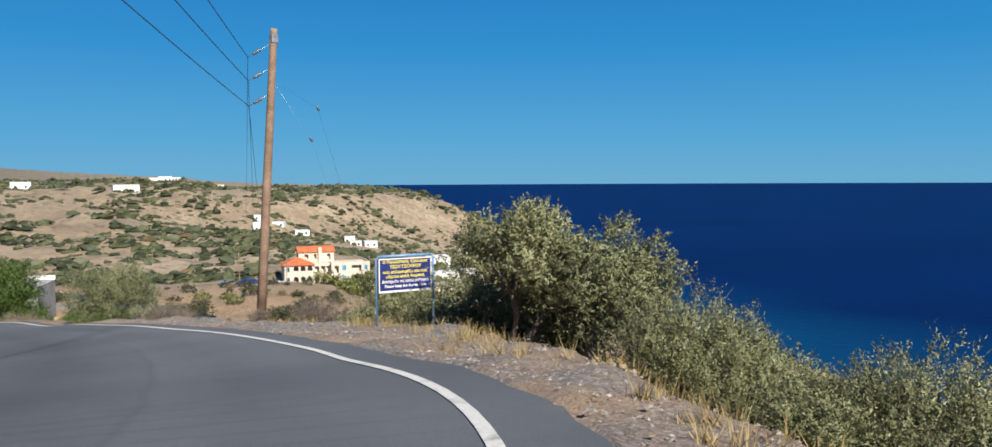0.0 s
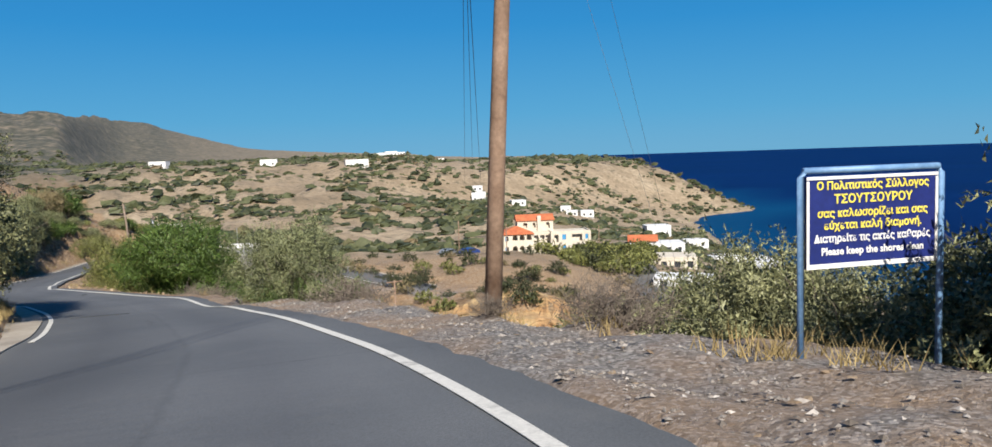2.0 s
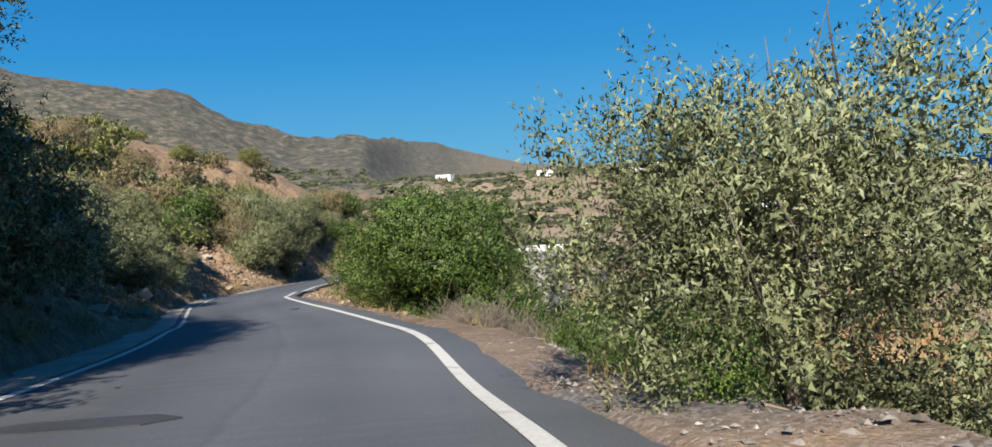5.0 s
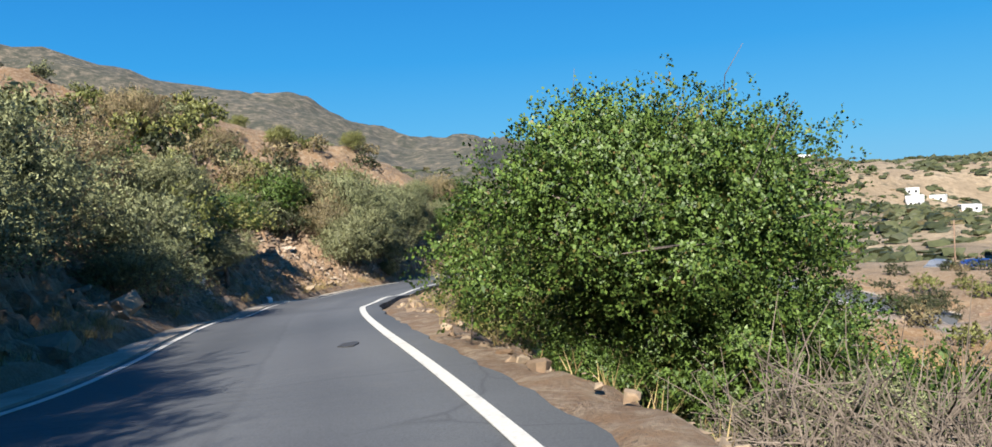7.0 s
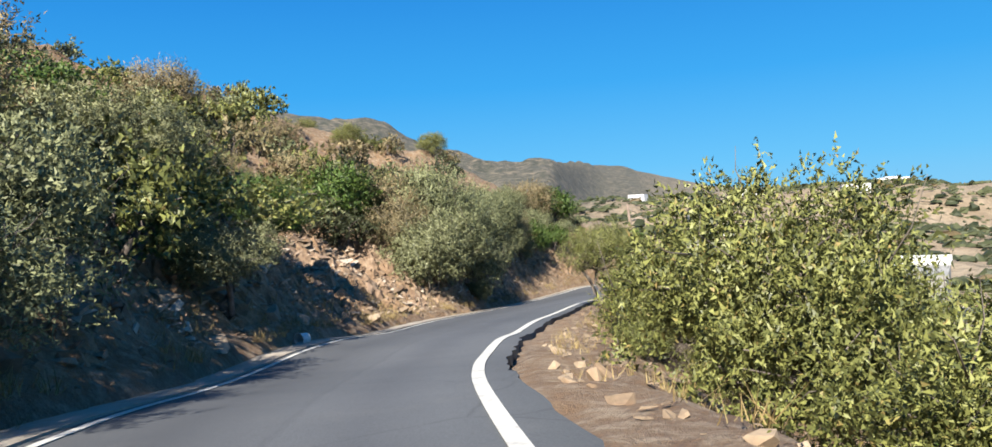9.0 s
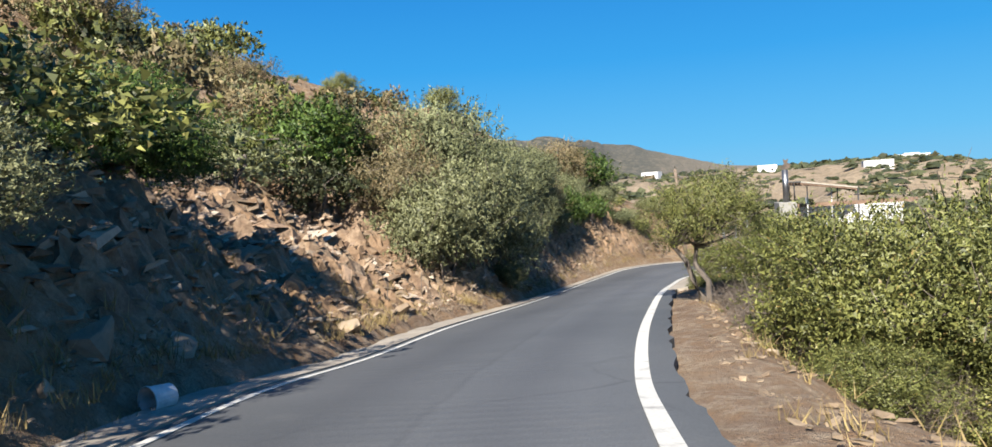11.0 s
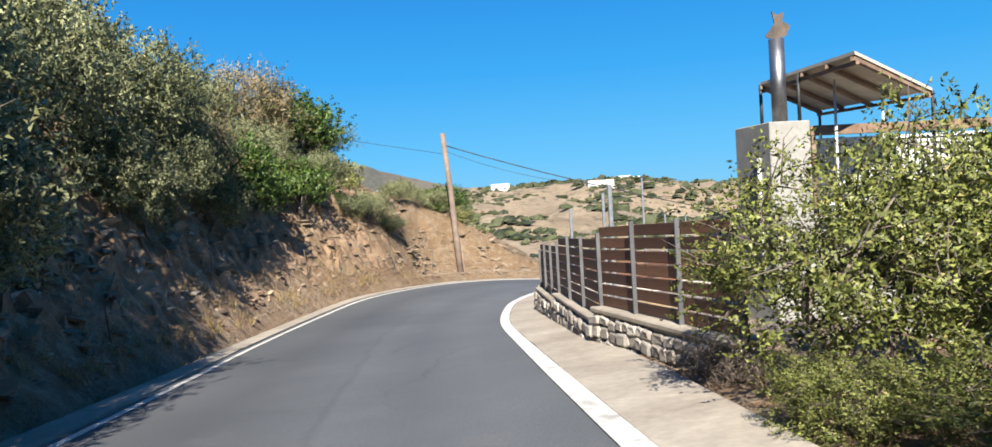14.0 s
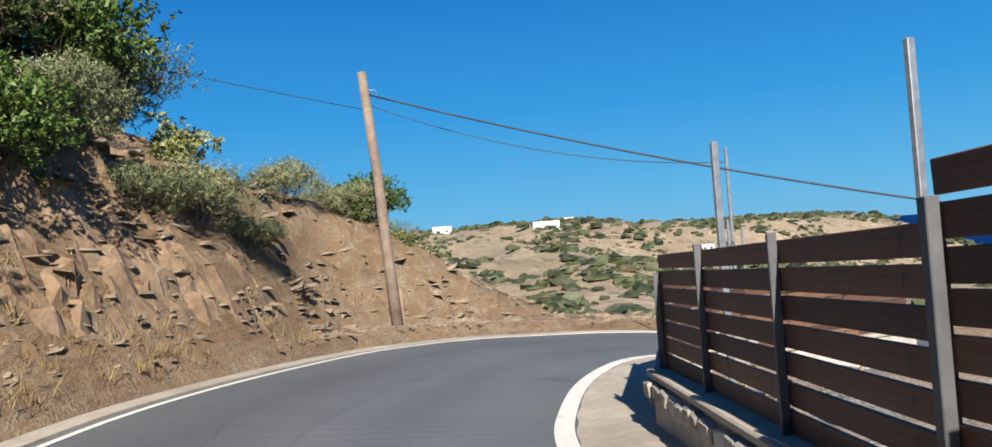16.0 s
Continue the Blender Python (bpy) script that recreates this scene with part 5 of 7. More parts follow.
    # small T pole in the valley, and other far poles
    for x, y, top_z, hh, cross in [(33.6, 72.0, -10.7, 6.0, 1.5), (86.2, 87.9, -17.0, 7.5, 0.0), (120, 150, -17, 8, 0.0), (150, 160, -27, 7, 0.0), (75, 135, -12, 7, 0), (84, 133, -13, 7, 0)]:
        ob = thing("utility_pole", (x, y, top_z - hh), "slim weathered utility pole on the slope", "pole", "far utility poles")
        part("shaft", tube_mesh("shaft", [([(0, 0, -3), (0, 0, hh)], [0.10, 0.08])], POLE_WOOD, 8), ob)
        if cross:
            bm = bmesh.new()
            box(bm, 0, 0, hh - 0.15, cross, 0.1, 0.1, 0.01)
            part("crossarm", bm, ob, "", POLE_WOOD)
    # slim steel posts behind the fence
    for x, y, top_z in [(15.96, 98.25, -8.05), (18.85, 104.67, -8.18), (18.9, 107.1, -8.6), (26.0, 115.8, -7.6), (30, 121, -9.3), (33, 124, -9.6)]:
        g = h(x, y)
        ob = thing("steel_post", (x, y, g), "slim galvanised steel post standing behind the fence", "post", "steel posts behind the fence")
        bm = bmesh.new()
        box(bm, 0, 0, (top_z - g) / 2, 0.075, 0.05, top_z - g + 0.4, 0.006)
        part("profile", bm, ob, "", STEEL)


# ---- fence on the stone wall ----
WALL_LINE = [(13.3, 90.7), (13.68, 94.3), (14.83, 98.6), (15.9, 102.4), (17.5, 106.5), (19.3, 109.1), (22.0, 110.9), (26.0, 111.3)]
CAPS = [-9.45, -9.79, -10.11, -10.50, -10.80, -11.0, -11.4]
BOARD_H, PITCH, BOARDS = 0.122, 0.146, 7


def ground_at(p):
    i = int(((MID[:, 0] - p[0]) ** 2 + (MID[:, 1] - p[1]) ** 2).argmin())
    return float(RD[i, 4])


def stone_meshes():
    out_ = []
    rng = np.random.default_rng(3)
    for k in range(8):
        bm = bmesh.new()
        bmesh.ops.create_cube(bm, size=1.0)
        bmesh.ops.bevel(bm, geom=list(bm.edges), offset=0.13, segments=1, affect="EDGES")
        for v in bm.verts:
            v.co += Vector(rng.normal(size=3) * 0.045)
        out_.append(bm_mesh("stone", bm, STONE_EACH))
    return out_


def per_object(name, dark, light, rough, scale, dirt):
    """A surface whose shade differs from piece to piece."""
    m, n, l, b = material(name, rough)
    o = n.new("ShaderNodeObjectInfo")
    c = ramp(n, l, o.outputs["Random"], [(0.0, dark), (1.0, light)])
    v = coords(n, l)
    g = noise_node(n, l, v, scale, 8.0, 0.7)
    c = mix(n, l, 0.85, c, ramp(n, l, g, [(0.25, (0.55, 0.55, 0.55)), (0.75, (1.25, 1.22, 1.18))]), "MULTIPLY")
    st = noise_node(n, l, v, scale * 0.2, 4.0, 0.6)
    c = mix(n, l, ramp(n, l, st, [(0.5, (0, 0, 0)), (0.75, (0.5, 0.5, 0.5))]), c, dirt)
    l.new(c, b.inputs["Base Color"])
    bump(n, l, b, g, 0.5, 0.01)
    return m


def grain_board():
    m, n, l, b = material("fence_board", 0.62)
    o = n.new("ShaderNodeObjectInfo")
    c = ramp(n, l, o.outputs["Random"], [(0.0, (0.050, 0.022, 0.014)), (0.5, (0.095, 0.043, 0.024)), (1.0, (0.150, 0.074, 0.040))])
    v = coords(n, l)
    mp = n.new("ShaderNodeMapping")
    mp.inputs["Scale"].default_value = (1.2, 20.0, 26.0)
    l.new(v, mp.inputs["Vector"])
    g = noise_node(n, l, mp.outputs[0], 2.0, 6.0, 0.65)
    c = mix(n, l, 0.9, c, ramp(n, l, g, [(0.3, (0.55, 0.52, 0.5)), (0.7, (1.35, 1.3, 1.25))]), "MULTIPLY")
    k = noise_node(n, l, v, 5.0, 2.0, 0.5)
    c = mix(n, l, ramp(n, l, k, [(0.66, (0, 0, 0)), (0.72, (0.8, 0.8, 0.8))]), c, (0.018, 0.010, 0.008))
    l.new(c, b.inputs["Base Color"])
    bump(n, l, b, g, 0.4, 0.004)
    return m


POST_STEEL = two_tone("dull_steel", (0.055, 0.055, 0.058), (0.10, 0.10, 0.104), 3.0, 0.6, 6, 0.002, 0.0)
STONE_EACH = per_object("wall_stone_each", (0.20, 0.175, 0.15), (0.48, 0.44, 0.38), 0.9, 7.0, (0.16, 0.12, 0.09))
FENCE_BOARD = grain_board()
MORTAR = two_tone("mortar", (0.30, 0.27, 0.23), (0.45, 0.41, 0.36), 3.0, 0.95, 6, 0.01)


def build_fence():
    pts = [Vector(p) for p in WALL_LINE]
    wall = thing("stone_wall", (pts[0].x, pts[0].y, -10.2), "low rubble stone wall with a concrete cap along the pavement", "wall")
    stones = stone_meshes()
    r = random.Random(4)
    total = 0
    for i in range(len(pts) - 1):
        a, b = pts[i], pts[i + 1]
        d = (b - a).normalized()
        nrm = Vector((d.y, -d.x))
        L = (b - a).length
        ang = math.atan2(d.y, d.x)
        cap, fall = CAPS[i], (0.042 if i < 4 else 0.02)      # each section falls along the road
        za, zb = ground_at(a) - 0.25, ground_at(b) - 0.25
        foot = min(za, zb)
        inv = Matrix.Translation(-Vector((pts[0].x, pts[0].y, -10.2)))
        m = inv @ Matrix.Translation((a.x, a.y, 0)) @ Matrix.Rotation(ang, 4, "Z")
        lean = Matrix(((1, 0, 0, 0), (0, 1, 0, 0), (-fall, 0, 1, fall * L), (0, 0, 0, 1)))
        bm = bmesh.new()
        box(bm, L / 2, -0.20, (cap - 0.07 + foot) / 2, L + 0.02, 0.28, cap - 0.07 - foot)
        bm.transform(m @ lean)
        part("core", bm, wall, "mortar between the stones", MORTAR)
        bm = bmesh.new()
        box(bm, L / 2, -0.19, cap - 0.025, L + 0.04, 0.36, 0.065, 0.015)
        bm.transform(m @ lean)
        part("cap", bm, wall, "pale concrete wall cap", CONCRETE)
        # rubble courses
        z = cap - 0.09
        while z > foot + 0.05:
            hh = r.uniform(0.10, 0.17)
            x = r.uniform(-0.1, 0.0)
            while x < L - 0.06:
                w = r.uniform(0.14, 0.36)
                if total < 330:
                    st = new("stone", r.choice(stones))
                    st.parent = wall
                    st.matrix_basis = m @ Matrix.Translation((min(x + w / 2, L - 0.02), -0.045 + r.uniform(-0.02, 0.02), z - hh / 2 + r.uniform(-0.02, 0.02) + fall * (L - x - w / 2))) @ Matrix.Rotation(fall + r.uniform(-0.10, 0.10), 4, "Y") @ Matrix.Diagonal((w * 0.93, 0.13, hh * 0.90, 1))
                    total += 1
                x += w
            z -= hh
        # fence section on the cap
        fence = thing("board_fence", (a.x, a.y, cap), "brown stained horizontal board fence with steel posts on the stone wall", "fence", "fence sections", ang)
        bays = max(2, round(L / 1.42))
        for q in range(bays + (1 if i == len(pts) - 2 else 0)):
            first = q == 0
            bm = bmesh.new()
            top = BOARDS * PITCH + 0.03 + (0.04 if first else 0.0)
            box(bm, q * L / bays, -0.155, top / 2 - 0.05 + fall * (L - q * L / bays), 0.055 if first else 0.028, 0.05, top + 0.1, 0.004)
            part("post", bm, fence, "grey galvanised steel post", POST_STEEL)
        for q in range(bays):
            for k in range(BOARDS):
                bm = bmesh.new()
                box(bm, 0, 0, 0, L / bays - 0.006, 0.026, BOARD_H, 0.004)
                ob = part("board", bm, fence, "", FENCE_BOARD)
                ob.matrix_basis = Matrix.Translation(((q + 0.5) * L / bays, -0.195 - r.uniform(0, 0.005), 0.075 + k * PITCH + r.uniform(-0.004, 0.004) + fall * (L - (q + 0.5) * L / bays))) @ Matrix.Rotation(fall + r.uniform(-0.004, 0.004), 4, "Y")


# ---- houses ----
def facade(bm, x0, x1, z0, z1, y, holes, thick=0.3):
    """A wall along x with openings in one row or more; holes: centre x, sill, width, height, arch."""
    def prism(poly):
        f = [bm.verts.new((px, y, pz)) for px, pz in poly]
        g = [bm.verts.new((px, y + thick, pz)) for px, pz in poly]
        bm.faces.new(f)
        bm.faces.new(g[::-1])
        for k in range(len(poly)):
            q = (k + 1) % len(poly)
            bm.faces.new((f[q], f[k], g[k], g[q]))
    holes = sorted(holes)
    x = x0
    for cx, sill, w, hh, arch in holes:
        a, b = cx - w / 2, cx + w / 2
        if a > x:
            prism([(x, z0), (a, z0), (a, z1), (x, z1)])
        if sill > z0 + 0.01:
            prism([(a, z0), (b, z0), (b, sill), (a, sill)])
        crown = []
        if arch:
            for k in range(9):
                t = math.pi * k / 8
                crown.append((cx - w / 2 * math.cos(t), sill + hh - w / 2 + w / 2 * math.sin(t)))
        else:
            crown = [(a, sill + hh), (b, sill + hh)]
        prism([(a, z1)] + crown[:] + [(b, z1)] if False else crown + [(b, z1), (a, z1)])
        x = b
    if x < x1:
        prism([(x, z0), (x1, z0), (x1, z1), (x, z1)])


def hip_roof(bm, x0, x1, y0, y1, z, rise, over=0.4, gable=False):
    x0, x1, y0, y1 = x0 - over, x1 + over, y0 - over, y1 + over
    ym = (y0 + y1) / 2
    k = 0.0 if gable else min((y1 - y0) / 2, (x1 - x0) / 2 - 0.3)
    v = [bm.verts.new(p) for p in ((x0, y0, z), (x1, y0, z), (x1, y1, z), (x0, y1, z), (x0 + k, ym, z + rise), (x1 - k, ym, z + rise))]
    low = [bm.verts.new((p.co.x, p.co.y, z - 0.18)) for p in v[:4]]
    for f in ((0, 1, 5, 4), (1, 2, 5), (2, 3, 4, 5), (3, 0, 4)):
        bm.faces.new([v[i] for i in f])
    for i in range(4):
        q = (i + 1) % 4
        bm.faces.new((v[i], low[i], low[q], v[q]))
    bm.faces.new(low[::-1])


def plain_box(name, parent, x0, x1, y0, y1, z0, z1, mat, label=""):
    bm = bmesh.new()
    box(bm, (x0 + x1) / 2, (y0 + y1) / 2, (z0 + z1) / 2, x1 - x0, y1 - y0, z1 - z0)
    return part(name, bm, parent, label, mat)


def build_hotel():
    ob = thing("hotel", (99.0, 158.0, -23.0), "cream three-storey hotel with arched balconies and orange tiled roofs", "hotel", turn=radians(-28))
    ob.scale = (0.88, 0.88, 0.95)
    # left block, two storeys with loggias
    bm = bmesh.new()
    facade(bm, 0, 7.6, 0, 2.6, 0, [(1.0, 0.9, 0.9, 1.2, False), (3.1, 0.2, 1.3, 2.1, True), (4.9, 0.2, 1.3, 2.1, True), (6.7, 0.2, 1.3, 2.1, True)])
    facade(bm, 0, 7.6, 2.6, 5.2, 0, [(1.0, 3.5, 0.9, 1.2, True), (3.1, 2.9, 1.3, 2.0, True), (4.9, 2.9, 1.3, 2.0, True), (6.7, 2.9, 1.3, 2.0, True)])
    part("wall", bm, ob, "cream rendered front with arched loggias", CREAM)
    plain_box("inner_wall", ob, 0.31, 7.6, 1.6, 9, 0, 5.2, CREAM)
    bm = bmesh.new()
    facade(bm, 0, 9, 0, 5.2, 0, [(3.0, 1.0, 0.9, 1.2, False), (6.5, 3.5, 0.9, 1.2, False)])
    bm.transform(Matrix.Rotation(math.pi / 2, 4, "Z") @ Matrix.Diagonal((1, -1, 1, 1)))
    bmesh.ops.recalc_face_normals(bm, faces=bm.faces)
    part("wall", bm, ob, "", CREAM)
    for z in (0.0, 2.5):
        plain_box("balcony_floor", ob, 0.3, 7.6, 0.3, 1.6, z, z + 0.15, CREAM)
    for cx, z in ((3.1, 2.9), (4.9, 2.9), (6.7, 2.9), (3.1, 0.2), (4.9, 0.2), (6.7, 0.2)):
        plain_box("balustrade", ob, cx - 0.64, cx + 0.64, 0.05, 0.2, z, z + 0.75, CREAM)
    bm = bmesh.new()
    hip_roof(bm, 0, 7.6, 0, 9, 5.2, 1.5)
    part("roof", bm, ob, "orange clay tile hipped roof", ROOF)
    for z in (0.9, 3.5):
        sh = plain_box("window", ob, 0.56, 1.44, 0.12, 0.18, z, z + 1.2, GLASS)
        plain_box("shutter", sh, 0.60, 1.0, 0.06, 0.12, z, z + 1.15, SHUTTER, "blue shutter")
    # middle link with arches
    bm = bmesh.new()
    facade(bm, 7.6, 12.2, 0, 2.6, 0.6, [(8.6, 0.1, 1.2, 2.1, True), (10.2, 0.1, 1.2, 2.1, True), (11.5, 0.1, 0.9, 2.1, True)])
    facade(bm, 7.6, 12.2, 2.6, 5.3, 0.6, [(8.6, 2.9, 1.2, 2.0, True), (10.2, 2.9, 1.2, 2.0, True), (11.5, 2.9, 0.9, 2.0, False)])
    part("wall", bm, ob, "", CREAM)
    plain_box("inner_wall", ob, 7.61, 12.2, 2.0, 9, 0, 5.3, CREAM)
    # right wing, flat roof
    bm = bmesh.new()
    facade(bm, 12.2, 22.5, 0, 2.7, -0.8, [(13.6, 0.1, 1.1, 2.2, True), (15.6, 0.9, 1.0, 1.2, False), (18.9, 0.4, 2.4, 1.9, False), (21.4, 0.9, 0.8, 1.2, False)])
    facade(bm, 12.2, 22.5, 2.7, 5.5, -0.8, [(13.6, 2.9, 1.1, 2.1, True), (15.6, 3.5, 1.0, 1.2, False), (18.9, 3.1, 2.6, 1.9, False), (21.4, 3.5, 0.8, 1.2, True)])
    part("wall", bm, ob, "", CREAM)
    plain_box("inner_wall", ob, 12.25, 22.4, 0.8, 8.5, 0, 5.2, CREAM)
    plain_box("side_wall", ob, 22.2, 22.5, -0.5, 8.5, 0, 5.5, CREAM)
    plain_box("side_wall", ob, 12.2, 12.45, -0.5, 8.5, 0, 5.5, CREAM)
    plain_box("balcony_floor", ob, 12.5, 22.2, -0.5, 0.8, 2.55, 2.7, CREAM)
    for cx, z, w, hh in ((15.6, 0.9, 1.0, 1.2), (15.6, 3.5, 1.0, 1.2), (21.4, 0.9, 0.8, 1.2), (21.4, 3.5, 0.8, 1.2)):
        wd = plain_box("window", ob, cx - w / 2, cx + w / 2, -0.70, -0.64, z, z + hh, GLASS)
        plain_box("shutter", wd, cx - w / 2, cx + w / 2 - 0.1, -0.76, -0.70, z, z + hh, SHUTTER, "bright blue shutter")
    # tower behind
    bm = bmesh.new()
    facade(bm, 4.2, 13.6, 5.2, 8.0, 4.6, [(6.3, 6.1, 1.0, 1.2, False), (8.6, 6.1, 0.7, 1.2, False), (12.2, 5.9, 1.0, 1.5, True)])
    part("wall", bm, ob, "", CREAM)
    plain_box("inner_wall", ob, 4.2, 13.6, 5.6, 10.6, 5.2, 8.0, CREAM)
    plain_box("chimney", ob, 9.4, 10.3, 3.9, 4.6, 3.0, 9.0, CREAM, "cream chimney pillar")
    bm = bmesh.new()
    hip_roof(bm, 4.2, 13.6, 4.6, 10.6, 8.0, 1.2, 0.35, True)
    part("roof", bm, ob, "orange clay tile roof", ROOF)


def flat_house(x, y, z, w, d, hh, label, mat=None, turn=0.0, roof=None, windows=3, group="village houses"):
    ob = thing("house", (x, y, z), label, "house", group, turn)
    n = max(1, windows)
    bm = bmesh.new()
    holes = [((k + 0.5) * w / n - w / 2, 0.9, min(1.1, w / n * 0.45), 1.2, False) for k in range(n)]
    facade(bm, -w / 2, w / 2, 0, hh, -d / 2, holes)
    part("wall", bm, ob, "", mat or WHITE)
    plain_box("inner_wall", ob, -w / 2, w / 2, -d / 2 + 0.5, d / 2, -2.5, hh, mat or WHITE)
    plain_box("side_wall", ob, -w / 2, -w / 2 + 0.25, -d / 2 + 0.3, -d / 2 + 0.5, 0, hh, mat or WHITE)
    plain_box("side_wall", ob, w / 2 - 0.25, w / 2, -d / 2 + 0.3, -d / 2 + 0.5, 0, hh, mat or WHITE)
    for cx, sill, ww, h2, _ in holes:
        plain_box("window", ob, cx - ww / 2, cx + ww / 2, -d / 2 + 0.2, -d / 2 + 0.26, sill, sill + h2, GLASS)
    if roof:
        bm = bmesh.new()
        hip_roof(bm, -w / 2, w / 2, -d / 2, d / 2, hh, roof, 0.5, True)
        part("roof", bm, ob, "orange tiled roof", ROOF)
    else:
        plain_box("parapet", ob, -w / 2 - 0.06, w / 2 + 0.06, -d / 2 - 0.06, d / 2 + 0.06, hh - 0.02, hh + 0.22, mat or WHITE)
    return ob


def build_village():
    spots = [(93, 96.5, 9, 6, 2.3, 0, 0.85, 3), (110.5, 119.5, 12, 7, 2.7, 0, 0.7, 5), (141, 158.5, 6.5, 6, 3.0, 1.2, 0.7, 2), (168, 182, 15, 9, 3.0, 0, 0.6, 5), (190, 176, 9, 7, 3.2, 0, 0.6, 2), (200, 172, 12, 8, 3.4, 0, 0.6, 3), (257, 276, 11, 9, 5.0, 0, 0.5, 3),
             (225, 196, 14, 8, 3.4, 0, 0.5, 3), (240, 236, 9, 7, 3.2, 0, 0.5, 2), (178, 150, 8, 6, 3, 0, 0.6, 2)]
    for x, y, w, d, hh, rf, tn, n in spots:
        flat_house(x, y, h(x, y) - (1.0 if x < 100 else 0.8), w, d, hh, "pale flat-roofed house in the seaside village", CREAM if 100 < x < 130 else WHITE, -tn, rf, n)
    r = random.Random(8)
    for k in range(9):
        x, y = 238 + r.uniform(-28, 30), 352 + r.uniform(-22, 30)
        flat_house(x, y, h(x, y) - 0.5, r.uniform(5, 8), r.uniform(5, 7), r.uniform(2.8, 4), "white house of a hamlet on the far slope", WHITE, -r.uniform(0.3, 0.8), None, 2, "hamlet houses")
    for x, y in [(500, 560), (530, 590), (470, 520), (555, 610), (150, 520), (190, 470), (330, 720), (420, 800), (90, 560), (270, 610)]:
        flat_house(x, y, h(x, y) - 0.5, r.uniform(9, 15), 8, r.uniform(3.5, 5), "small white house far off on the plateau", WHITE, -r.uniform(0.2, 0.6), None, 2, "houses on the plateau")
    for dx, w, hh in ((0, 10, 3.6), (8, 7, 2.8), (-8, 6, 2.6)):
        x, y = 290 + dx, 639 - dx * 0.3
        flat_house(x, y, h(290, 639) - 0.5, w, 9, hh, "white house on the ridge across the valley", WHITE, -0.35, None, 3, "house on the ridge")
    ob = flat_house(38.5, 119.5, -18.3, 10, 7, 2.7, "low house with an orange tiled roof and a shaded porch", CREAM, -0.35, 1.3, 4, "roadside houses")
    plain_box("porch_roof", ob, -5.5, 3.0, -7.0, -4.0, 2.3, 2.45, ROOF, "sloping orange porch roof")
    for px in (-5.2, -2.4, 0.2, 2.8):
        plain_box("porch_post", ob, px - 0.06, px + 0.06, -6.9, -6.78, -1.2, 2.3, POLE_WOOD)


def build_cars():
    r = random.Random(2)
    cols = {"white": WHITE, "dark blue": two_tone("car_blue", (0.012, 0.03, 0.12), (0.02, 0.045, 0.17), 1.0, 0.3), "silver": STEEL}
    for (x, y, a, col) in [(70.5, 131.5, 0.5, "silver"), (73.5, 130.0, 0.6, "dark blue"), (72.0, 126.5, 0.2, "dark blue"), (84.5, 137.0, 0.3, "white")]:
        z = h(x, y)
        ob = thing("car", (x, y, z), "parked %s car on the paved lot" % col, "car", "parked cars", a)
        bm = bmesh.new()
        prof = [(-2.05, 0.35), (-2.05, 0.85), (-1.2, 0.95), (-0.7, 1.42), (0.9, 1.45), (1.7, 0.98), (2.05, 0.9), (2.05, 0.35)]
        f = [bm.verts.new((px, -0.85, pz)) for px, pz in prof]
        g = [bm.verts.new((px, 0.85, pz)) for px, pz in prof]
        bm.faces.new(f)
        bm.faces.new(g[::-1])
        for k in range(len(prof)):
            q = (k + 1) % len(prof)
            bm.faces.new((f[q], f[k], g[k], g[q]))
        bmesh.ops.bevel(bm, geom=list(bm.edges), offset=0.07, segments=2, affect="EDGES")
        part("body", bm, ob, "", cols[col])
        for s in (-1, 1):
            plain_box("side_window", ob, -0.65, 1.0, s * 0.86 - 0.01, s * 0.86 + 0.01, 0.98, 1.34, GLASS)
            for px in (-1.3, 1.3):
                part("wheel", tube_mesh("wheel", [([(px, s * 0.68, 0.32), (px, s * 0.88, 0.32)], [0.32, 0.32])], TAR, 14, False), ob)


# ---- buildings beside the fence ----
COWL = two_tone("cowl_sheet", (0.045, 0.034, 0.026), (0.120, 0.085, 0.062), 6.0, 0.7, 8, 0.004)
FLUE = two_tone("flue_steel", (0.16, 0.16, 0.165), (0.30, 0.30, 0.31), 3.0, 0.42, 10, 0.002, 0.9)


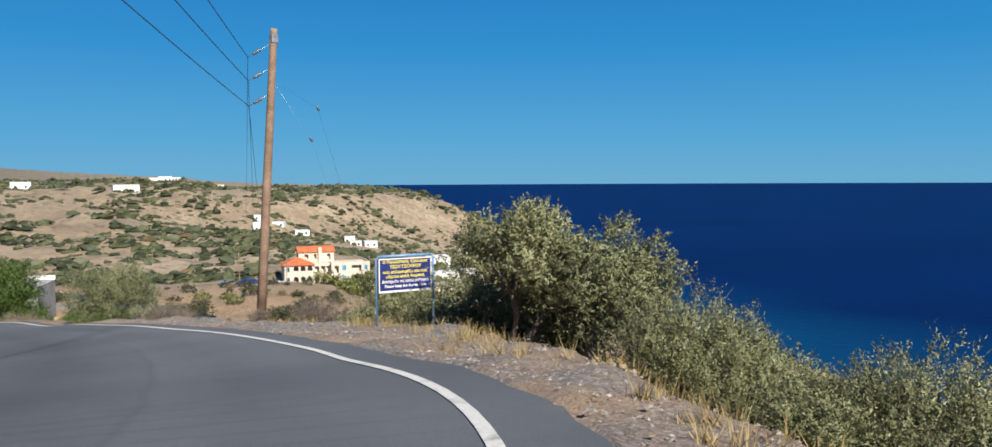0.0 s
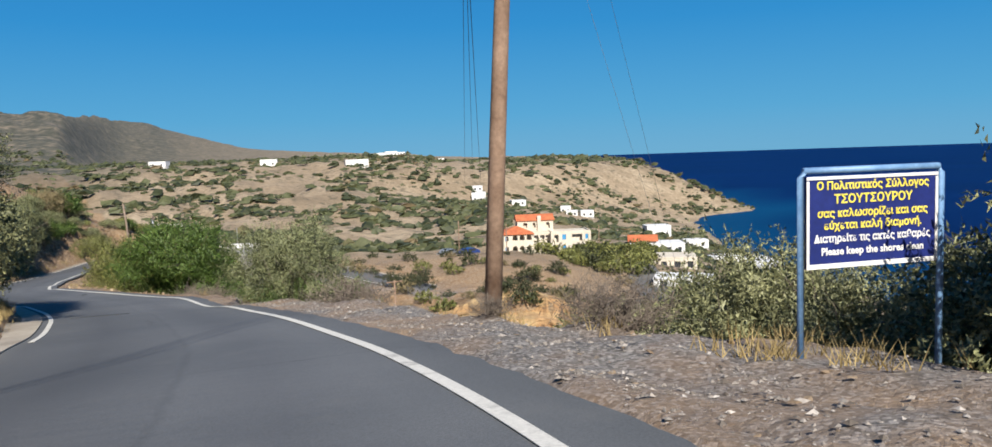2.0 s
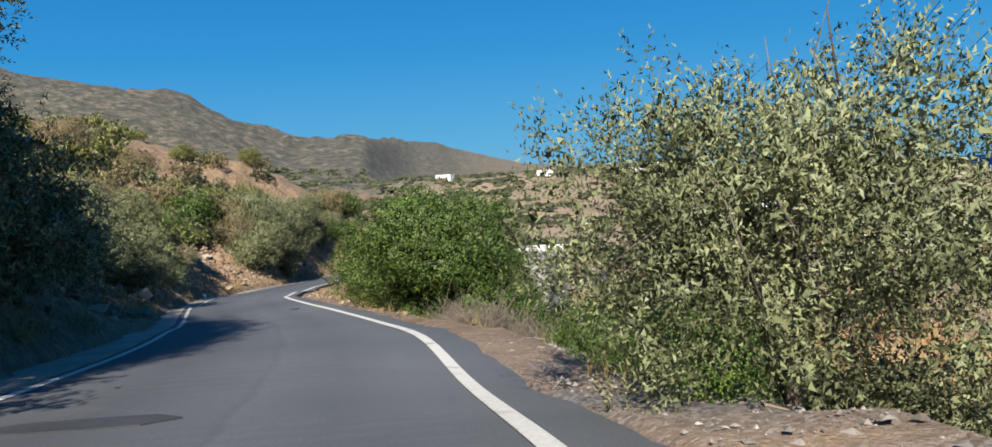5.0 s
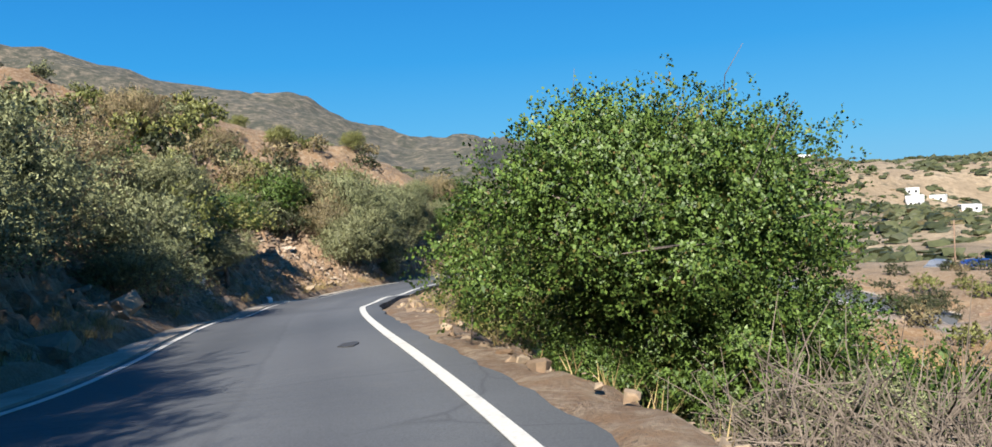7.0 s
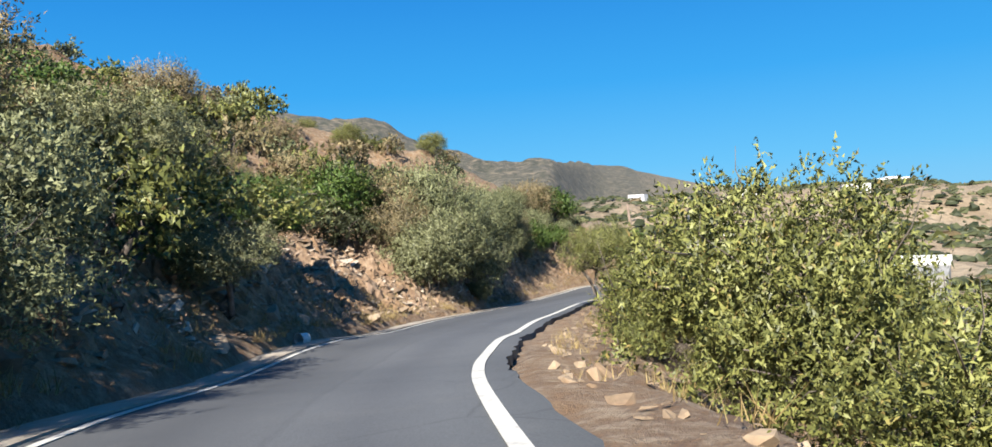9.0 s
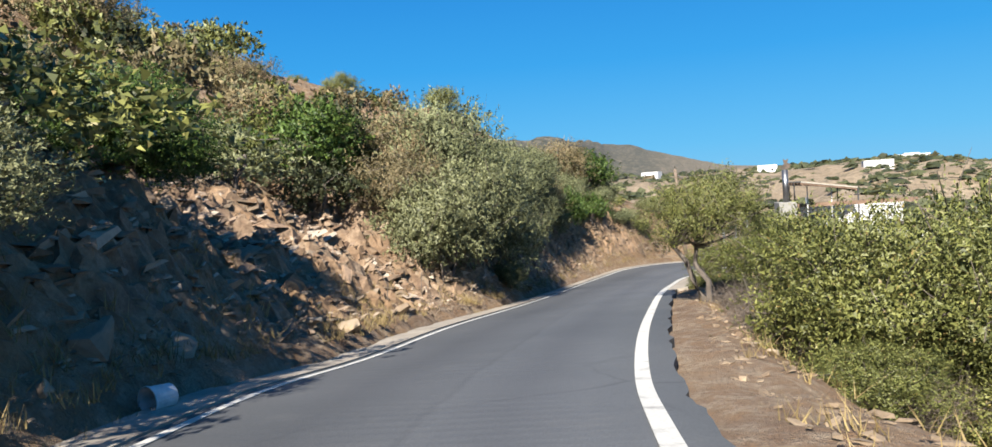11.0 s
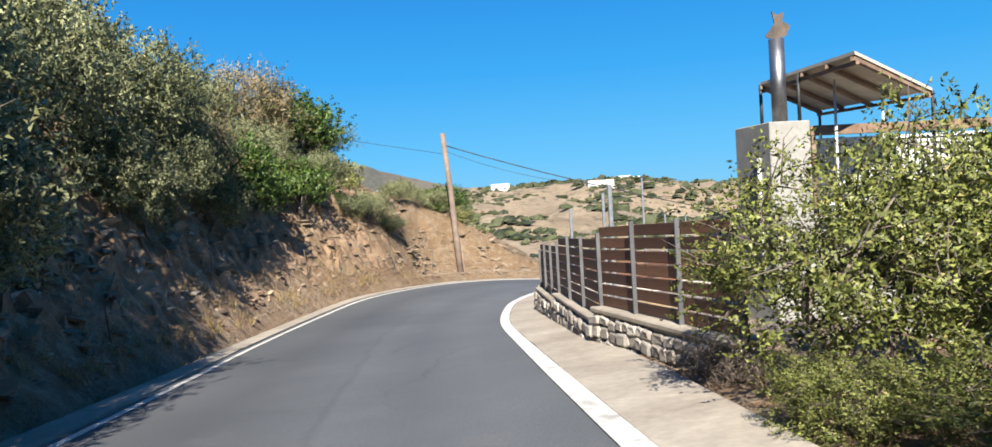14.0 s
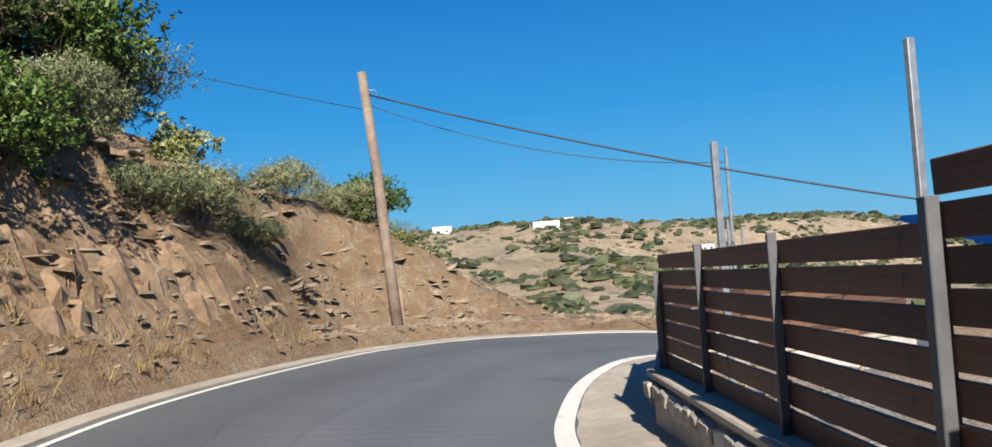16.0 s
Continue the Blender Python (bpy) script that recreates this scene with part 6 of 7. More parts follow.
def build_neighbour():
    # grey rendered stove block with pipe, and a terrace under a sloping canopy
    ob = thing("chimney_block", (17.77, 95.96, -11.68), "pale rendered chimney block with a steel flue pipe", "chimney", turn=radians(-8))
    bm = bmesh.new()
    box(bm, 0.36, 0.60, 2.33, 0.72, 1.20, 4.68, 0.015)
    part("block", bm, ob, "", RENDER_GREY)
    pipe = part("flue_pipe", tube_mesh("flue_pipe", [([(0.34, 0.26, 4.65), (0.34, 0.26, 6.05)], [0.125, 0.125])], FLUE, 16), ob, "dull steel flue pipe")
    bm = bmesh.new()
    vs = [(0.0, 0.0), (0.22, 0.05), (0.30, 0.22), (0.16, 0.30), (0.20, 0.45), (0.08, 0.40), (-0.02, 0.46), (0.02, 0.26), (-0.16, 0.04)]
    f = [bm.verts.new((0.30 + px, 0.25, 6.05 + pz)) for px, pz in vs]
    g = [bm.verts.new((0.30 + px, 0.27, 6.05 + pz)) for px, pz in vs]
    bm.faces.new(f)
    bm.faces.new(g[::-1])
    for k in range(len(vs)):
        q = (k + 1) % len(vs)
        bm.faces.new((f[q], f[k], g[k], g[q]))
    part("weather_vane", bm, ob, "dull brown sheet metal cowl", COWL)
    part("drain_pipe", tube_mesh("drain_pipe", [([(-0.03, 0.34, 2.0), (-0.03, 0.34, 4.1)], [0.035, 0.035])], WHITE, 8), ob, "white plastic pipe")
    te = thing("terrace", (18.52, 95.86, -11.68), "white terrace room with iron railing under a tilted canopy", "terrace", turn=radians(-8))
    plain_box("base_wall", te, 0.0, 4.6, 0.15, 4.0, 0, 2.95, RENDER_GREY)
    plain_box("floor_slab", te, -0.02, 4.7, 0.02, 4.1, 2.95, 3.10, RENDER_GREY)
    plain_box("back_wall", te, 0.3, 4.6, 1.5, 1.7, 3.10, 4.45, WHITE)
    plain_box("roof_beam", te, 0.0, 4.7, 0.05, 0.20, 4.42, 4.58, POLE_WOOD, "dark timber roof beam")
    plain_box("frame_post", te, 0.02, 0.09, 0.06, 0.13, 3.0, 4.42, POLE_WOOD, "rust-brown iron frame post")
    rail = plain_box("rail", te, 0.1, 4.6, 0.07, 0.10, 4.28, 4.31, WIRE, "dark iron rail")
    plain_box("rail_foot", rail, 0.1, 4.6, 0.07, 0.10, 3.18, 3.21, WIRE)
    for k in range(36):
        plain_box("baluster", rail, 0.16 + k * 0.125, 0.174 + k * 0.125, 0.078, 0.092, 3.21, 4.28, WIRE)
    for px, py, top in ((0.35, -0.1, 5.30), (1.35, 0.1, 5.22)):
        part("canopy_post", tube_mesh("canopy_post", [([(px, py, 2.9), (px + 0.02, py, top)], [0.025, 0.022])], WHITE, 8), te, "thin white canopy post")
    # the canopy: a thin sheet on rafters, higher on the road side
    near_a, near_b, far_b, far_a = Vector((18.2, 94.5, -6.2)), Vector((18.7, 97.4, -6.2)), Vector((21.5, 99.2, -6.5)), Vector((21.0, 95.8, -6.58))
    cv = thing("canopy", (18.2, 94.5, -6.2), "pale tilted canopy sheet on dark timber rafters", "canopy")
    bm = bmesh.new()
    lo = [bm.verts.new(p - near_a) for p in (near_a, near_b, far_b, far_a)]
    hi = [bm.verts.new(p - near_a + Vector((0, 0, 0.05))) for p in (near_a, near_b, far_b, far_a)]
    bm.faces.new(lo)
    bm.faces.new(hi[::-1])
    for k in range(4):
        bm.faces.new((lo[(k + 1) % 4], lo[k], hi[k], hi[(k + 1) % 4]))
    bmesh.ops.recalc_face_normals(bm, faces=bm.faces)
    part("sheet", bm, cv, "", CREAM)
    down = Vector((0, 0, -0.05))
    for t in (0.02, 0.25, 0.5, 0.75, 0.98):
        p, q = near_a.lerp(near_b, t) - near_a + down, far_a.lerp(far_b, t) - near_a + down
        part("rafter", tube_mesh("rafter", [([p, q], [0.045, 0.045])], POLE_WOOD, 4, False), cv, "dark timber rafter")
    for t in (0.03, 0.97):
        p, q = near_a.lerp(far_a, t) - near_a + down * 2, near_b.lerp(far_b, t) - near_a + down * 2
        part("purlin", tube_mesh("purlin", [([p, q], [0.04, 0.04])], POLE_WOOD, 4, False), cv, "dark timber purlin")
    for p, foot in ((near_b, -7.05), (near_a.lerp(near_b, 0.55), -7.0), (far_a, -8.6), (far_b, -8.6)):
        part("post", tube_mesh("post", [([p - near_a, Vector((p.x, p.y, foot)) - near_a], [0.03, 0.03])], WIRE, 6), cv, "dark iron canopy post")
    # flat-roofed building lower down
    b = thing("house", (17.3, 87.6, -12.65), "pale rendered flat-roofed building below the road", "house", turn=radians(-30))
    plain_box("wall", b, 0, 9, 0, 7.0, 0, 3.9, RENDER_GREY)
    plain_box("parapet", b, -0.08, 9.08, -0.08, 0.25, 3.9, 4.05, RENDER_GREY)
    plain_box("parapet", b, -0.08, 9.08, 6.8, 7.08, 3.9, 4.35, WHITE)
    plain_box("window", b, -0.02, 0.03, 1.0, 2.0, 1.6, 2.6, GLASS)
    bm = bmesh.new()
    box(bm, 2.9, 3.4, 4.35, 0.35, 6.4, 0.5, 0.02)
    part("ridge", bm, b, "sloping concrete upstand", RENDER_GREY)
    dish = thing("satellite_dish", (18.3, 88.2, -8.75), "white satellite dish on a thin mast on the flat roof", "satellite dish")
    part("mast", tube_mesh("mast", [([(0, 0, 0), (0, 0, 0.7)], [0.02, 0.02])], WIRE, 6), dish)
    part("mast", tube_mesh("mast", [([(0.22, 0.1, 0), (0.2, 0.1, 0.7)], [0.015, 0.015])], WIRE, 6), dish)
    bm = bmesh.new()
    bmesh.ops.create_uvsphere(bm, u_segments=20, v_segments=10, radius=0.36)
    bmesh.ops.delete(bm, geom=[v for v in bm.verts if v.co.z > -0.2], context="VERTS")
    bmesh.ops.solidify(bm, geom=list(bm.faces), thickness=0.015)
    bm.transform(Matrix.Translation((0.1, 0, 0.95)) @ Matrix.Rotation(radians(-75), 4, "X") @ Matrix.Translation((0, 0, 0.3)))
    part("dish", bm, dish, "", WHITE)
    # low white hut
    flat_house(16.2, 90.0, -12.2, 2.2, 2.0, 2.0, "small pale shed behind the bush", RENDER_GREY, -0.3, None, 1, "sheds")


# ---- small things on the verges ----
def build_bucket():
    ob = thing("bucket", (3.05, 70.55, -7.97), "dented white plastic bucket lying on its side in the gutter", "bucket", turn=radians(62))
    prof = [(0.0, 0.105), (0.02, 0.125), (0.27, 0.145), (0.28, 0.155), (0.30, 0.155), (0.30, 0.145), (0.03, 0.118)]
    vs, fs = [], []
    n = 24
    for x, rr in prof:
        for k in range(n):
            a = 2 * math.pi * k / n
            vs.append((0.15 - x, rr * math.cos(a), 0.155 + rr * math.sin(a)))
    for i in range(len(prof) - 1):
        for k in range(n):
            q = (k + 1) % n
            fs.append((i * n + k, i * n + q, (i + 1) * n + q, (i + 1) * n + k))
    fs.append(tuple(range(n)))
    part("shell", raw_mesh("shell", vs, fs, WHITE), ob)
    part("handle", tube_mesh("handle", [([(-0.13, -0.15, 0.155), (-0.22, -0.08, 0.03), (-0.22, 0.08, 0.03), (-0.13, 0.15, 0.155)], [0.005] * 4)], STEEL, 5), ob, "wire handle")


def rock_blob(rng, flat):
    """An angular broken block: the hull of a few uneven corners."""
    bm = bmesh.new()
    p = rng.normal(size=(15, 3))
    p /= np.linalg.norm(p, axis=1)[:, None]
    p = np.sign(p) * np.abs(p) ** (0.7 if flat else 0.9) * (0.42 + 0.2 * rng.random((15, 1)))
    for v in p:
        bm.verts.new(v)
    bmesh.ops.convex_hull(bm, input=list(bm.verts))
    bmesh.ops.delete(bm, geom=[v for v in bm.verts if not v.link_faces], context="VERTS")
    return bm


ROCK_EACH = per_object("loose_rock", (0.15, 0.10, 0.06), (0.34, 0.265, 0.18), 0.95, 2.5, (0.22, 0.115, 0.05))


def build_rocks():
    rng = np.random.default_rng(17)
    r = random.Random(21)
    meshes = [bm_mesh("rock", rock_blob(rng, k % 2), ROCK_EACH) for k in range(10)]
    made = 0
    while made < 180:
        y = r.uniform(44, 111)
        i = int((np.abs(MID[:UPHILL, 1] - y)).argmin())
        d = HALF[i] + 1.1 + abs(r.gauss(0, 2.2))
        p = MID[i] + LEFT[i] * d
        s = r.uniform(0.12, 0.5) * (1.5 if r.random() < 0.15 else 1)
        slab = 64 < y < 106 and r.random() < 0.7
        if slab:
            s = r.uniform(0.22, 0.62)
        if y > 104:
            s = r.uniform(0.08, 0.26)
        rk = new("rock", r.choice(meshes))
        rk.matrix_basis = Matrix.Translation((p[0], p[1], h(p[0], p[1]) + (0.0 if slab else 0.04) * s)) @ Euler((r.gauss(0, .10) if slab else r.gauss(0, .3), r.gauss(0, .10) - (0.25 if slab else 0.2), math.atan2(TAN[i][1], TAN[i][0]) + r.gauss(0, 0.35) if slab else r.random() * 6)).to_matrix().to_4x4() @ Matrix.Diagonal((s * (r.uniform(1.4, 3.0) if slab else r.uniform(1, 1.9)), s * r.uniform(0.8, 1.2), s * (r.uniform(0.25, 0.45) if slab else r.uniform(0.45, 0.8)), 1))
        tagged(rk, "angular tan rock lying on the cut slope", "rock", "rocks on the bank")
        made += 1
    for k in range(115):
        y = r.choice((r.uniform(42, 66), r.uniform(42, 66), r.uniform(6, 36), r.uniform(66, 90)))
        i = int((np.abs(MID[:UPHILL, 1] - y)).argmin())
        p = MID[i] - LEFT[i] * (HALF[i] + (0.9 if y > 40 else 2.6) + abs(r.gauss(0, 0.7)))
        s = (r.uniform(0.08, 0.26) if y < 66 else r.uniform(0.06, 0.17)) if y > 38 else r.uniform(0.05, 0.14)
        rk = new("rock", r.choice(meshes))
        rk.matrix_basis = Matrix.Translation((p[0], p[1], h(p[0], p[1]) + 0.05 * s)) @ Euler((r.gauss(0, .3), r.gauss(0, .3), r.random() * 6)).to_matrix().to_4x4() @ Matrix.Diagonal((s * 1.4, s, s * 0.7, 1))
        tagged(rk, "tan rock on the broken road edge", "rock", "rocks on the verge")
    # rubble too small to count
    n = 13000
    y = np.where(rng.random(n) < 0.45, rng.uniform(66, 108, n), rng.uniform(-2, 122, n))
    idx = np.array([int((np.abs(MID[:UPHILL, 1] - v)).argmin()) for v in y])
    last = rng.random(n) < 0.26
    idx = np.where(last, rng.integers(int(len(MID) * 0.74), int(len(MID) * 0.93), n), idx)
    y = np.where(last, 110.0, y)
    left = (rng.random(n) < 0.72) | last
    off = np.where(left, HALF[idx] + 0.75 + np.abs(rng.normal(0, 2.6, n)), -(HALF[idx] + 1.0 + np.abs(rng.normal(0, 1.8, n))))
    px, py = MID[idx, 0] + LEFT[idx, 0] * off, MID[idx, 1] + LEFT[idx, 1] * off
    pz = land(px, py)[0]
    corners = np.array([(-1, -0.1, 0), (0.1, -1, 0.1), (1, 0.1, -0.1), (-0.1, 1, 0), (-0.5, -0.4, 0.8), (0.5, -0.3, 0.9), (0.3, 0.5, 0.8), (-0.4, 0.4, 0.9)], float) * 0.6
    fc = [(4, 5, 6, 7), (0, 1, 5, 4), (1, 2, 6, 5), (2, 3, 7, 6), (3, 0, 4, 7)]
    s = np.where(left, 0.05 + 0.27 * rng.random(n) ** 2.6, np.where(y > 38, 0.03 + 0.12 * rng.random(n) ** 3, 0.018 + 0.05 * rng.random(n) ** 3))
    s = np.where(left, s * np.clip((off - HALF[idx] - 0.5) / 1.6, 0.22, 1.0) * 1.0, s)
    V = corners[None] * (s[:, None, None] * rng.uniform(0.6, 1.4, (n, 1, 3)) * np.array([1.7, 1.0, 0.75])) * (1 + 0.22 * rng.normal(size=(n, 8, 1)))
    a = np.where(left, np.arctan2(TAN[idx, 1], TAN[idx, 0]) + rng.normal(0, 0.45, n), rng.random(n) * 6.283)
    c_, s_ = np.cos(a)[:, None], np.sin(a)[:, None]
    X = V[:, :, 0] * c_ - V[:, :, 1] * s_ + px[:, None]
    Y = V[:, :, 0] * s_ + V[:, :, 1] * c_ + py[:, None]
    Z = V[:, :, 2] * 0.55 + pz[:, None] + 0.01 + V[:, :, 0] * rng.normal(0, 0.16, (n, 1)) - 0.12 * s[:, None]
    F = [tuple(q + 8 * k for q in f) for k in range(n) for f in fc]
    me = raw_mesh("rubble", np.stack([X, Y, Z], 2).reshape(-1, 3), F, ROCK)
    tagged(new("rubble", me), "small broken stones scattered on the verges and the bank", "rubble", kind="stuff")


def island_stone(name, stops, scale):
    m, n, l, b = material(name, 0.95)
    g = n.new("ShaderNodeNewGeometry")
    c = ramp(n, l, g.outputs["Random Per Island"], stops)
    c = mix(n, l, 0.6, c, ramp(n, l, noise_node(n, l, coords(n, l), scale, 4.0, 0.7), [(0.3, (0.6, 0.6, 0.6)), (0.7, (1.2, 1.2, 1.2))]), "MULTIPLY")
    l.new(c, b.inputs["Base Color"])
    return m


CHIPPING = island_stone("chippings", [(0.0, (0.07, 0.055, 0.042)), (0.4, (0.165, 0.145, 0.125)), (0.85, (0.235, 0.205, 0.175)), (1.0, (0.34, 0.31, 0.28))], 40.0)
LEDGE = island_stone("ledge_stone", [(0.0, (0.150, 0.090, 0.052)), (0.45, (0.270, 0.180, 0.112)), (0.8, (0.350, 0.262, 0.180)), (1.0, (0.400, 0.330, 0.250))], 9.0)


def build_ledges():
    """Split slabs and blocks of the bedded rock standing out of the cut."""
    rng = np.random.default_rng(91)
    n = 7400
    y = np.where(rng.random(n) < 0.72, rng.uniform(62, 90, n), rng.uniform(90, 108, n))
    idx = np.array([int((np.abs(MID[:UPHILL, 1] - v)).argmin()) for v in y])
    off = HALF[idx] + 1.25 + 5.6 * rng.random(n) ** 1.2
    along = rng.uniform(-0.6, 0.6, n)
    px = MID[idx, 0] + LEFT[idx, 0] * off + TAN[idx, 0] * along
    py = MID[idx, 1] + LEFT[idx, 1] * off + TAN[idx, 1] * along
    keep = fbm(px, py, 2.6, 3, 5.5) > -0.22
    px, py, off, idx = px[keep], py[keep], off[keep], idx[keep]
    n = len(px)
    pz = land(px, py)[0]
    s = (0.06 + 0.24 * rng.random(n) ** 2.6) * np.clip((off - HALF[idx] - 0.6) / 1.6, 0.35, 1.0)
    corners = np.array([(-1, -0.7, -0.5), (0.9, -0.8, -0.5), (1.0, 0.8, -0.5), (-0.9, 0.7, -0.5), (-0.8, -0.6, 0.5), (0.8, -0.5, 0.45), (0.7, 0.6, 0.5), (-0.9, 0.5, 0.4)], float) * 0.6
    fc = [(4, 5, 6, 7), (0, 1, 5, 4), (1, 2, 6, 5), (2, 3, 7, 6), (3, 0, 4, 7)]
    size = np.stack([rng.uniform(1.0, 2.4, n), rng.uniform(0.6, 1.2, n), rng.uniform(0.22, 0.5, n)], 1) * s[:, None]
    V = corners[None] * size[:, None] + rng.normal(size=(n, 8, 3)) * 0.11 * s[:, None, None]
    dip = rng.normal(0.18, 0.14, n)[:, None]
    V[:, :, 2] += V[:, :, 0] * dip + V[:, :, 1] * rng.normal(0.05, 0.16, (n, 1))
    a = np.arctan2(TAN[idx, 1], TAN[idx, 0]) + rng.normal(0, 0.38, n)
    c_, s_ = np.cos(a)[:, None], np.sin(a)[:, None]
    X = V[:, :, 0] * c_ - V[:, :, 1] * s_ + px[:, None]
    Y = V[:, :, 0] * s_ + V[:, :, 1] * c_ + py[:, None]
    Z = V[:, :, 2] + pz[:, None] + 0.03
    F = [tuple(q + 8 * k for q in f) for k in range(n) for f in fc]
    tagged(new("ledge_stones", raw_mesh("ledge_stones", np.stack([X, Y, Z], 2).reshape(-1, 3), F, LEDGE)), "split ochre slabs and blocks standing out of the road cut", "stones", kind="stuff")


def build_chippings():
    """Loose grey chippings and stones on the broad gravel verge of the first bend."""
    rng = np.random.default_rng(58)
    n = 16000
    y = rng.uniform(1, 37, n)
    idx = np.array([int((np.abs(MID[:UPHILL, 1] - v)).argmin()) for v in y])
    off = -(HALF[idx] + np.interp(y, [0, 20, 30, 45], [1.0, 0.8, 0.66, 0.6]) + np.abs(rng.normal(0, 1.5, n)))
    along = rng.uniform(-0.6, 0.6, n)
    px = MID[idx, 0] + LEFT[idx, 0] * off + TAN[idx, 0] * along
    py = MID[idx, 1] + LEFT[idx, 1] * off + TAN[idx, 1] * along
    pz = land(px, py)[0]
    s = 0.014 + 0.055 * rng.random(n) ** 4
    corners = np.array([(-1, -0.1, 0), (0.1, -1, 0.1), (1, 0.1, -0.1), (-0.1, 1, 0), (0.1, 0.0, 0.7)], float) * 0.6
    fc = [(0, 1, 4), (1, 2, 4), (2, 3, 4), (3, 0, 4)]
    V = corners[None] * (s[:, None, None] * rng.uniform(0.6, 1.4, (n, 1, 3))) * (1 + 0.25 * rng.normal(size=(n, 5, 1)))
    a = rng.random(n) * 6.283
    c_, s_ = np.cos(a)[:, None], np.sin(a)[:, None]
    X = V[:, :, 0] * c_ - V[:, :, 1] * s_ + px[:, None]
    Y = V[:, :, 0] * s_ + V[:, :, 1] * c_ + py[:, None]
    Z = V[:, :, 2] * 0.8 + pz[:, None] - 0.1 * s[:, None]
    F = [tuple(q + 5 * k for q in f) for k in range(n) for f in fc]
    tagged(new("gravel", raw_mesh("gravel", np.stack([X, Y, Z], 2).reshape(-1, 3), F, CHIPPING)), "loose grey and buff chippings on the roadside verge", "gravel", kind="stuff")


def build_grass():
    """Dry grass and weeds at the foot of the bank and on the gravel edge."""
    rng = np.random.default_rng(33)
    n = 9000
    spots = []
    y = rng.uniform(0, 121, n)
    idx = np.array([int((np.abs(MID[:UPHILL, 1] - v)).argmin()) for v in y])
    left = rng.random(n) < 0.62
    off = np.where(left, HALF[idx] + 0.7 + np.abs(rng.normal(0, 1.1, n)), -(HALF[idx] + np.where(y < 12, 1.5, np.where(y < 34, 2.6, 1.1)) + np.abs(rng.normal(0, 1.0, n))))
    px, py = MID[idx, 0] + LEFT[idx, 0] * off, MID[idx, 1] + LEFT[idx, 1] * off
    keep = (fbm(px, py, 5, 3, 2.0) > 0.0) & (left | (y < 36) | (rng.random(n) < 0.2))
    px, py = px[keep], py[keep]
    m = len(px)
    k = 7
    base = np.repeat(np.stack([px, py, land(px, py)[0]], 1), k, 0) + np.concatenate([rng.normal(size=(m * k, 2)) * 0.05, np.zeros((m * k, 1))], 1)
    d = np.concatenate([rng.normal(size=(m * k, 2)) * 0.45, np.ones((m * k, 1))], 1)
    d *= (0.10 + 0.22 * rng.random((m * k, 1)))
    sd = rng.normal(size=(m * k, 3)) * np.array([1, 1, 0])
    sd /= np.linalg.norm(sd, axis=1)[:, None]
    sd *= 0.007
    v = np.stack([base - sd, base + sd, base + d], 1).reshape(-1, 3)
    tagged(new("dry_grass", raw_mesh("dry_grass", v, np.arange(len(v)).reshape(-1, 3), GRASS)), "short straw-coloured dry grass along the verges", "grass", kind="stuff")


def build_far_road():
    """The lower road that bends round the terrace in the valley."""
    pts = smooth_rows([(66, 83), (70.5, 86.6), (75.5, 87.2), (80, 88.8), (84, 93), (88, 99), (92.5, 105), (100, 116), (108, 130)], 8)
    d = np.gradient(pts, axis=0)
    d /= np.linalg.norm(d, axis=1)[:, None]
    nrm = np.stack([-d[:, 1], d[:, 0]], 1)
    z = land(pts[:, 0], pts[:, 1])[0]
    for _ in range(12):
        z[1:-1] = (z[:-2] + z[1:-1] + z[2:]) / 3
    vs, fs = [], []
    for p, m, zz in zip(pts, nrm, z):
        for s, dz in ((-2.6, 0.5), (2.6, 0.5), (4.0, -2.0), (-4.0, -2.0)):
            vs.append((p[0] + m[0] * s, p[1] + m[1] * s, zz + dz))
    for i in range(len(pts) - 1):
        for k in range(4):
            q = (k + 1) % 4
            fs.append((4 * i + k, 4 * i + 4 + k, 4 * i + 4 + q, 4 * i + q))
    tagged(new("road", raw_mesh("road", vs, fs, ASPHALT)), "grey asphalt road bending through the valley", "road", kind="structure")


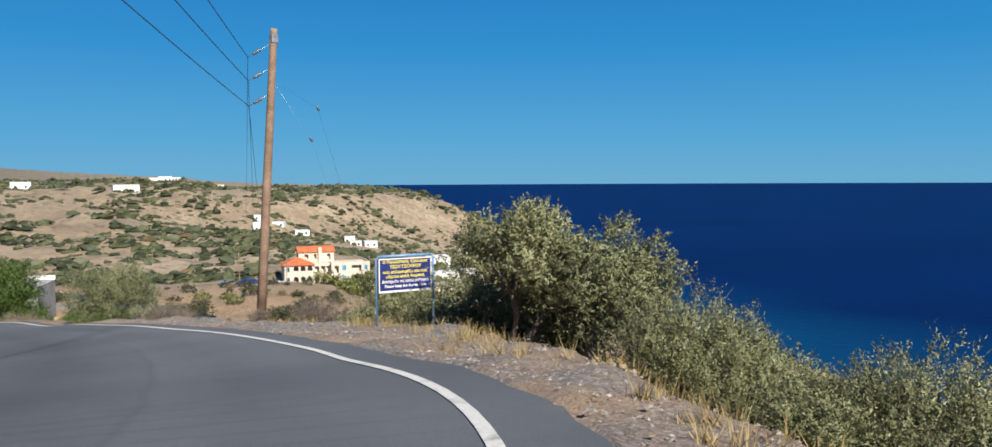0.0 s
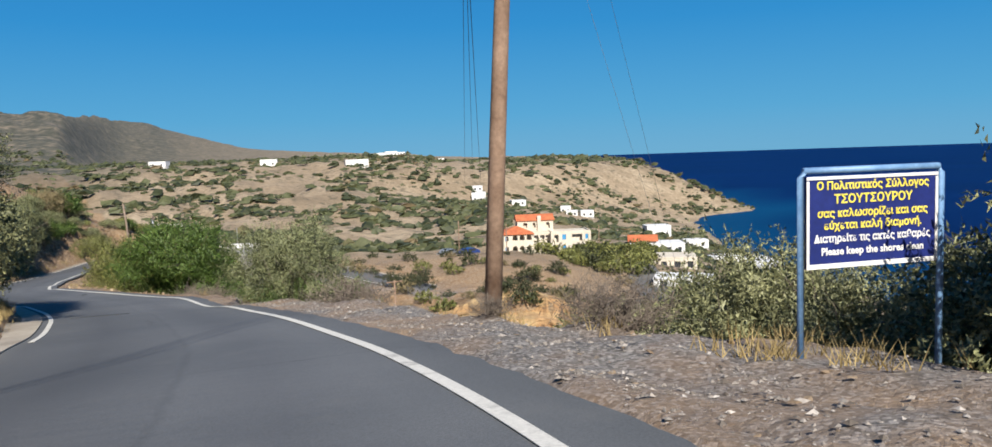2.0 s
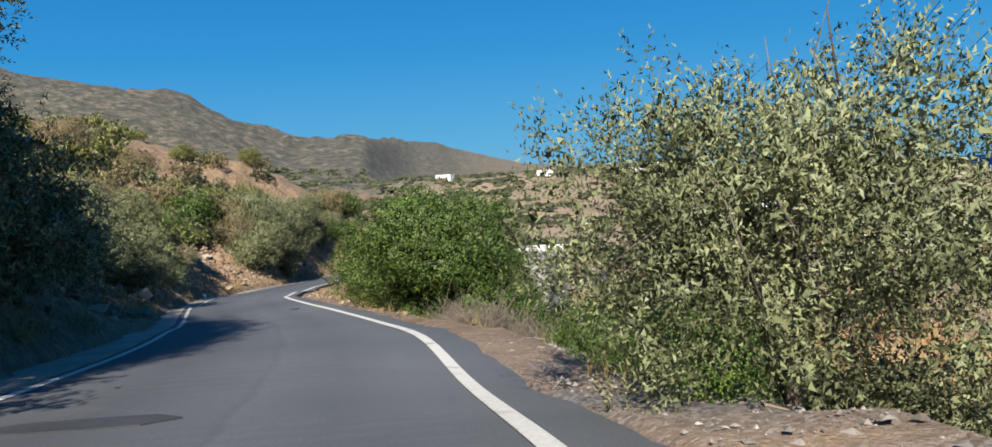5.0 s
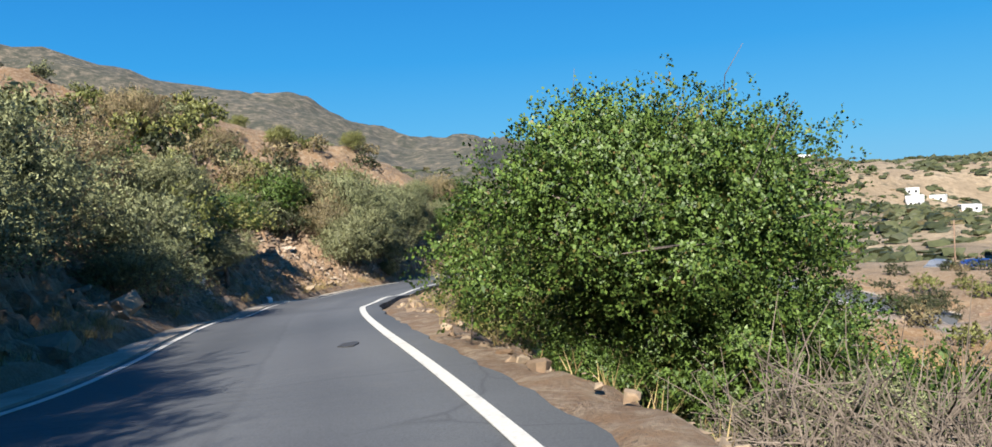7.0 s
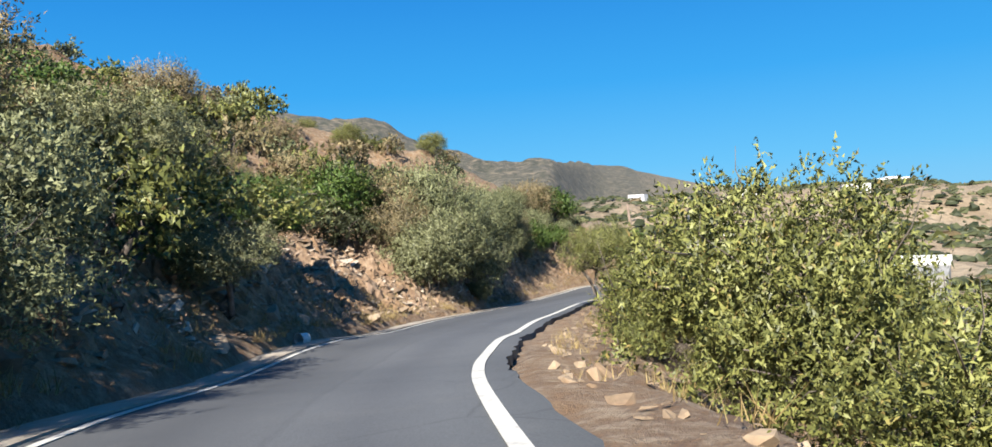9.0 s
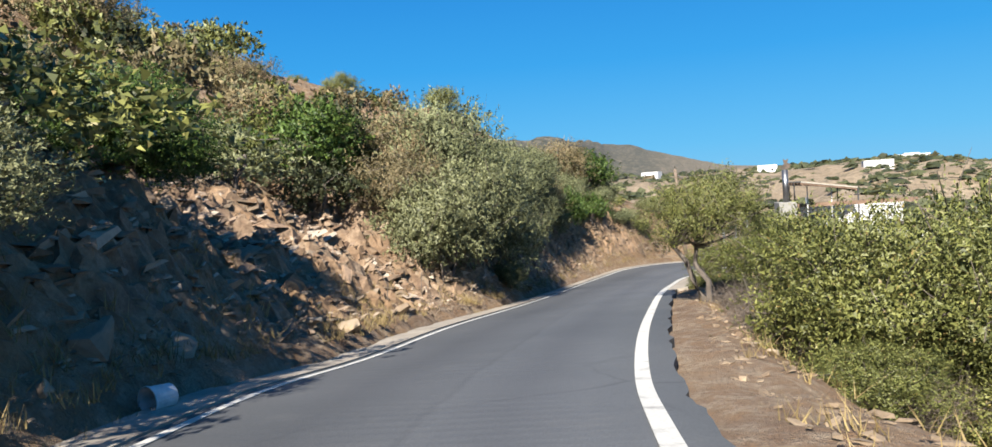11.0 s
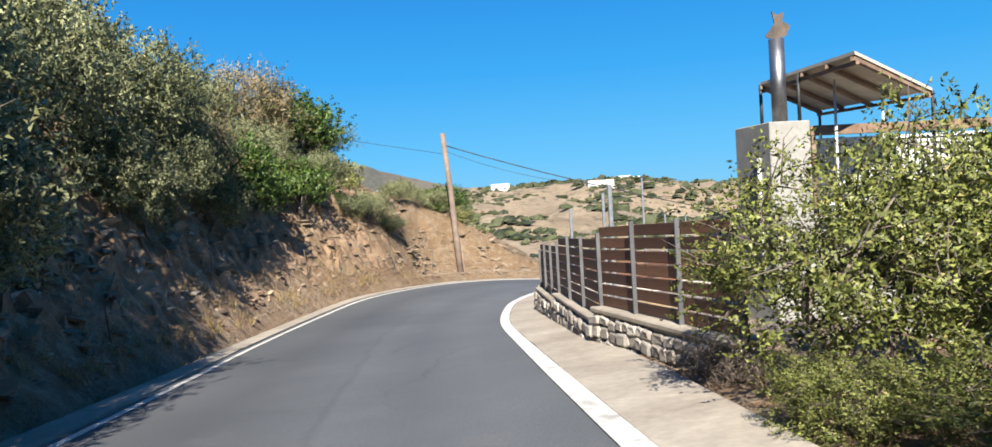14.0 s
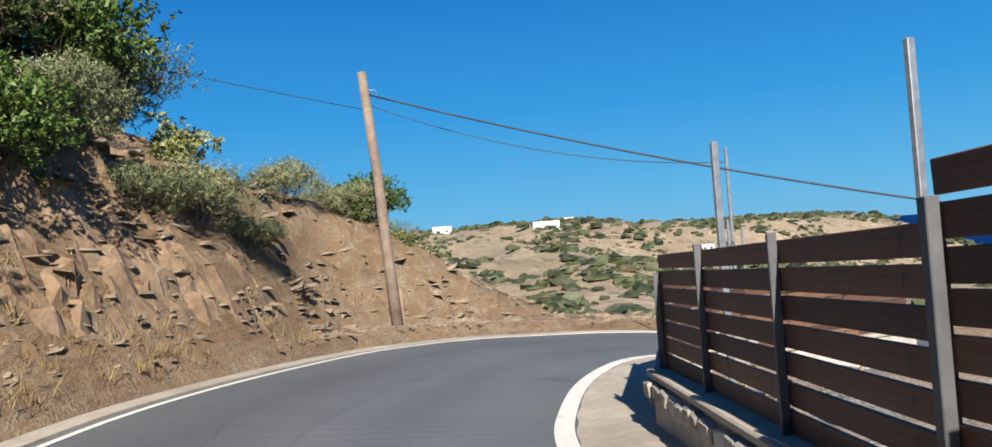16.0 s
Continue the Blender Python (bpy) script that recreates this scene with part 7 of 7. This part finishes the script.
def build_stakes():
    """Thin rusty stakes of an old wire fence at the foot of the bank."""
    r = random.Random(41)
    for y in (79.5, 82.2, 85.0, 88.4, 92.0, 97.5, 103.0, 108.5, 112.6, 114.2, 115.6):
        i = int((np.abs(MID[:UPHILL, 1] - y)).argmin())
        p = MID[i] + LEFT[i] * (HALF[i] + r.uniform(1.3, 2.0))
        z = h(p[0], p[1])
        hh = r.uniform(0.75, 1.1)
        ob = thing("fence_stake", (p[0], p[1], z), "thin rusty iron stake leaning at the foot of the bank", "stake", "old fence stakes")
        part("rod", tube_mesh("rod", [([(0, 0, -0.2), (r.gauss(0, 0.05), r.gauss(0, 0.05), hh * 0.5), (r.gauss(0, 0.12), r.gauss(0, 0.12), hh)], [0.014, 0.013, 0.012])], TWIG, 6), ob)


def build_patches():
    """A tar repair, a cast shadow laid as a black patch, and the dark broken edge of the carriageway."""
    rng = np.random.default_rng(6)
    # The first, larger patch paints a cast shadow; the second is a tar repair.
    for (x, y, w, l_, a) in [(7.9, 33.6, 0.7, 0.28, 0.2), (8.59, 50.22, 0.14, 0.30, 0.3)]:
        n = 14
        vs = [(x + w * (0.8 + 0.3 * rng.random()) * math.cos(6.283 * k / n), y + l_ * (0.8 + 0.3 * rng.random()) * math.sin(6.283 * k / n)) for k in range(n)]
        i = int(((MID[:, 0] - x) ** 2 + (MID[:, 1] - y) ** 2).argmin())
        def zz(p):
            t = (Vector((p[0] - MID[i, 0], p[1] - MID[i, 1]))).dot(Vector(TAN[i]))
            return RD[i, 4] + CANT[i] * (Vector((p[0] - MID[i, 0], p[1] - MID[i, 1]))).dot(Vector(LEFT[i])) + t * (RD[i + 1, 4] - RD[i, 4]) / np.linalg.norm(MID[i + 1] - MID[i])
        bm = bmesh.new()
        f = bm.faces.new([bm.verts.new((p[0], p[1], zz(p) + 0.014)) for p in vs])
        e = bmesh.ops.extrude_face_region(bm, geom=[f])
        for g in e["geom"]:
            if isinstance(g, bmesh.types.BMVert):
                g.co.z -= 0.02
        bmesh.ops.recalc_face_normals(bm, faces=bm.faces)
        tagged(new("tar_shadow_patch", bm_mesh("tar_shadow_patch", bm, TAR)), "small black patch on the asphalt, tar repair and painted shadow", "tar patch", "tar repairs")


build_sign()
build_poles()
build_hotel()
build_village()
build_cars()
build_neighbour()
build_fence()
build_bucket()
build_patches()
build_far_road()
build_stakes()
build_rocks()
build_ledges()
build_chippings()
build_grass()
